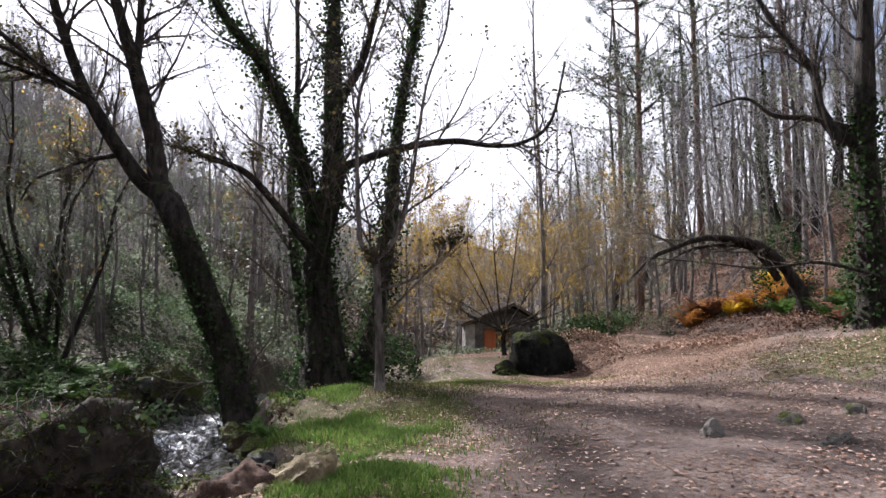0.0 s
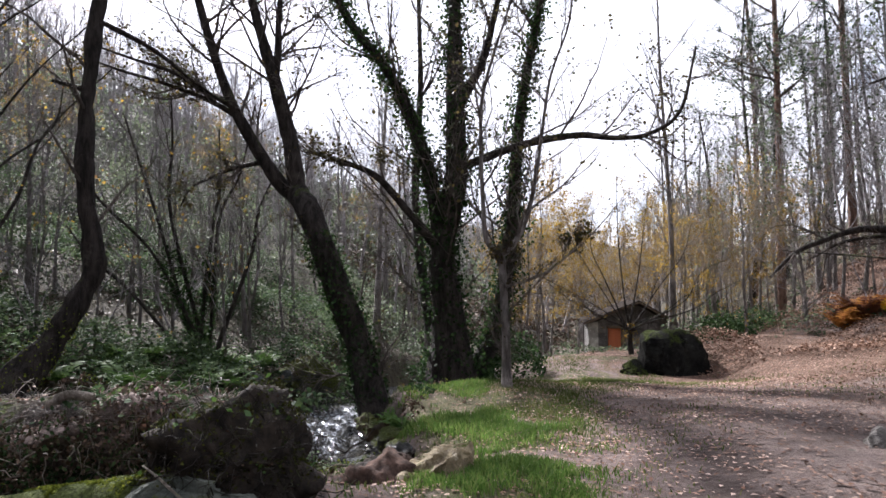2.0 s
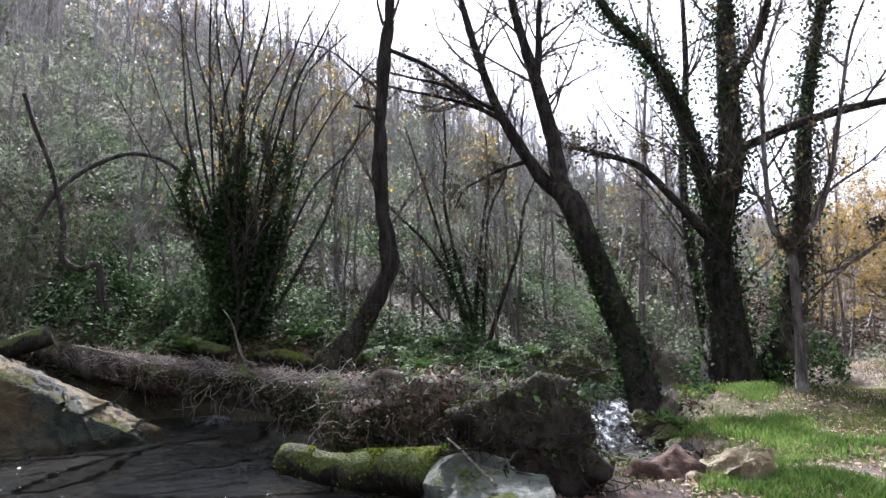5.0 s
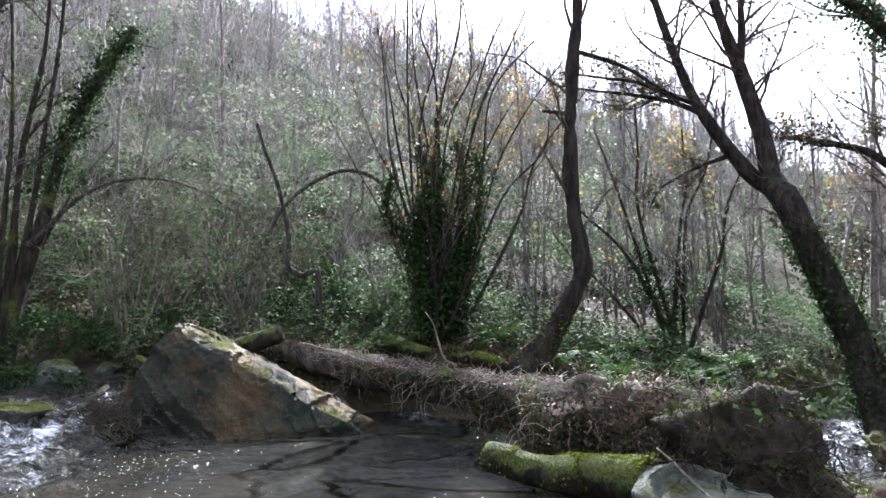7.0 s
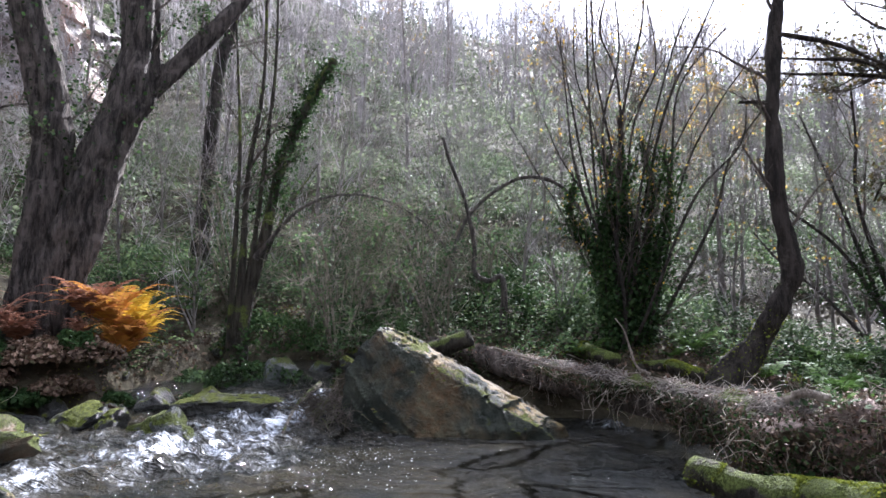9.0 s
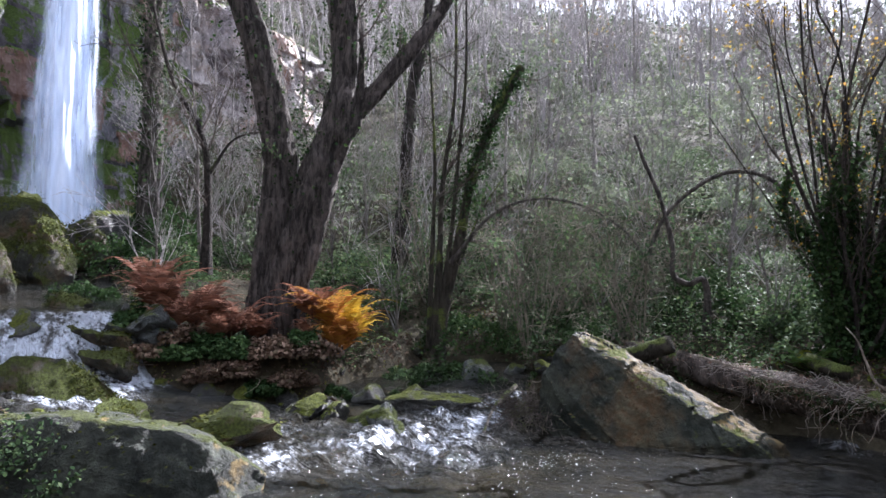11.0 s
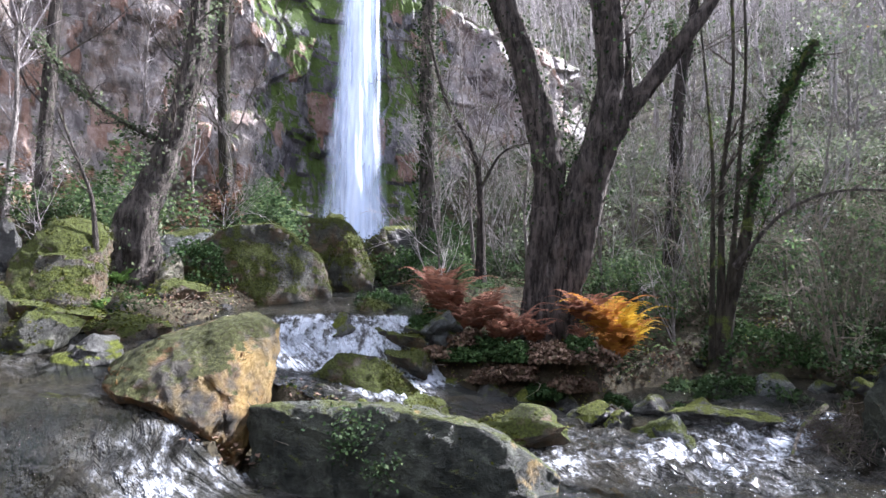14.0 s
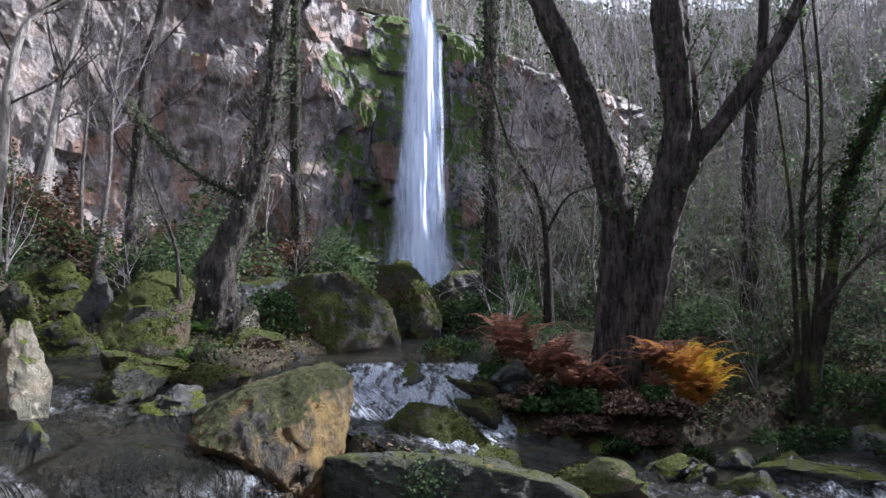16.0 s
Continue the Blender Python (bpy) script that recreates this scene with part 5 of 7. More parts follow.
tree("slope_tree", "straight grey trunk on the slope behind the ivy snag", [([(-17.32, 0.14, 1.5), (-17.31, 0.31, 4.67), (-17.30, 0.55, 7.55), (-17.27, 0.90, 9.07), (-17.2, 1.3, 13)], 0.24, 0.12)],
     M_BARK, 18, ((9, 0.3, 0.9, 0.22, 0.04, 0.15), (6, 0.2, 0.8, 0.45, 0.03, 0.18), (4, 0.2, 0.8, 0.5, 0.02, 0.2)), ivy=(60, 1.5, 9, 0.1, 0.09, M_IVY, 9))
tree("thin_tree", "thin dark tree with spreading branches near the waterfall",
     [([(-15.85, -4.57, 1.8), (-15.86, -4.55, 4.38), (-15.81, -4.76, 5.71), (-15.66, -5.39, 6.92), (-15.54, -5.82, 8.6)], 0.11, 0.03), ([(-15.86, -4.52, 4.67), (-15.97, -3.97, 5.55), (-16.09, -3.11, 5.82)], 0.05, 0.015)],
     M_BARK, 19, FULL)
tree("ivy_trunk_tree", "tall straight trunk clad with ivy beside the waterfall", [([(-18.41, -6.68, 2.3), (-18.41, -6.68, 5.77), (-18.40, -6.71, 8.44), (-18.41, -6.67, 11.17), (-18.42, -6.64, 16)], 0.34, 0.2)],
     M_BARK_GREY, 20, ((12, 0.35, 0.95, 0.2, 0.02, 0.15), (6, 0.2, 0.8, 0.45, 0.03, 0.18), (4, 0.2, 0.8, 0.5, 0.02, 0.2)), ivy=(260, 2.2, 13, 0.13, 0.11, M_IVY, 9))
tree("crooked_ivy_tree", "leaning tree with a gnarled ivy-covered trunk by the upper pool",
     [([(-11.38, -11.27, 1.9), (-11.49, -11.14, 3.61), (-11.76, -10.82, 4.77), (-11.95, -10.58, 5.96), (-12.11, -10.38, 7.31), (-12.16, -10.31, 8.66), (-12.3, -10.1, 12)], 0.42, 0.18),
      ([(-11.9, -10.7, 6.6), (-12.9, -10.9, 7.6), (-13.6, -11.2, 9.2), (-13.9, -11.6, 10.8)], 0.07, 0.02), ([(-11.8, -10.75, 5.2), (-11.2, -11.6, 5.7), (-10.8, -12.4, 6.4), (-10.4, -13, 7.4)], 0.06, 0.015)],
     M_BARK_GREY, 21, ((9, 0.3, 0.9, 0.22, 0.02, 0.15), (6, 0.2, 0.8, 0.45, 0.0, 0.18), (4, 0.2, 0.8, 0.5, 0.0, 0.2)), sides=30, knots=0.16, flute=0.15, ivy=(230, 2.2, 11, 0.16, 0.08, M_SHRUB, 9))
tree("straight_tree", "slim straight mossy tree in front of the cliff", [([(-16.70, -12.57, 3.7), (-16.60, -12.70, 7.51), (-16.53, -12.81, 11.09), (-16.47, -12.89, 16)], 0.21, 0.15)], M_BARK_MOSS, 22, BARE[:2], "cliff trees", ivy=(60, 4, 14, 0.08, 0.09, M_IVY, 9))
tree("straight_tree", "slim grey tree with ivy in front of the cliff", [([(-13.50, -16.16, 3.2), (-13.54, -16.13, 6.45), (-13.61, -16.07, 10.14), (-13.86, -15.83, 12.43), (-13.95, -15.7, 17)], 0.22, 0.12)], M_BARK_GREY, 23, BARE, "cliff trees", ivy=(70, 3.5, 8.5, 0.12, 0.09, M_SHRUB, 9))
tree("sapling", "thin bent reddish sapling by the upper pool", [([(-9.55, -10.29, 1.6), (-9.45, -10.40, 3.41), (-9.30, -10.55, 4.12), (-8.99, -10.84, 5.2)], 0.06, 0.02)], M_BARK_GREY, 24, ((8, 0.4, 0.8, 0.4, 0.05, 0.1), (5, 0.2, 0.7, 0.5, 0.02, 0.15)))
tree("birch", "pale slender birch rooted on the cliff slope", [([(-11.78, -17.6, 6.0), (-11.96, -17.41, 9.16), (-12.26, -17.19, 11.86), (-12.5, -17.0, 16)], 0.14, 0.07)], M_BARK_PALE, 25, BARE, "birches")
tree("birch", "pale leaning birch above the upper pool", [([(-8.78, -14.85, 3.6), (-8.76, -14.75, 5.6), (-8.78, -14.75, 7.46), (-9.06, -14.57, 9.15), (-10.26, -13.68, 10.59), (-11.6, -12.8, 12)], 0.16, 0.06)], M_BARK_PALE, 26, BARE, "birches")


# ---- the fallen tree and logs ----
def twig_tangle(center, spread, count, length, r, rng, droop=-0.15, jit=0.35, n=7):
    s = np.asarray(center) + rng.normal(0, 1, (count, 3)) * np.asarray(spread)
    d = rng.normal(0, 1, (count, 3)) * np.array([1, 1, 0.5])
    rad = rng.uniform(0.4, 1.0, count) * r
    P, R = grow(s, d, rng.uniform(0.5, 1.3, count) * length, rad, rad * 0.4, n, jit, droop, rng)
    return tubes(P, R, 3)


def cover_twigs(me, count, length, rng):
    P, N = surface_points(me, count, rng, -0.5)
    rad = rng.uniform(0.003, 0.008, count)
    Q, R = grow(P + N * 0.01, rng.normal(0, 1, (count, 3)) + N * 0.4, rng.uniform(0.3, 1.2, count) * length, rad, rad * 0.5, 6, 0.35, -0.1, rng)
    return tubes(Q, R, 3)


def build_fallen_tree():
    rng = np.random.default_rng(71)
    root = thing("fallen_tree", "fallen trunk under ivy and debris with torn-up root plate", "tree", at=(-6.5, 5.3, -0.3))
    line = spline([(-11.9, 4.21, 0.67), (-10.14, 5.33, 0.27), (-7.65, 5.65, 0.15), (-5.3, 5.45, 0.20), (-3.9, 5.2, 0.26), (-2.9, 4.95, 0.30)], 60)
    R = np.interp(np.linspace(0, 1, 60), [0, 0.03, 0.25, 0.5, 0.75, 1], [0.15, 0.20, 0.25, 0.28, 0.34, 0.40])
    V, F = tubes(line[None], R[None], 22)
    c = np.repeat(line, 22, axis=0)
    V = c + (V - c) * (1 + 0.16 * fbm(V, 2.2, 3, 4))[:, None]
    V[:, 2] += 0.05 * fbm(V, 5, 8, 2)
    part("trunk", make_mesh("trunk", V, F), M_DEADWOOD_DARK, root)
    # broken mossy end
    L = spline([(-11.5, 3.75, 0.45), (-11.05, 4.0, 0.62), (-10.62, 4.46, 0.83)], 12)
    V, F = tubes(L[None], np.linspace(0.19, 0.15, 12)[None], 12)
    part("stub", make_mesh("stub", V + 0.02 * fbm(V, 6, 2, 2)[:, None], [F, np.arange(12)[None, ::-1], (np.arange(12) + 132)[None]]), M_BARK_MOSS, root, "mossy broken branch stub")
    # soil heap on the trunk and the root plate
    heap = hull_rock([(-5.3, 5.0, 0.1), (-4.6, 4.75, 0.30), (-3.9, 4.9, 0.62), (-3.5, 5.0, 0.66), (-3.0, 4.9, 0.55), (-2.7, 5.5, 0.3), (-4.2, 5.9, 0.35), (-5.4, 5.9, 0.25), (-5.2, 5.5, -0.5), (-3.2, 5.25, -0.5), (-2.8, 6, -0.4), (-5.4, 6.0, -0.4)], 0.055, 0.12, 44, chips=0.0, sharp=180)
    part("soil_mound", heap, M_DEADWOOD_SOIL, root, "heap of reddish soil and dead leaves")
    plate = hull_rock([(-3.25, 4.35, 0.45), (-2.95, 4.55, 0.66), (-2.58, 4.85, 0.74), (-2.25, 4.8, 0.58), (-1.98, 4.45, 0.25), (-2.0, 4.55, -0.35), (-2.3, 4.35, -0.4), (-2.8, 4.25, -0.3), (-3.3, 4.25, 0.1), (-2.4, 5.3, 0.4), (-3.1, 5.2, 0.5), (-2.2, 5.2, -0.4), (-3.4, 4.9, -0.4)], 0.045, 0.16, 45, chips=0.0, sharp=180)
    part("root_plate", plate, M_SOIL, root, "dark mass of earth and torn roots")
    for me, count, mat, size, nm in ((heap, 1800, M_LITTER, 0.03, "leaf_litter"), (heap, 4500, M_LITTER_DARK, 0.045, "leaf_litter"), (heap, 260, M_FERN, 0.06, "weed_growth"), (plate, 2600, M_MOSS_DARK, 0.03, "moss"), (plate, 200, M_LITTER_DARK, 0.035, "leaf_litter"), (plate, 60, M_FERN, 0.06, "weed_growth")):
        V, F = cover(me, count, size, rng, 0.55 if nm != "leaf_litter" else -0.2)
        part(nm, make_mesh(nm, V, F), mat, root, kind="stuff")
    V, F = cover_twigs(heap, 700, 0.3, rng)
    part("dead_twig", make_mesh("dead_twigs", V, F), M_TWIG_PALE, root, kind="stuff")
    V, F = cover_twigs(plate, 350, 0.4, rng)
    part("rootwork", make_mesh("dead_roots", V, F), M_BARK, root, kind="stuff")
    b = Buf()
    s = np.array([-2.6, 4.5, 0.1]) + rng.normal(0, 1, (90, 3)) * np.array([0.42, 0.3, 0.3])
    P, Rr = grow(s, rng.normal(0, 1, (90, 3)) + np.array([0.3, -0.7, -0.1]), rng.uniform(0.2, 0.6, 90), rng.uniform(0.003, 0.010, 90), np.full(90, 0.003), 8, 0.35, -0.08, rng)
    b.add(*tubes(P, Rr, 4))
    part("root_tangle", b.mesh("roots"), M_BARK, root, "thin torn roots", kind="stuff")
    # hanging stems and debris along the trunk
    b = Buf()
    n = 420
    i = rng.integers(4, 58, n)
    o = unit(rng.normal(0, 1, (n, 3)) * np.array([0.5, 1, 0.9]) + np.array([0.1, -0.3, 0]))
    s = line[i] + o * R[i][:, None] * 1.02
    rad = rng.uniform(0.003, 0.008, n)
    P, Rr = grow(s, rng.normal(0, 1, (n, 3)) + np.array([0, -0.3, -0.2]), rng.uniform(0.12, 0.5, n), rad, rad * 0.5, 7, 0.5, -0.10, rng)
    b.add(*tubes(P, Rr, 3))
    part("debris", b.mesh("debris"), M_TWIG_PALE, root, "dry ivy stems and drift twigs", kind="stuff")
    # curtain of dead ivy and bare roots hanging from the trunk's near side
    n = 9000
    x = rng.uniform(-9.6, -3.0, n)
    u = rng.uniform(0, 1, n) ** 0.8
    near = np.minimum(np.interp(x, line[:, 0], line[:, 1] - R) + 0.02, np.interp(x, [-5.8, -5.3, -4.6, -3.9, -3.0], [5.5, 4.95, 4.70, 4.80, 4.75]))
    top = np.interp(x, line[:, 0], line[:, 2] + R * 0.75)
    drop = 0.34 + 0.42 * np.interp(x, [-9.6, -6.2, -5.2, -3.0], [0.1, 0.3, 1.0, 1.0]) + 0.25 * fbm(np.stack([x, 0 * x, 0 * x], 1), 1.7, 6, 3)
    pos = np.stack([x, near + 0.14 * u - np.abs(rng.normal(0, 0.05, n)) - 0.10 * np.sin(np.pi * np.clip(u, 0, 1)), top - u * drop], 1)
    for sel, mat, nm in ((slice(0, 5000), M_LITTER_DARK, "dead_ivy"), (slice(5000, 9000), M_IVY, "ivy")):
        V, F = leaf_quads(pos[sel], rng.uniform(0.025, 0.06, len(pos[sel])), rng, 0.1)
        part(nm, make_mesh(nm, V, F), mat, root, "curtain of dark ivy leaves" if nm == "ivy" else "", kind="stuff")
    # twigs and chips lying along the top, coloured pale to stand for sunlight
    m = 1500
    x = rng.uniform(-10.5, -2.9, m)
    q = np.stack([x, np.interp(x, line[:, 0], line[:, 1]) + rng.normal(0, 0.14, m), np.interp(x, line[:, 0], line[:, 2] + R) - 0.01], 1)
    q[:, 2] -= 1.2 * (q[:, 1] - np.interp(x, line[:, 0], line[:, 1])) ** 2
    rad = rng.uniform(0.003, 0.008, m)
    P, Rr = grow(q, rng.normal(0, 1, (m, 3)) * np.array([1.3, 1, 0.15]), rng.uniform(0.08, 0.35, m), rad, rad * 0.5, 5, 0.3, -0.06, rng)
    part("dead_twig", make_mesh("dead_twigs", *tubes(P, Rr, 3)), M_TWIG_SUNLIT, root, "grey twigs along the top, paled as if sunlit", kind="stuff")
    V, F = leaf_quads(q[:1100] + np.array([0.02, 0.03, 0.012]), rng.uniform(0.02, 0.05, 1100), rng, 0.7)
    part("leaf_litter", make_mesh("leaf_litter", V, F), M_LITTER, root, kind="stuff")
    k = rng.choice(n, 190, replace=False)
    k = k[u[k] < 0.6]
    rad = rng.uniform(0.003, 0.009, len(k))
    P, Rr = grow(pos[k] + np.array([0, -0.03, 0]), rng.normal(0, 0.7, (len(k), 3)) + np.array([0, -0.35, -0.7]), rng.uniform(0.2, 0.75, len(k)), rad, rad * 0.4, 8, 0.4, -0.10, rng)
    part("rootwork", make_mesh("rootwork", *tubes(P, Rr, 4)), M_TWIG_PALE, root, "pale dry roots hanging down", kind="stuff")
    i = rng.integers(0, 58, 2600)
    o = unit(rng.normal(0, 1, (2600, 3)) + np.array([0, 0, 0.35]))
    pos = line[i] + (line[np.minimum(i + 1, 59)] - line[i]) * rng.uniform(0, 1, (2600, 1)) + o * (R[i] * 1.05 + np.abs(rng.normal(0, 0.05, 2600)))[:, None]
    V, F = leaf_quads(pos, rng.uniform(0.025, 0.06, 2600), rng, 0.3)
    part("dead_leaves", make_mesh("dead_leaves", V, F), M_LITTER_BANK, root, kind="stuff")
    n = 420
    pos = np.stack([rng.uniform(-4.6, -2.1, n), rng.normal(5.0, 0.22, n), np.zeros(n)], 1)
    pos[:, 2] = 0.66 + 0.04 * rng.normal(0, 1, n)
    V, F = leaf_quads(pos, rng.uniform(0.04, 0.09, n), rng, 0.3)
    part("ivy", make_mesh("ivy", V, F), M_BRAMBLE, root, kind="stuff")


def log_thing(name, label, pts, r0, r1, mat, seed, moss=True):
    rng = np.random.default_rng(seed)
    root = thing(name, label, "log", at=pts[0])
    L = spline(pts, 26)
    V, F = tubes(L[None], np.linspace(r0, r1, 26)[None], 16)
    c = np.repeat(L, 16, axis=0)
    V = c + (V - c) * (1 + 0.30 * fbm(V, 2.2, seed, 4))[:, None]
    cap0, cap1 = np.arange(16)[None, ::-1], (np.arange(16) + 25 * 16)[None]
    part("stem", make_mesh("stem", V, [F, cap0, cap1]), mat, root)
    if moss:
        n = 5000
        i = rng.integers(0, 25, n)
        a = rng.normal(0, 0.85, n)
        ax = unit(np.cross(L[-1] - L[0], np.array([0, 0, 1.0])))
        rad = np.linspace(r0, r1, 26)[i]
        pos = L[i] + (L[i + 1] - L[i]) * rng.uniform(0, 1, (n, 1)) + (ax * np.sin(a)[:, None] + np.array([0, 0, 1]) * np.cos(a)[:, None]) * (rad * 1.03)[:, None]
        pos = pos[fbm(pos, 2.2, seed, 2) > -0.1]
        V, F = leaf_quads(pos, rng.uniform(0.02, 0.045, len(pos)), rng, 0.2, 0.7, 0.2)
        part("moss", make_mesh("moss", V, F), M_MOSS_LEAF, root, "bright cushions of moss", kind="stuff")
    return root


M_FOAM = plain_material("foam", (0.7, 0.74, 0.8), (0.85, 0.88, 0.92), 40, 0.6)
# grey twig colour lightened for the sun on the fallen trunk's top
M_TWIG_SUNLIT = bark_material("sunlit_twig", (0.26, 0.225, 0.20), (0.52, 0.47, 0.43), 0.0)
M_TWIG_PALE = bark_material("dry_twig", (0.13, 0.108, 0.088), (0.36, 0.31, 0.26), 0.05)
M_LITTER_DARK = leaf_material("old_leaves", [(0.04, 0.026, 0.018), (0.10, 0.065, 0.045), (0.17, 0.115, 0.085), (0.05, 0.05, 0.022)], 0.6, 0.1)
M_DEADWOOD_SOIL = plain_material("red_soil", (0.05, 0.037, 0.032), (0.20, 0.153, 0.135), 14, 0.95)
M_LITTER_BANK = leaf_material("bank_leaves", [(0.10, 0.06, 0.042), (0.19, 0.115, 0.08), (0.30, 0.20, 0.15), (0.12, 0.06, 0.035)], 0.6, 0.1)
build_fallen_tree()
log_thing("mossy_log", "short mossy log lying over the edge of the pool", [(-5.05, 4.1, -0.14), (-4.3, 4.26, -0.14), (-3.3, 4.3, -0.02)], 0.15, 0.21, M_BARK_MOSS, 5)
boulder("slate_slab", "flat layered grey-green slab beside the mossy log", [(-3.35, 4.33, 0.15), (-2.95, 4.38, 0.17), (-2.3, 4.25, 0.16), (-2.15, 3.95, 0.05), (-2.6, 3.7, -0.02), (-3.25, 3.95, -0.02), (-3.35, 4.3, -0.5), (-2.2, 4.2, -0.5), (-2.2, 3.7, -0.5), (-3.3, 3.8, -0.5)], M_ROCK_SLATE, 0.035, 0.03, 51, strata=0.05, bed=(0.2, -0.3, 0.95))
log_thing("mossy_log", "mossy log lying on the far bank", [(-10.4, 6.7, 0.55), (-9.6, 6.3, 0.60), (-8.9, 6.35, 0.50)], 0.16, 0.13, M_BARK_MOSS, 6)
log_thing("mossy_log", "mossy log beside the crooked tree", [(-9.1, 6.9, 0.32), (-8.4, 7.0, 0.42), (-7.9, 7.2, 0.30)], 0.12, 0.10, M_BARK_MOSS, 7)
tagged(part("root_stump", hull_rock([(-2.05, 5.5, -0.12), (-1.8, 5.35, 0.02), (-1.6, 5.5, 0.12), (-1.5, 5.9, 0.12), (-1.9, 5.95, 0.02), (-2.1, 5.75, -0.1), (-2.1, 5.3, -0.45), (-1.55, 5.25, -0.4), (-1.45, 6.0, -0.3), (-2.1, 6.0, -0.4)], 0.03, 0.10, 34), M_SOIL), "weathered brown root stump in the eroded bank edge", "stump")
log_thing("drift_branch", "drift of twigs and a dead branch at the water's edge", [(-11.9, 2.0, 0.0), (-10.9, 1.4, -0.18), (-9.9, 1.0, -0.40)], 0.045, 0.02, M_DEADWOOD, 8, False)
for label, pts, r0, r1 in (("pale broken branch standing up from the fallen trunk", [(-7.43, 5.74, 0.46), (-7.54, 5.60, 0.56), (-7.64, 5.56, 0.82), (-7.73, 5.53, 1.08), (-7.88, 5.50, 1.25)], 0.022, 0.006),
                           ("thin pale stick lying across the slate slab", [(-2.61, 3.95, 0.08), (-2.85, 4.04, 0.18), (-2.99, 4.07, 0.26), (-3.16, 4.13, 0.32)], 0.012, 0.006),
                           ("short knotted pale branch on the soil heap", [(-4.34, 4.49, 0.65), (-4.22, 4.59, 0.72), (-4.03, 4.68, 0.70)], 0.045, 0.03),
                           ("long bleached branch resting along the fallen trunk", [(-9.74, 4.47, 0.70), (-9.22, 4.79, 0.58), (-8.73, 5.01, 0.47), (-8.24, 5.21, 0.43)], 0.022, 0.012)):
    log_thing("dead_branch", label, pts, r0, r1, M_TWIG_PALE, 12, False)
gd = np.random.default_rng(18)
V, F = twig_tangle((-10.9, 1.75, -0.22), (0.5, 0.22, 0.09), 380, 0.5, 0.012, gd, -0.05)
tagged(part("driftwood", make_mesh("driftwood", V, F), M_TWIG), "dark pile of drift twigs against the boulder", "driftwood", kind="stuff")


# ---- the hut ----
def box_mesh(x0, x1, y0, y1, z0, z1, bevel=0.0, cuts=0):
    bm = bmesh.new()
    bmesh.ops.create_cube(bm, size=1.0, matrix=Matrix.Translation(((x0 + x1) / 2, (y0 + y1) / 2, (z0 + z1) / 2)) @ Matrix.Diagonal((x1 - x0, y1 - y0, z1 - z0, 1)))
    if bevel:
        bmesh.ops.bevel(bm, geom=bm.edges[:], offset=bevel, segments=1, affect="EDGES")
    me = bpy.data.meshes.new("box")
    bm.to_mesh(me)
    bm.free()
    return me


def prism_mesh(poly, y0, y1):
    """A flat outline of (x, z) given thickness along y."""
    bm = bmesh.new()
    f = bm.faces.new([bm.verts.new((x, y0, z)) for x, z in poly])
    g = bmesh.ops.extrude_face_region(bm, geom=[f])
    bmesh.ops.translate(bm, verts=[v for v in g["geom"] if isinstance(v, bmesh.types.BMVert)], vec=(0, y1 - y0, 0))
    bmesh.ops.recalc_face_normals(bm, faces=bm.faces)
    me = bpy.data.meshes.new("prism")
    bm.to_mesh(me)
    bm.free()
    return me


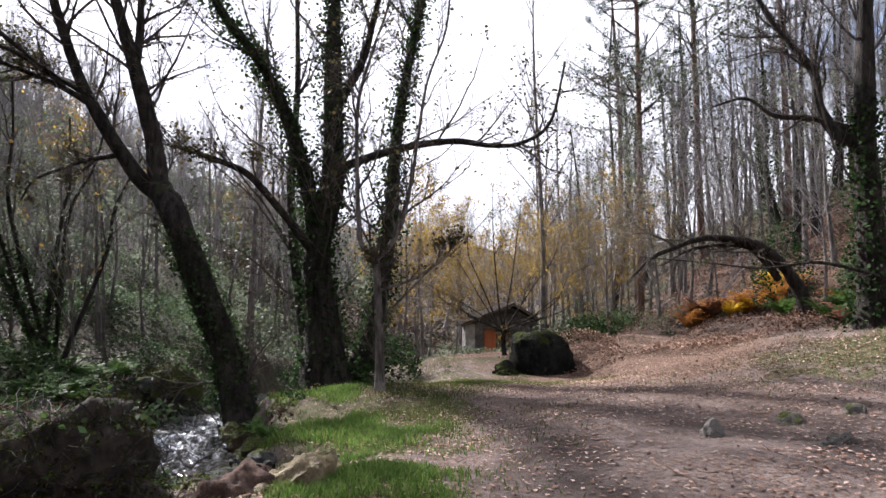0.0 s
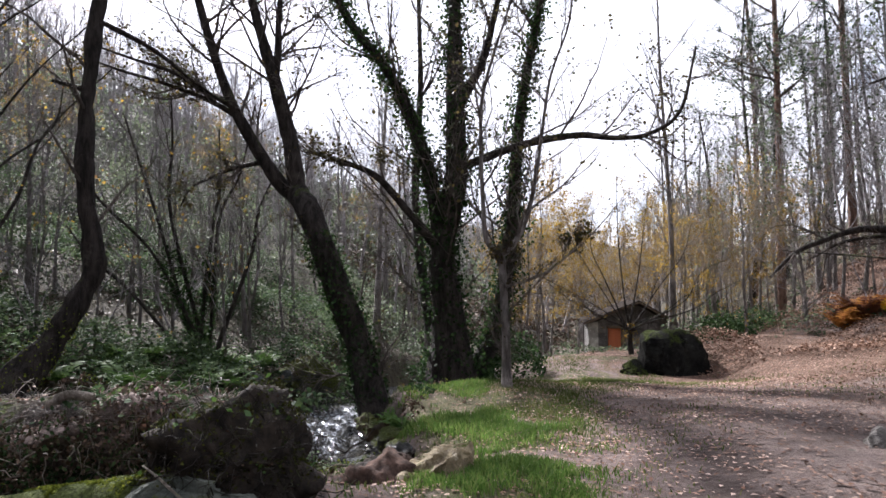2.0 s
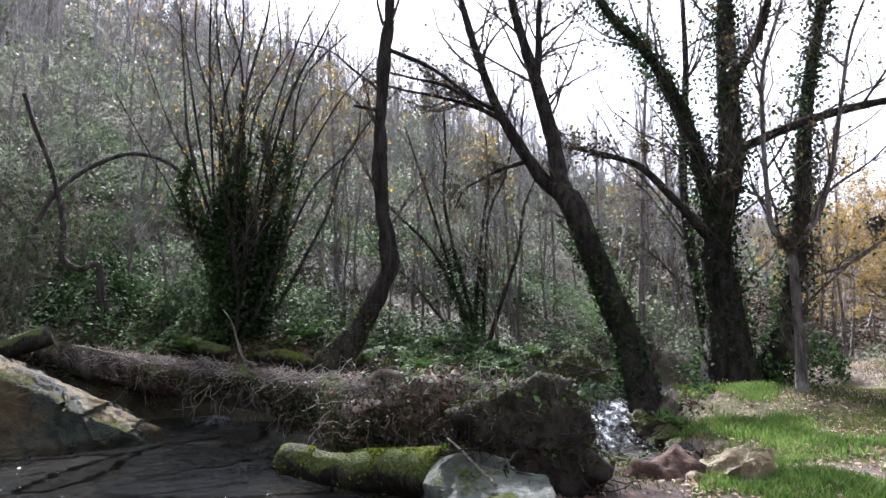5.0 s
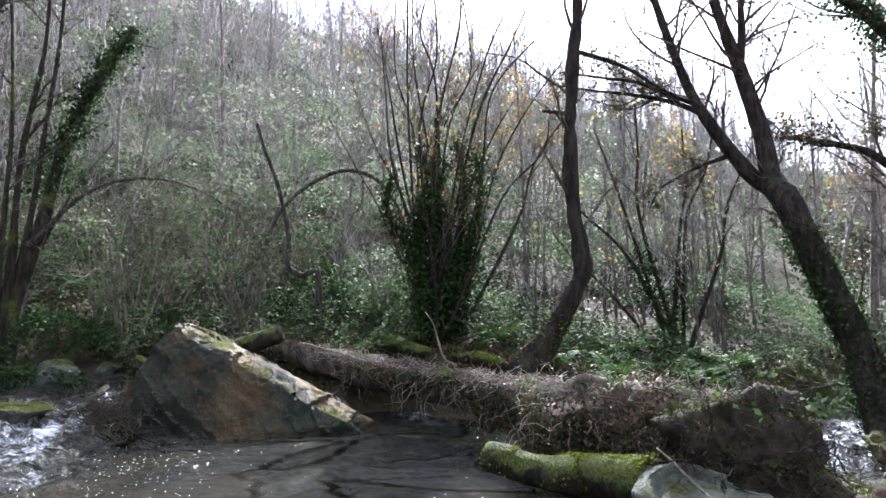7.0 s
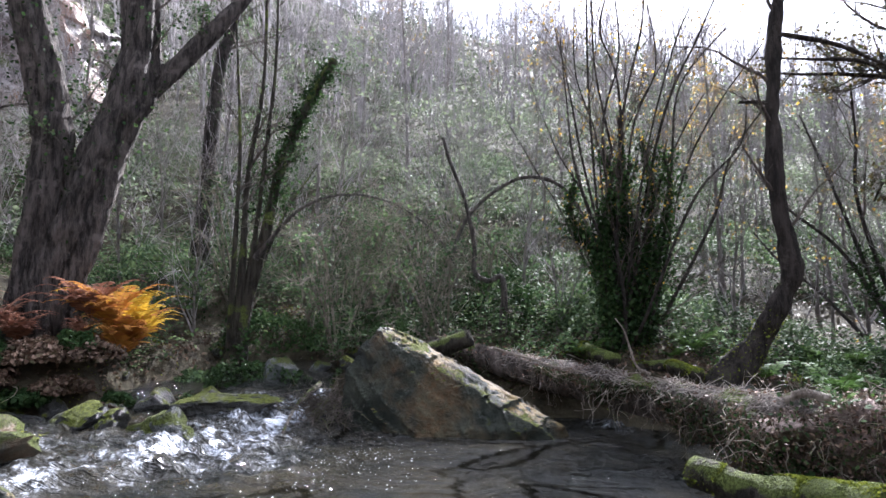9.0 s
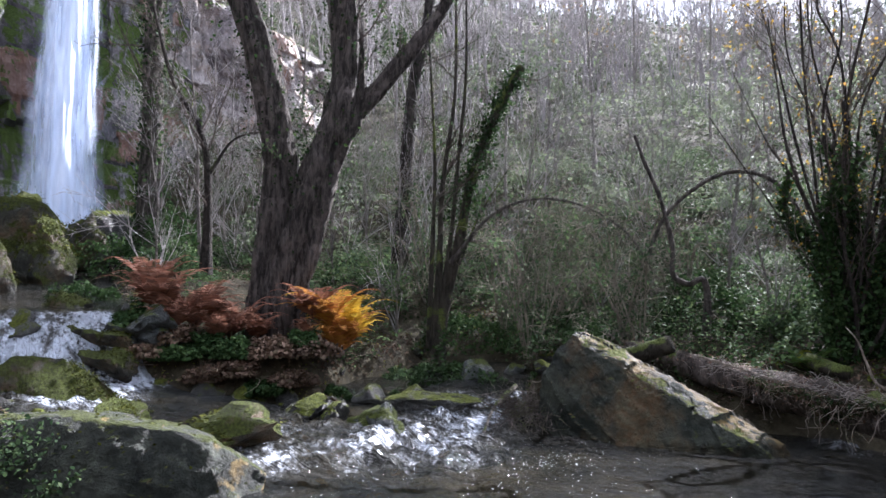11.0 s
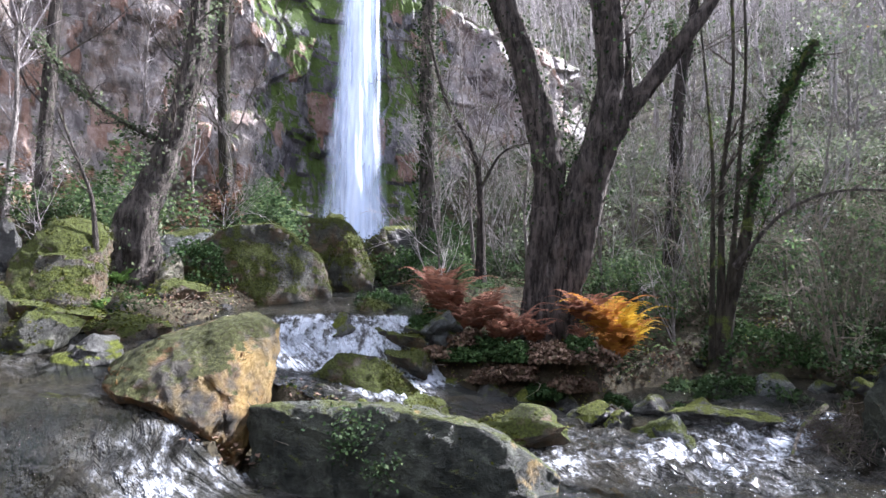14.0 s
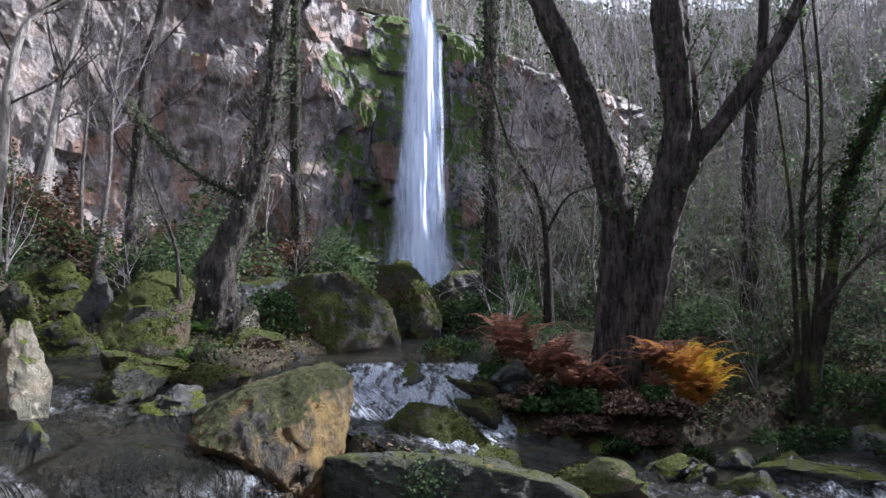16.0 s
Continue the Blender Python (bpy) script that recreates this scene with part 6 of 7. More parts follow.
def build_hut():
    z0 = -1.85
    hut = thing("stone_hut", "small stone hut with slate roof and orange door", "hut", at=(2.9, 28, z0))
    # gable wall in three pieces round the door opening
    part("wall", prism_mesh([(0.98, z0), (1.40, z0), (1.40, 0.28), (0.98, 0.2)], 27.8, 28.25), M_WALL_PALE, hut, "pale pointed stone corner pier")
    part("wall", prism_mesh([(1.40, z0), (1.80, z0), (1.80, 0.45), (1.40, 0.28)], 27.95, 28.3), M_WALL_DARK, hut)
    part("wall", prism_mesh([(1.80, 0.02), (2.55, 0.02), (2.55, 0.78), (1.80, 0.50)], 27.95, 28.3), M_WALL_DARK, hut)
    part("wall", prism_mesh([(2.55, z0), (4.60, z0), (4.60, 0.12), (3.1, 0.98), (2.55, 0.80)], 27.95, 28.3), M_WALL_DARK, hut, "dark rubble gable wall")
    part("side_wall", box_mesh(0.98, 1.35, 28.25, 32, z0, 0.2, 0.02), M_WALL_DARK, hut)
    part("side_wall", box_mesh(4.25, 4.6, 28.3, 32, z0, 0.1, 0.02), M_WALL_DARK, hut)
    part("back_wall", prism_mesh([(0.98, z0), (4.60, z0), (4.60, 0.12), (3.1, 0.98), (0.98, 0.2)], 32, 32.3), M_WALL_DARK, hut)
    d = part("door", box_mesh(1.82, 2.36, 28.05, 28.10, z0, 0.0, 0.01), M_DOOR, hut, "orange-brown painted plank door")
    for k in range(3):
        part("plank", box_mesh(1.83 + k * 0.175, 1.995 + k * 0.175, 28.03, 28.06, z0 + 0.03, -0.03, 0.006), M_DOOR, d)
    part("handle", box_mesh(2.28, 2.31, 27.99, 28.04, -0.98, -0.84, 0.005), M_SLATE, d)
    part("door_post", box_mesh(2.37, 2.47, 27.96, 28.2, z0, 0.02, 0.01), M_TIMBER, hut)
    part("lintel", box_mesh(1.76, 2.6, 27.93, 28.2, 0.0, 0.11, 0.015), M_TIMBER, hut)
    ridge = Vector((3.1, 0, 1.09))
    rng = random.Random(8)
    for end in (Vector((4.88, 0, 0.02)), Vector((0.82, 0, 0.17))):
        run = end - ridge
        nrm = Vector((-run.z, 0, run.x)).normalized()
        if nrm.z < 0:
            nrm = -nrm
        a, b = ridge, end
        poly = [(a.x, a.z), (b.x, b.z), (b.x + nrm.x * 0.06, b.z + nrm.z * 0.06), (a.x + nrm.x * 0.06, a.z + nrm.z * 0.06)]
        roof = part("roof", prism_mesh(poly, 27.55, 32.5), M_TIMBER, hut, "low slate roof")
        # courses of slates
        rows = max(3, int(run.length / 0.34))
        for r in range(rows):
            for k in range(11):
                c = ridge + run * ((r + 0.5) / rows) + nrm * (0.085 + 0.01 * rng.random())
                w, l = 0.22, run.length / rows * 0.62
                me = SLATES[rng.randrange(3)]
                ob = part("slate", me, M_SLATE, roof)
                ang = math.atan2(run.z, run.x)
                ob.matrix_world = Matrix.Translation((c.x, 27.78 + k * 0.45 + rng.uniform(-0.02, 0.02), c.z)) @ Matrix.Rotation(-ang, 4, "Y") @ Matrix.Rotation(rng.uniform(-0.04, 0.04), 4, "Z") @ Matrix.Diagonal((l, w, 1, 1))
    return hut


SLATES = [box_mesh(-1, 1, -1, 1, -0.012 - 0.006 * k, 0.012, 0.008) for k in range(3)]
M_WALL_PALE = rock_material("pale_pointed_stone", (0.24, 0.23, 0.21), (0.5, 0.48, 0.44), moss_amount=0.05, wet=0.85)
M_WALL_DARK = rock_material("dark_rubble", (0.06, 0.056, 0.052), (0.17, 0.16, 0.15), moss_amount=0.1, wet=0.8)
build_hut()


# ---- ferns, shrubs and undergrowth ----
def fern_mesh(seed, fronds=10, length=0.8, pairs=18, up=0.8, wide=0.24):
    rng = np.random.default_rng(seed)
    b = Buf()
    for k in range(fronds):
        a = rng.uniform(0, 2 * np.pi)
        L = length * rng.uniform(0.6, 1.15)
        rise, out = rng.uniform(0.7, 1.35) * up, rng.uniform(0.4, 0.95)
        s = np.linspace(0, 1, 26)
        h = np.stack([np.cos(a) * out * L * s, np.sin(a) * out * L * s, L * (rise * s - 0.5 * rise * s * s - 0.15 * s ** 3)], 1)
        h[:, :2] += rng.normal(0, 0.03, 2) * s[:, None] ** 2
        V, F = tubes(h[None], np.linspace(0.007, 0.002, 26)[None] * (length / 0.8), 3)
        b.add(V, F)
        si = np.repeat(np.linspace(0.16, 0.98, pairs), 2)
        sg = np.tile([1, -1], pairs)
        p = np.stack([np.interp(si, s, h[:, c]) for c in range(3)], 1)
        t = unit(np.stack([np.interp(si, s, np.gradient(h[:, c])) for c in range(3)], 1))
        side = unit(np.cross(t, np.array([0, 0, 1.0]))) * sg[:, None]
        ln = (wide * L * np.clip(1.15 - si, 0.1, 1) * np.clip(si * 5, 0.3, 1) * rng.uniform(0.8, 1.15, len(si)))[:, None]
        d = unit(side + t * 0.35 + np.array([0, 0, -0.12]) + rng.normal(0, 0.10, (len(si), 3)))
        w = unit(np.cross(d, np.cross(t, d) + 1e-6)) * ln * 0.16
        V = np.stack([p, p + d * ln * 0.45 + w, p + d * ln, p + d * ln * 0.45 - w], 1).reshape(-1, 3)
        b.add(V, np.arange(len(V)).reshape(-1, 4))
    return b.mesh("fern")


FERNS = {}


def fern(x, y, s, mat, label, group, kind=0, turn=None, lift=0.0, name="fern"):
    key = (kind, mat.name)
    if key not in FERNS:
        FERNS[key] = fern_mesh(300 + kind, *((10, 0.8, 18, 0.9, 0.24), (24, 0.72, 16, 1.1, 0.24), (8, 0.8, 18, 0.7, 0.22))[kind])
        FERNS[key].materials.append(mat)
    ob = new(name, FERNS[key])
    ob.matrix_world = pose(x, y, height(x, y) + lift - 0.02, 0, 0, turn if turn is not None else (x * 977 + y * 331) % 360) @ Matrix.Diagonal((s, s, s, 1))
    return tagged(ob, label, "fern", group)


prng = random.Random(31)
for x, y, s in [(-12.35, -3.9, 1.9), (-12.2, -4.5, 1.8), (-12.5, -3.3, 1.7), (-12.9, -4.1, 1.7), (-12.0, -4.1, 1.3), (-12.1, -3.4, 1.3), (-12.7, -4.8, 1.6), (-12.4, -2.8, 1.0), (-12.5, -1.9, 0.7)]:
    fern(x, y, s, M_FERN_RUST, "rust-red dying bracken round the old tree", "rusty bracken", 1, lift=0.25)
for x, y, s, m in [(-12.9, -1.5, 1.7, M_FERN_GOLD), (-12.95, -1.25, 1.6, M_FERN_GOLD), (-12.7, -1.3, 1.3, M_FERN_GOLD), (-12.8, -1.8, 1.5, M_FERN_RUST), (-13.1, -1.3, 1.9, M_FERN_YELLOW), (-13.2, -1.1, 1.5, M_FERN_YELLOW)]:
    fern(x, y, s, m, "golden orange bracken at the tree's foot", "golden bracken", 1, lift=0.5)
for i in range(16):
    x, y = (prng.uniform(7.0, 8.7), 18.3) if i % 5 < 3 else (prng.uniform(9.2, 10.5), 18.2)
    fern(x, y + prng.uniform(-0.5, 0.5), prng.uniform(1.1, 1.7), (M_FERN_GOLD, M_FERN_YELLOW, M_FERN_RUST, M_FERN_GOLD)[i % 4], "orange bracken on the bank under the trees", "bank bracken", 1)
for i in range(14):
    x = prng.uniform(8.0, 12.5)
    fern(x, 16.0 - 0.2 * x + prng.uniform(-1.5, 2.5), prng.uniform(0.8, 1.3), (M_FERN_RUST, M_FERN, M_FERN_GOLD)[i % 3], "mixed green and rusty bracken on the bank", "bank bracken", i % 3)
for i in range(46):
    a, r = radians(prng.uniform(22, 60)), prng.uniform(10.5, 14.5)
    x, y = -r * math.sin(a), r * math.cos(a)
    if -12.6 < x < -5.2:
        fern(x, y, prng.uniform(0.6, 1.1), M_FERN, "green fern among the undergrowth", "green ferns", prng.choice((0, 2)))
for x, y, s in [(-6.6, 8.5, 1.2), (-6.4, 8.1, 1.0), (-6.9, 8.9, 1.1), (-5.3, 7.6, 0.8), (-2.6, 5.7, 0.6), (-3.1, 5.5, 0.6), (-2.45, 9.0, 0.6), (-2.7, 9.5, 0.5), (-2.9, 9.9, 0.6), (-2.5, 8.7, 0.45), (-8.9, -9.6, 0.7), (-10.6, -10.9, 0.9), (-11.9, -5.2, 0.7), (-12.6, -5.6, 0.7)]:
    fern(x, y, s, M_FERN, "green fern at the water's edge", "green ferns", 0, lift=0.05 if x > -4 else 0)


for i in range(18):
    x, y = prng.uniform(-8.0, -5.4), prng.uniform(9.0, 12.2)
    fern(x, y, prng.uniform(0.6, 1.0), M_FERN, "green fern on the far stream bank", "green ferns", prng.choice((0, 2)))


BANK_MOUNDS = []


def scatter(n, rng, box, keep):
    x, y = rng.uniform(box[0], box[1], n), rng.uniform(box[2], box[3], n)
    k = keep(x, y) > rng.uniform(0, 1, n)
    x, y = x[k], y[k]
    return np.stack([x, y, land(x, y)], 1)


def polar_scatter(n, rng, a0, a1, r0, r1, power=1.0):
    a, r = np.radians(rng.uniform(a0, a1, n)), r0 + (r1 - r0) * rng.uniform(0, 1, n) ** power
    x, y = -np.sin(a) * r, np.cos(a) * r
    return np.stack([x, y, land(x, y)], 1)


def clumpy_leaves(name, label, base, mat, rng, tall, size, per=1, thresh=-0.1, seed=1, flat=0.55, scale=0.55):
    """A leafy thicket: heights follow a noise so that it forms mounds."""
    h = fbm(base, scale, seed, 3)
    ok = h > thresh
    base, h = base[ok], h[ok]
    top = tall * np.clip(h - thresh, 0, 1.4) ** 1.3
    pos = base.copy()
    pos[:, 2] += top * rng.uniform(0.15, 1.0, len(base)) ** 0.5 + 0.03
    pos += rng.normal(0, 0.04, pos.shape)
    V, F = leaf_quads(pos, rng.uniform(size * 0.55, size * 1.35, len(pos)), rng, flat, 0.62, 0.12)
    return tagged(part(name, make_mesh(name, V, F), mat), label, "undergrowth", kind="stuff")


rng = np.random.default_rng(90)


def off_stream(P, gap=0.25):
    d, _ = stream(P[:, 0], P[:, 1])
    fern_bed = bell(P[:, 0], P[:, 1], -12.1, -2.8, 0.9, 2.4) > 0.3
    brush = bell(P[:, 0], P[:, 1], -13.2, 3.2, 2.6, 3.2) + bell(P[:, 0], P[:, 1], -15.5, -0.5, 1.5, 1.5) > hash3(np.floor(P[:, 0] * 97).astype(np.int64), np.floor(P[:, 1] * 89).astype(np.int64), 1, 3) * 0.75 + 0.2
    return P[(d > gap) & (P[:, 0] < -1.5) & ~fern_bed & ~brush]


clumpy_leaves("bramble_thicket", "dark green bramble thicket covering the slope", off_stream(polar_scatter(140000, rng, 18, 108, 11.5, 26)), M_BRAMBLE, rng, 1.1, 0.09, seed=5, thresh=-0.35, scale=0.4)
clumpy_leaves("ivy_ground_cover", "glossy ivy creeping over the woodland floor", off_stream(polar_scatter(45000, rng, 20, 112, 8.5, 20)), M_IVY, rng, 0.4, 0.075, seed=8, thresh=-0.15)
clumpy_leaves("slope_scrub", "mixed evergreen scrub on the upper hillside", polar_scatter(180000, rng, 12, 112, 19, 58, 0.9), M_SHRUB, rng, 2.0, 0.145, seed=12, thresh=-0.3, scale=0.3)
clumpy_leaves("hillside_scrub", "far scrub under the hillside wood", polar_scatter(30000, rng, 5, 115, 45, 100), M_SHRUB, rng, 3.0, 0.5, seed=14, thresh=-0.4, scale=0.15)
clumpy_leaves("cliff_scrub", "green scrub below the cliff", off_stream(polar_scatter(50000, rng, 118, 154, 17, 27.5)), M_BRAMBLE, rng, 2.0, 0.13, seed=15, thresh=-0.25)
M_LITTER_RUST = leaf_material("dead_bracken", [(0.06, 0.035, 0.022), (0.13, 0.075, 0.05), (0.20, 0.11, 0.07)], 0.7, 0.3)
clumpy_leaves("cliff_bracken", "brown dead bracken on the slope under the cliff", polar_scatter(22000, rng, 126, 156, 19, 28), M_LITTER_RUST, rng, 2.6, 0.15, seed=25, thresh=0.0)
clumpy_leaves("valley_floor_leaves", "brown undergrowth down the valley", polar_scatter(24000, rng, -8, 20, 38, 75), M_LITTER_DARK, rng, 1.6, 0.3, seed=27, thresh=-0.4, scale=0.25)
clumpy_leaves("bank_scrub", "brambles and ivy on the bank beside the field", polar_scatter(34000, rng, -42, 2, 19, 45), M_SHRUB, rng, 1.0, 0.12, seed=16, thresh=-0.1)
clumpy_leaves("bank_dead_leaves", "brown fallen leaves and dead bracken on the bank", polar_scatter(80000, rng, -42, -8, 15.5, 36), M_LITTER_BANK, rng, 0.3, 0.07, seed=18, thresh=-0.6)
clumpy_leaves("woodland_dead_leaves", "brown dead leaves on the woodland floor", off_stream(polar_scatter(30000, rng, 18, 150, 8, 22), 0.1), M_LITTER_DARK, rng, 0.05, 0.09, seed=19, thresh=-0.9, flat=0.8)

for k in range(9):
    BANK_MOUNDS.append((-11.4 - 0.1 * (k % 2), -4.5 + 0.5 * k, 0.36, 0.22, (M_LITTER_DARK, M_IVY, M_LITTER_DARK)[k % 3]))
    BANK_MOUNDS.append((-11.75 - 0.1 * (k % 3), -4.7 + 0.55 * k, 0.42, 0.30, (M_IVY, M_LITTER_DARK, M_IVY)[k % 3]))

for x, y in ((-11.95, -1.2), (-12.05, -0.6), (-11.9, -1.8), (-11.7, -2.4)):
    BANK_MOUNDS.append((x, y, 0.5, 0.3, M_LITTER_DARK))


# mounds of ivy round trunks and boulders
def ivy_mound(x, y, r, h, count, mat, seed, label):
    g = np.random.default_rng(seed)
    o = unit(g.normal(0, 1, (count, 3)))
    o[:, 2] = np.abs(o[:, 2])
    k = 1 + 0.35 * fbm(o * 2 + seed, 1.3, seed, 3)
    pos = o * k[:, None] * np.array([r, r, h]) * g.uniform(0.55, 1.0, (count, 1)) ** 0.4
    pos += np.array([x, y, height(x, y)])
    V, F = leaf_quads(pos, g.uniform(0.05, 0.11, count), g, 0.25, 0.7, 0.12)
    return tagged(part("ivy_mound", make_mesh("ivy_mound", V, F), mat), label, "shrub", "ivy mounds" if mat is M_IVY else "leaf mounds")


for i, (x, y, r, h, m) in enumerate([(-9.66, 7.14, 0.42, 2.0, M_IVY), (-18.0, -6.0, 1.3, 1.5, M_IVY), (-17.0, -7.2, 0.9, 1.1, M_IVY), (-16.4, -5.6, 0.9, 0.8, M_BRAMBLE), (-13.2, -6.1, 0.7, 0.6, M_IVY), (-13.0, 0.9, 1.1, 0.6, M_IVY), (-14.8, 1.6, 1.3, 0.9, M_IVY), (-13.6, 3.4, 1.2, 0.9, M_IVY),
                                   (-12.0, -10.0, 0.7, 1.0, M_IVY), (-13.3, 0.0, 0.8, 0.5, M_BRAMBLE), (-15.6, -0.8, 1.2, 1.2, M_BRAMBLE), (-2.6, 14.6, 1.0, 0.7, M_IVY), (-1.3, 15.2, 0.8, 0.9, M_IVY), (4.4, 19.4, 0.9, 0.7, M_IVY), (9.3, 17.2, 0.8, 2.6, M_IVY), (5.6, 20.6, 1.0, 0.8, M_BRAMBLE),
                                   (-12.6, 6.2, 1.0, 1.2, M_IVY), (-11.0, 7.6, 1.0, 0.9, M_BRAMBLE), (-5.8, 14.6, 1.0, 1.0, M_BRAMBLE), (10.6, 14.6, 1.3, 1.2, M_BRAMBLE), (-10.4, -12.0, 0.6, 0.7, M_BRAMBLE)] + BANK_MOUNDS):
    ivy_mound(x, y, r, h, 2600 if r > 0.9 else 1700, m, 700 + i, "mound of glossy dark ivy leaves" if m is M_IVY else "mound of old brown leaves on the bank" if m is M_LITTER_DARK else "mound of green bramble leaves")


# ---- many-stemmed and bushy trees ----
def fan_limbs(base, tops, r0, r1, rng, bow=0.25):
    out = []
    for tx, ty, tz in tops:
        b = np.array(base) + rng.normal(0, 0.12, 3) * np.array([1, 1, 0])
        t = np.array([tx, ty, tz])
        ln = np.linalg.norm(t - b)
        m = b * 0.5 + t * 0.5 + np.array([0, 0, 1]) * ln * bow * 0.3 + rng.normal(0, 0.035 * ln, 3)
        q1, q2 = b * 0.75 + m * 0.25 + rng.normal(0, 0.018 * ln, 3), m * 0.5 + t * 0.5 + rng.normal(0, 0.035 * ln, 3)
        out.append(([tuple(b), tuple(q1), tuple(m), tuple(q2), tuple(t)], r0 * rng.uniform(0.6, 1.3), r1))
    return out


g2 = np.random.default_rng(55)
core_tops = [(-9.9, 6.8, 4.4), (-9.6, 7.1, 4.9), (-9.35, 7.4, 4.5), (-9.1, 7.7, 4.2), (-10.2, 6.5, 3.8), (-9.7, 7.0, 3.6), (-9.4, 7.2, 4.0)]
hazel_tops = [(-9.93, 6.79, 7.5), (-9.6, 7.0, 7.9), (-9.23, 7.5, 7.2), (-8.77, 8.12, 6.9), (-8.3, 8.5, 6.4), (-7.9, 8.9, 6.0), (-10.3, 6.3, 6.6), (-10.8, 5.9, 5.8), (-9.1, 7.8, 6.0), (-10.1, 6.5, 7.2), (-8.6, 8.2, 5.2), (-9.4, 7.3, 8.4), (-8.1, 8.7, 5.0), (-10.6, 6.4, 6.9), (-9.0, 7.2, 7.6), (-7.6, 9.2, 5.4), (-8.4, 8.6, 7.4), (-11.1, 5.6, 5.0), (-9.8, 6.6, 8.8)]
tree("hazel_clump", "many-stemmed hazel with its lower stems thick with ivy", fan_limbs((-9.66, 7.14, 0.4), core_tops, 0.06, 0.03, g2) + fan_limbs((-9.66, 7.14, 0.4), hazel_tops, 0.04, 0.010, g2),
     M_BARK, 61, ((7, 0.3, 0.6, 0.28, 0.05, 0.14), (6, 0.2, 0.7, 0.45, 0.03, 0.18), (4, 0.2, 0.7, 0.5, 0.02, 0.2)), ivy=(900, 0.3, 4.9, 0.17, 0.075, M_IVY, 7, 1.6), leaves=(1700, 2, 0.055, M_YELLOW))
tree("bank_thicket", "leaning ivy-clad stems at the stream bend",
     fan_limbs((-7.2, 11.8, 0.0), [(-9.6, 10.6, 4.2), (-8.8, 11.0, 5.2), (-8.0, 11.4, 5.6), (-7.2, 11.9, 5.0), (-6.6, 12.3, 5.6), (-9.9, 10.9, 2.9), (-6.1, 12.6, 4.4)], 0.06, 0.015, g2),
     M_BARK, 62, ((8, 0.25, 0.7, 0.32, 0.04, 0.14), (6, 0.2, 0.7, 0.45, 0.02, 0.18)), ivy=(150, 0.0, 2.2, 0.12, 0.075, M_IVY, 5), leaves=(300, 1, 0.08, M_YELLOW))
for k, (x, y, z) in enumerate([(-12.6, 4.6, 0.5), (-13.6, 3.2, 0.6), (-14.4, 4.4, 1.2), (-13.0, 6.0, 1.0), (-12.9, 2.6, 0.4), (-14.9, 2.6, 0.9), (-13.9, 5.2, 1.1), (-15.8, 3.8, 1.5), (-16.2, 0.9, 1.5)]):
    tops = [(x + math.cos(a) * q, y + math.sin(a) * q, z + hh) for a, q, hh in [(g2.uniform(0, 6.3), g2.uniform(0.9, 1.9), g2.uniform(1.4, 2.8)) for _ in range(9)]]
    tree("bare_bush", "tangled leafless bush of arching stems", fan_limbs((x, y, z), tops, 0.03, 0.008, g2, 1.3), M_TWIG_PALE, 64 + k, ((7, 0.2, 0.9, 0.4, -0.03, 0.2), (4, 0.1, 0.9, 0.5, -0.03, 0.22)), "bare bushes", twig=M_TWIG_PALE, ivy=(45, 0, 5, 0.2, 0.07, M_BRAMBLE, 9))
tree("hooked_branch", "bare dead branch bent like a hook", [([(-11.9, 5.8, 0.6), (-11.75, 5.8, 1.5), (-11.78, 5.76, 1.97), (-11.91, 5.51, 1.89), (-12.03, 5.26, 2.08), (-12.03, 5.27, 2.54), (-12.06, 5.19, 3.11), (-12.14, 5.03, 3.80), (-12.23, 4.83, 4.36), (-12.30, 4.67, 4.93)], 0.065, 0.035)], M_BARK_GREY, 68, ())
tree("arched_branch", "thin arching bare branch over the scrub", [([(-12.2, 4.8, 2.4), (-12.09, 5.14, 3.22), (-11.79, 5.73, 3.83), (-11.45, 6.33, 4.06), (-11.07, 6.92, 3.74), (-10.4, 7.1, 2.6), (-9.9, 7.1, 1.2)], 0.03, 0.045)], M_BARK_GREY, 69, ((7, 0.1, 0.9, 0.25, 0.02, 0.2),))
tree("arched_branch", "long pale arching branch beside the ivy snag", [([(-14.1, 1.1, 2.4), (-13.6, 1.9, 3.4), (-13.3, 2.8, 3.75), (-13.1, 3.8, 3.6), (-12.9, 4.7, 3.0), (-12.8, 5.2, 2.2)], 0.04, 0.015)], M_BARK_GREY, 70, ((9, 0.1, 0.9, 0.25, 0.02, 0.2),))
tree("arched_tree", "fallen dark mossy tree arching over the bank", [([(9.1, 15.5, 0.9), (8.62, 15.5, 2.0), (8.15, 15.5, 2.55), (7.64, 15.5, 2.86), (6.53, 15.5, 2.98), (5.68, 15.5, 2.72), (5.12, 15.5, 2.45), (4.6, 15.6, 1.9)], 0.17, 0.03), ([(8.35, 15.6, 1.95), (7.78, 15.6, 2.66), (7.09, 15.6, 2.82), (6.2, 15.7, 2.7), (5.5, 15.8, 2.3)], 0.09, 0.02)],
     M_BARK, 71, ((12, 0.2, 0.9, 0.35, 0.0, 0.22), (7, 0.2, 0.8, 0.5, 0.0, 0.22), (4, 0.2, 0.8, 0.5, 0.0, 0.2)), knots=0.2)
tree("long_branch", "long thin horizontal bare branch reaching over the field", [([(8.5, 12.3, 1.9), (8.07, 11.8, 1.96), (7.20, 12.00, 2.20), (6.36, 12.47, 2.11), (5.42, 12.91, 2.24), (4.17, 13.36, 2.39)], 0.05, 0.01)], M_BARK, 72, ((12, 0.2, 0.9, 0.2, 0.02, 0.18),))
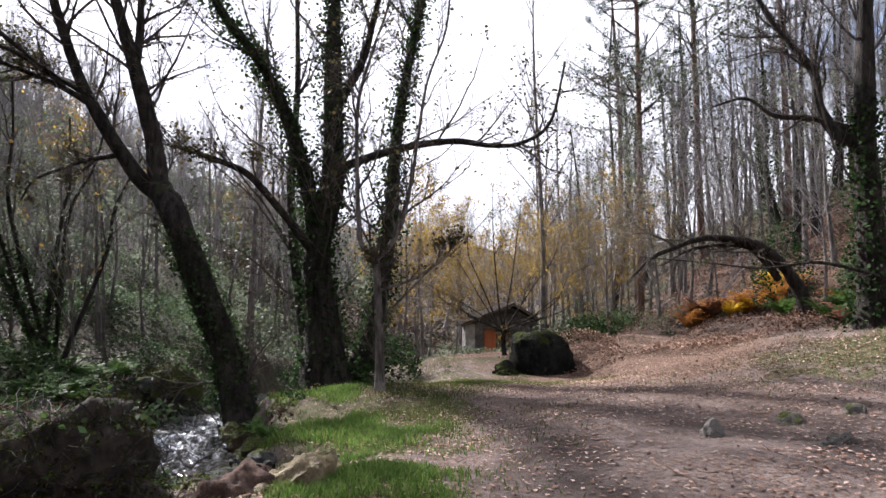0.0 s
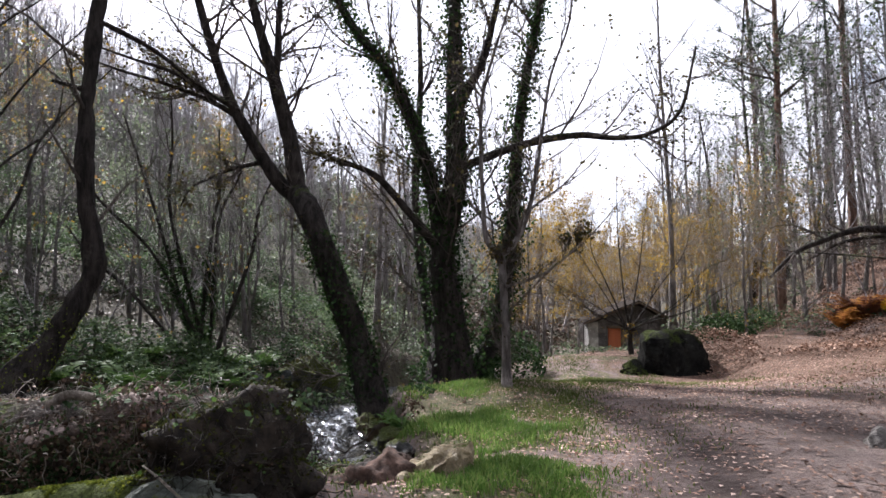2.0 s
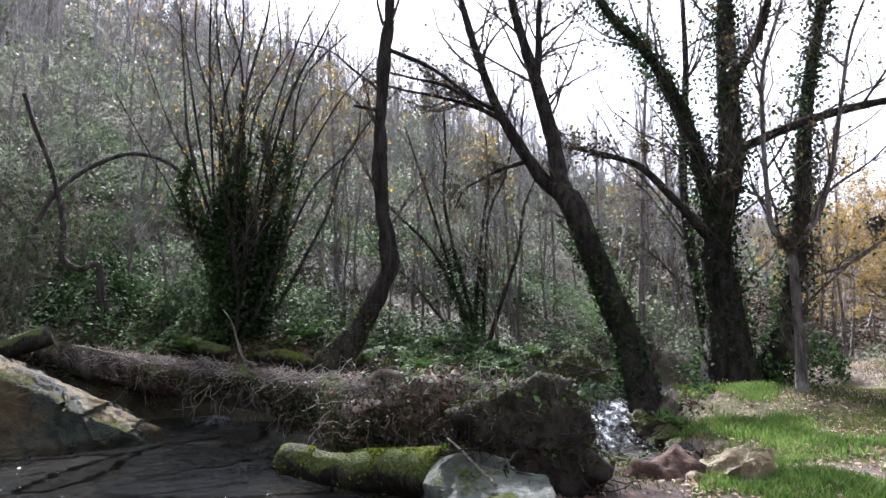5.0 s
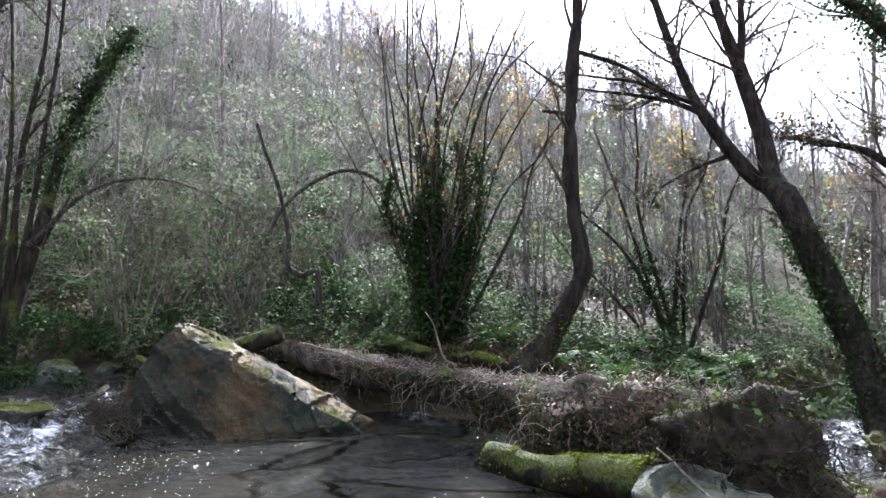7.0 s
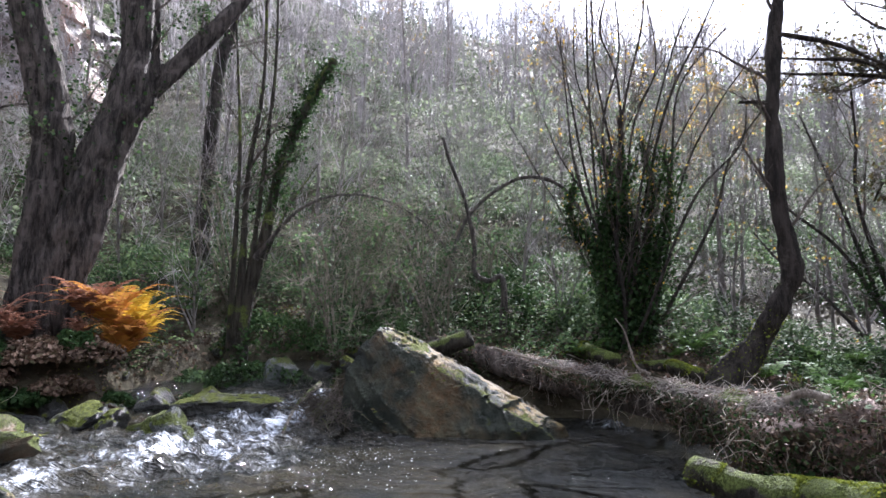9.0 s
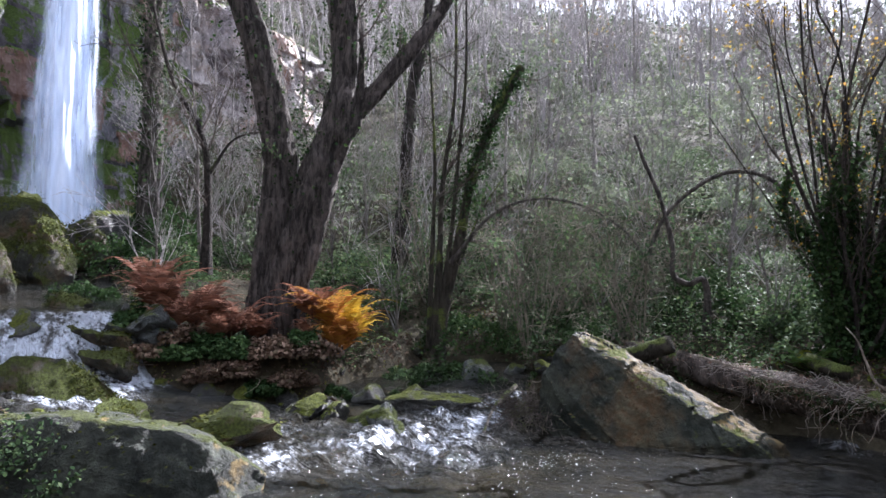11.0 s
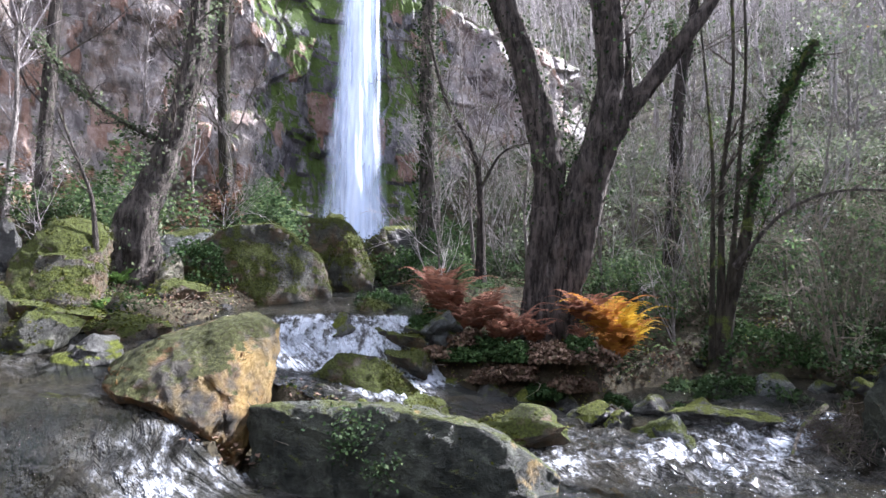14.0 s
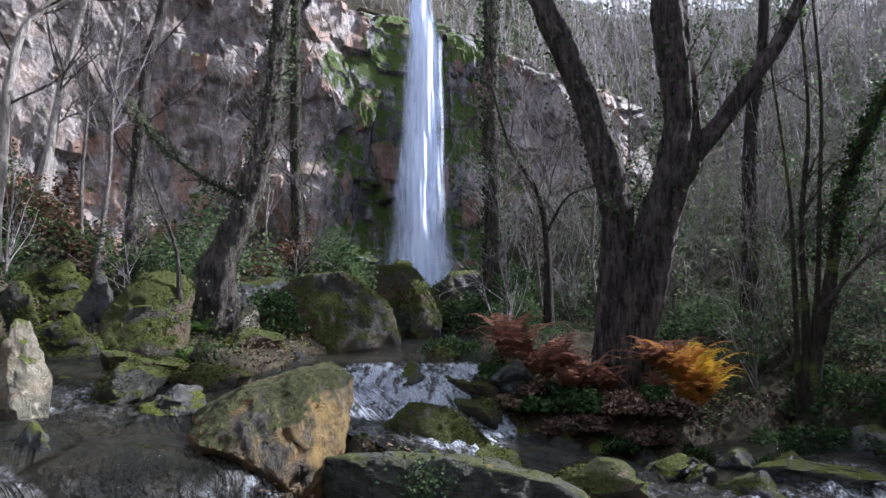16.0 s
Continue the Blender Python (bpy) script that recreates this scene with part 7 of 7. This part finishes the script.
tree("small_tree", "small spreading tree with yellow leaves before the hut",
     [([(1.98, 19.9, -0.6), (1.9, 19.92, -0.05), (1.89, 19.91, 0.5)], 0.085, 0.07)] + fan_limbs((1.89, 19.9, 0.42), [(-0.3, 19.6, 1.35), (-1.2, 20.2, 2.3), (0.1, 19.5, 3.3), (1.6, 20.0, 5.0), (2.5, 19.8, 4.6), (3.7, 19.6, 3.6), (4.9, 20.1, 2.6), (4.2, 20.6, 1.7), (0.9, 20.6, 4.2), (-0.6, 19.4, 1.9), (5.2, 19.7, 2.0), (3.0, 19.4, 2.5)], 0.033, 0.008, g2, -0.1),
     M_BARK, 73, ((9, 0.45, 0.8, 0.36, 0.05, 0.18), (7, 0.3, 0.8, 0.5, 0.03, 0.2), (4, 0.2, 0.8, 0.5, 0.0, 0.2)), leaves=(3000, 2, 0.06, M_YELLOW))


# ---- the wood ----
def wood_tree(seed, H, r, label, spread=0.25, first=0.3, leaves=None, ivy=None, mat=None, lean=0.06, group="woodland trees", n1=17, twig=None, ang=0.75):
    g = np.random.default_rng(seed)
    a = g.uniform(0, 6.3)
    pts = [(0, 0, -0.4)] + [(math.cos(a) * lean * H * f + g.normal(0, 0.012 * H), math.sin(a) * lean * H * f + g.normal(0, 0.012 * H), H * f) for f in (0.25, 0.5, 0.75, 1.0)]
    root = thing("bare_tree", label, "tree", group)
    tree_parts(root, [(pts, r, r * 0.2)], mat or M_BARK_WOOD, twig or M_TWIG_HAZED, g, ((n1, first, ang, spread, 0.05, 0.12), (6, 0.15, 0.8, 0.5, 0.03, 0.16), (5, 0.15, 0.8, 0.55, 0.02, 0.18)), sides=7, ivy=ivy, leaves=leaves, rings=(6, 4, 3, 3))
    return root


KINDS = [wood_tree(501, 9, 0.075, "slender bare tree of the wood"), wood_tree(502, 11, 0.10, "tall bare tree of the wood", 0.22), wood_tree(503, 8, 0.06, "thin bare tree of the wood", 0.3, 0.2), wood_tree(504, 13, 0.12, "tall dark bare tree of the wood", 0.2, 0.4, mat=M_BARK),
         wood_tree(505, 7, 0.08, "small tree with a few yellow leaves", 0.5, 0.15, leaves=(2600, 2, 0.075, M_YELLOW), group="yellow-leaved trees", ang=1.15), wood_tree(506, 9, 0.10, "tree thin with yellow autumn leaves", 0.45, 0.2, leaves=(3000, 2, 0.08, M_YELLOW), group="yellow-leaved trees", ang=1.1),
         wood_tree(507, 12, 0.17, "bare tree with an ivy-covered trunk", 0.22, 0.35, ivy=(150, 0.0, 7.5, 0.16, 0.13, M_IVY, 1), mat=M_BARK, group="ivy-clad wood trees")]


KINDS.append(wood_tree(508, 3.6, 0.03, "pale twiggy leafless shrub of the wood", 0.55, 0.06, group="twiggy shrubs", n1=15, twig=M_TWIG_HAZED, lean=0.12))
KINDS.append(wood_tree(509, 5.0, 0.04, "pale twiggy leafless sapling of the wood", 0.42, 0.12, group="twiggy shrubs", n1=17, twig=M_TWIG_HAZED, lean=0.1, leaves=(500, 2, 0.075, M_SHRUB)))


def plant(k, x, y, s=1.0, turn=0.0):
    return copy_thing(KINDS[k], pose(x, y, height(x, y), 0, 0, turn) @ Matrix.Diagonal((s, s, s, 1)))


pr = random.Random(17)
placed = []
KINDS_USED = set()


def wood(count, a0, a1, r0, r1, kinds, gap, lo=0.8, hi=1.25):
    made = 0
    for _ in range(count * 12):
        if made >= count:
            break
        a, r = radians(pr.uniform(a0, a1)), pr.uniform(r0, r1)
        x, y = -r * math.sin(a), r * math.cos(a)
        if any((x - px) ** 2 + (y - py) ** 2 < gap * gap for px, py in placed):
            continue
        d, _z = stream(np.array([x]), np.array([y]))
        if d[0] < 0.8:
            continue
        placed.append((x, y))
        k = pr.choice(kinds)
        z = height(x, y)
        s = pr.uniform(lo, hi)
        if k in KINDS_USED:
            ob = copy_thing(KINDS[k], pose(x, y, z, 0, 0, pr.uniform(0, 360)))
        else:
            KINDS_USED.add(k)
            ob = KINDS[k]
            ob.matrix_basis = pose(x, y, z, 0, 0, pr.uniform(0, 360))
        ob.scale = (s, s, s)
        made += 1


wood(18, -12, 3, 33, 44, (4, 5, 5), 1.0, 0.6, 0.9)
wood(12, -20, -9.5, 21, 30, (4, 5, 5), 1.0, 0.45, 0.72)
wood(10, 1, 8, 20, 32, (4, 5), 1.2, 0.6, 0.85)             # yellow trees round the hut
wood(34, -36, -8, 21, 38, (0, 2, 1, 0, 2), 1.0, 0.8, 1.25)   # bare wood over the bank
wood(10, -36, -10, 34, 48, (3, 1, 6), 1.5)
wood(18, -36, -12, 25, 42, (3, 1, 6, 3), 1.0, 0.8, 1.2)
wood(12, 5, 18, 18, 36, (0, 2, 1, 4), 1.4)        # down the valley
wood(18, 18, 50, 15, 24, (0, 2, 2, 1, 4), 1.1, 0.45, 0.8)    # far bank
wood(26, 20, 80, 20, 34, (0, 1, 2, 2, 0), 1.4, 0.5, 0.8)
wood(14, 60, 112, 19, 32, (1, 2, 0, 2, 2), 1.4, 0.6, 0.95)
wood(5, 128, 150, 19, 26, (0, 2, 2), 1.4)
wood(4, 84, 108, 16.5, 20, (2, 0), 1.4)
wood(30, 58, 112, 15, 24, (7, 8), 0.8, 0.7, 1.3)
wood(5, 120, 150, 17, 26, (7,), 1.0, 0.7, 1.1)
wood(18, 22, 62, 13, 21, (7, 8, 8), 1.0, 0.7, 1.2)
wood(12, -36, -12, 18.5, 26, (7, 8), 1.0, 0.7, 1.3)
wood(8, -35, -9, 23, 33, (8,), 0.8, 1.5, 2.3)
for kk in range(len(KINDS)):
    if kk not in KINDS_USED:
        wood(1, -36, -14, 34, 48, (kk,), 1.0)


def far_wood():
    """The leafless wood on the far hillsides, too many to count."""
    g = np.random.default_rng(99)
    base = np.concatenate([polar_scatter(1050, g, 14, 116, 32, 95), polar_scatter(240, g, -14, 14, 42, 100), polar_scatter(160, g, -42, -12, 42, 80), polar_scatter(120, g, 108, 150, 31, 46)])
    n = len(base)
    H = g.uniform(3.5, 10, n)
    r = H * 0.011
    P, R = grow(base - np.array([0, 0, 0.3]), np.tile([0, 0, 1.0], (n, 1)) + g.normal(0, 0.12, (n, 3)), H, r, r * 0.12, 5, 0.07, 0.1, g)
    b = Buf()
    b.add(*tubes(P, R, 4))
    s, d, ln, rad = sprout(P, R, 14, 0.25, 1.0, 0.8, 0.3, g, up=0.3)
    P1, R1 = grow(s, d, ln, np.clip(rad, 0.014, 0.05), np.full(len(s), 0.010), 3, 0.12, 0.06, g)
    b.add(*tubes(P1, R1, 3))
    s, d, ln, rad = sprout(P1, R1, 3, 0.2, 1.0, 0.7, 0.5, g, up=0.2)
    P2, R2 = grow(s, d, ln, np.full(len(s), 0.011), np.full(len(s), 0.007), 2, 0.15, 0.05, g)
    b.add(*tubes(P2, R2, 3))
    tagged(part("far_wood", b.mesh("far_wood"), M_TWIG_HAZED), "leafless wood covering the far hillsides, its grey paled for haze", "wood", kind="stuff")
    i = g.integers(0, len(P2), 9000)
    pos = P2[i, 1] + g.normal(0, 0.2, (9000, 3))
    az = np.degrees(np.arctan2(-pos[:, 0], pos[:, 1]))
    pos = pos[(fbm(pos, 0.06, 5, 2) > 0.1) & (az > -14) & (az < 75)]
    V, F = leaf_quads(pos, g.uniform(0.10, 0.22, len(pos)), g, 0.2)
    tagged(part("far_autumn_leaves", make_mesh("far_leaves", V, F), M_YELLOW), "last yellow leaves in the far wood", "leaves", kind="stuff")


far_wood()


# ---- tall pines behind the field ----
def pine(x, y, H, seed):
    g = np.random.default_rng(seed)
    z = height(x, y)
    root = thing("pine", "tall pine with a bare reddish trunk and thin crown", "tree", "pines", (x, y, z))
    L = spline([(x, y, z - 0.4), (x + g.normal(0, 0.15), y, z + H * 0.5), (x + g.normal(0, 0.4), y, z + H)], 16)
    V, F = tubes(L[None], np.linspace(0.17, 0.05, 16)[None], 9)
    part("trunk", make_mesh("trunk", V, F), M_BARK_RED, root)
    s, d, ln, rad = sprout(L[None], np.linspace(0.24, 0.07, 16)[None], 46, 0.4, 1.0, 1.3, 0.19, g, up=0.1)
    P, R = grow(s, d, ln, np.clip(rad, 0.02, 0.05), np.full(len(s), 0.01), 7, 0.1, 0.02, g)
    b = Buf()
    b.add(*tubes(P, R, 4))
    s, d, ln, rad = sprout(P, R, 7, 0.35, 1.0, 0.7, 0.35, g)
    P2, R2 = grow(s, d, ln, np.full(len(s), 0.009), np.full(len(s), 0.004), 4, 0.12, 0.03, g)
    b.add(*tubes(P2, R2, 3))
    part("branchwork", b.mesh("branches"), M_TWIG, root, kind="stuff")
    i = g.integers(0, len(P2), 14000)
    pos = P2[i, g.integers(1, 4, 14000)] + g.normal(0, 0.09, (14000, 3))
    V, F = leaf_quads(pos, g.uniform(0.12, 0.24, 14000), g, 0.1, 0.10, 0.02)
    part("needles", make_mesh("needles", V, F), M_NEEDLE, root, kind="stuff")


M_BARK_RED = bark_material("pine_bark", (0.10, 0.06, 0.045), (0.24, 0.15, 0.11), 0.05)
M_NEEDLE = leaf_material("pine_needles", [(0.02, 0.04, 0.022), (0.04, 0.07, 0.035)], 0.5, 0.15)
for k, (x, y, H) in enumerate([(8.3, 26.5, 20), (11.8, 28.5, 21), (15.6, 28.0, 19), (19.5, 29.5, 20), (9.6, 34, 20)]):
    pine(x, y, H, 800 + k)


# ---- grass, fallen leaves, small litter ----
def blades(pos, h, rng):
    n = len(pos)
    a = rng.uniform(0, 2 * np.pi, n)
    w = np.stack([np.cos(a), np.sin(a), 0 * a], 1) * 0.006
    lean = np.concatenate([rng.normal(0, 0.45, (n, 2)), np.ones((n, 1))], 1) * h[:, None]
    mid = lean * np.array([0.35, 0.35, 0.6])
    V = np.stack([pos - w, pos + w, pos + mid + w * 0.8, pos + mid - w * 0.8, pos + lean], 1).reshape(-1, 3)
    k = np.arange(n)[:, None] * 5
    return V, [k + np.array([[0, 1, 2, 3]]), k + np.array([[3, 2, 4]])]


def grass_p(x, y):
    zz = zones(x, y)
    p = np.stack([x, y, 0 * x], 1)
    g = zz[:, 0] * np.clip(0.45 + 1.3 * fbm(p, 1.1, 41, 4), 0, 1.2) * (1 - zz[:, 2])
    d, _ = stream(x, y)
    return g * (d > 0.25)


def lush(x, y):
    return np.clip(bell(x, y, -1.3, 7.9, 0.85, 1.0) * 1.1 + bell(x, y, -2.2, 9.6, 0.9, 1.5) + bell(x, y, -0.7, 5.3, 0.55, 0.9) * 1.2, 0, 1)


def lush_p(x, y):
    d, _ = stream(x, y)
    p = np.stack([x, y, 0 * x], 1)
    return np.clip(lush(x, y) * 0.8 - 0.12 + 1.1 * fbm(p, 1.9, 43, 4), 0, 1) * np.clip(lush(x, y) * 3, 0, 1) * (d > 0.2)


def short_p(x, y):
    return np.clip(grass_p(x, y), 0, 0.8) * (1 - 0.5 * lush(x, y))


for nm, label, mat, plots in (("grass", "bright green grass along the stream side of the path", M_GRASS, (((-2.6, 0.6, 4.0, 7.0), 40000, 0.075, lush_p), ((-4, 1.5, 7, 12), 60000, 0.085, lush_p))),
                              ("short_grass", "short olive grass mixed with fallen leaves", M_GRASS_DRY, (((-3.2, 1.5, 3.5, 7), 32000, 0.045, short_p), ((-4, 4, 7, 17), 110000, 0.05, short_p), ((3, 11, 8, 14), 14000, 0.05, grass_p)))):
    b = Buf()
    for box, n, hh, keep in plots:
        pos = scatter(n, rng, box, keep)
        V, F = blades(pos, rng.uniform(0.4, 1.3, len(pos)) * hh, rng)
        for f in F:
            b.f.append(f + b.n)
        b.v.append(V)
        b.n += len(V)
    tagged(part(nm, b.mesh(nm), mat), label, "grass", kind="stuff")


def litter_p(x, y):
    zz = zones(x, y)
    d, _ = stream(x, y)
    p = np.stack([x, y, 0 * x], 1)
    return (0.25 + 0.75 * zz[:, 1] + 0.2 * fbm(p, 0.8, 51, 3)) * (d > 0.2) * np.clip(1.4 - zz[:, 0] * 0.5, 0, 1) * np.clip(1.3 - 0.7 * lush(x, y), 0, 1)


pos = np.concatenate([scatter(70000, rng, (-2.6, 8, 3.5, 12), litter_p), scatter(40000, rng, (-2, 13, 10, 22), litter_p)])
pos[:, 2] += 0.015
V, F = leaf_quads(pos, rng.uniform(0.025, 0.068, len(pos)), rng, 0.85, 0.62, 0.08)
tagged(part("fallen_leaves", make_mesh("fallen_leaves", V, F), M_LITTER), "pale brown fallen leaves strewn over the earth path", "leaves", kind="stuff")
pos = scatter(1500, rng, (-2.4, 6, 3.6, 10), lambda x, y: litter_p(x, y) * 0.6)
P, R = grow(pos + np.array([0, 0, 0.012]), rng.normal(0, 1, pos.shape) * np.array([1, 1, 0.05]), rng.uniform(0.08, 0.4, len(pos)), np.full(len(pos), 0.004), np.full(len(pos), 0.002), 4, 0.15, 0.0, rng)
V, F = tubes(P, R, 3)
tagged(part("fallen_twigs", make_mesh("fallen_twigs", V, F), M_TWIG), "small dry twigs on the path", "twigs", kind="stuff")


# flecks of foam drifting on the pool
g4 = np.random.default_rng(7)
q = np.concatenate([np.stack([g4.normal(-8.3, 0.8, 300), g4.normal(1.7, 0.7, 300)], 1), np.stack([g4.normal(-8.4, 0.9, 150), g4.normal(-0.3, 0.9, 150)], 1)])
dd, zw = stream(q[:, 0], q[:, 1])
q = np.column_stack([q, zw + 0.022])[dd < -0.15]
V, F = leaf_quads(q, g4.uniform(0.007, 0.022, len(q)), g4, 1.0, 0.7, 0.0)
tagged(part("foam_flecks", make_mesh("foam_flecks", V, F), M_FOAM), "small white flecks of foam on the dark pool", "foam", kind="stuff")

# ---- cover along the water's edge ----
def edge_points(n, g, lo, hi, xmax=-2.2):
    x, y = g.uniform(-17, 0, n), g.uniform(-14, 18, n)
    d, _ = stream(x, y)
    k = (d > lo) & (d < hi) & (x < xmax) & (np.hypot(x, y) > 4.2) & (bell(x, y, -6.6, -6.3, 1.4, 1.2) < 0.4) & (bell(x, y, -3.4, 4.1, 1.6, 0.7) < 0.5) & (bell(x, y, -11.8, 0.6, 2.0, 1.6) < 0.4) & (bell(x, y, -3.7, 9.8, 1.2, 2.4) < 0.45)
    x, y = x[k], y[k]
    return np.stack([x, y, land(x, y)], 1)


g3 = np.random.default_rng(123)
pts = edge_points(150000, g3, 0.15, 1.5)
h = fbm(pts, 0.9, 31, 3)
for nm, sel, mat, size, label in (("edge_ivy", h > 0.15, M_IVY, 0.075, "ivy and weeds hanging over the stream bank"), ("edge_moss", (h < 0.05) & (h > -0.3), M_MOSS_LEAF, 0.045, "moss along the wet stream bank"), ("edge_litter", h < -0.1, M_LITTER_DARK, 0.075, "sodden leaves along the stream bank")):
    q = pts[sel]
    q = q[g3.uniform(0, 1, len(q)) < 0.8]
    q[:, 2] += np.abs(g3.normal(0, 0.05, len(q))) + 0.01
    V, F = leaf_quads(q, g3.uniform(size * 0.5, size * 1.3, len(q)), g3, 0.3, 0.65, 0.15)
    tagged(part(nm, make_mesh(nm, V, F), mat), label, "undergrowth", kind="stuff")
small = edge_points(2600, g3, -0.15, 0.7)
for i, (x, y, z) in enumerate(small[:60]):
    sz = float(g3.uniform(0.14, 0.5))
    stone(float(x), float(y), float(z) + sz * g3.uniform(0.25, 0.45), sz * 1.3, sz, sz * 0.8, (M_ROCK_DARK, M_ROCK_DARK, M_ROCK)[i % 3], 41.0 * i, 10.0 * (i % 3 - 1), i % 8, "small wet stone at the stream's edge", group="edge stones")
# added stones, dark to stand for the shade of the undercut bank foot
for i, (x, y, z, sz) in enumerate([(-11.15, -4.4, 0.6, 0.9), (-11.1, -3.6, 0.45, 0.8), (-11.2, -2.9, 0.4, 0.9), (-11.35, -2.1, 0.3, 0.8), (-11.4, -1.4, 0.3, 0.9), (-11.7, -0.6, 0.3, 0.8), (-12.0, 0.2, 0.25, 0.6)]):
    stone(x, y, z - 0.25, sz * 1.1, sz * 1.2, sz, M_ROCK_DARK, 50.0 * i, 8.0, i % 8, "added dark stone filling the shaded hollow under the fern bank", group="bank foot stones")
q = edge_points(6000, g3, -0.1, 0.8)[:260] + np.array([0, 0, 0.03])
n = len(q)
P, R = grow(q, g3.normal(0, 1, (n, 3)) * np.array([1, 1, 0.25]), g3.uniform(0.2, 0.9, n), g3.uniform(0.004, 0.012, n), np.full(n, 0.003), 7, 0.2, -0.01, g3)
V, F = tubes(P, R, 4)
tagged(part("drift_twigs", make_mesh("drift_twigs", V, F), M_TWIG_PALE), "drift twigs caught along the stream", "twigs", kind="stuff")

# ivy rooted in the cracks of the long slab
g5 = np.random.default_rng(41)
for cx, cy, cz, r, n in ((-6.99, -4.19, 0.31, 0.17, 240), (-6.90, -4.28, 0.08, 0.12, 130), (-6.91, -3.87, -0.17, 0.11, 110), (-6.99, -3.67, -0.06, 0.05, 30)):
    q = np.array([cx, cy, cz]) + g5.normal(0, 1, (n, 3)) * np.array([0.7, 1.0, 0.7]) * r
    V, F = leaf_quads(q, g5.uniform(0.03, 0.07, n), g5, 0.3, 0.7, 0.12)
    tagged(part("ivy_tuft", make_mesh("ivy_tuft", V, F), M_BRAMBLE), "small tuft of ivy rooted in a rock crack", "plant", kind="stuff")
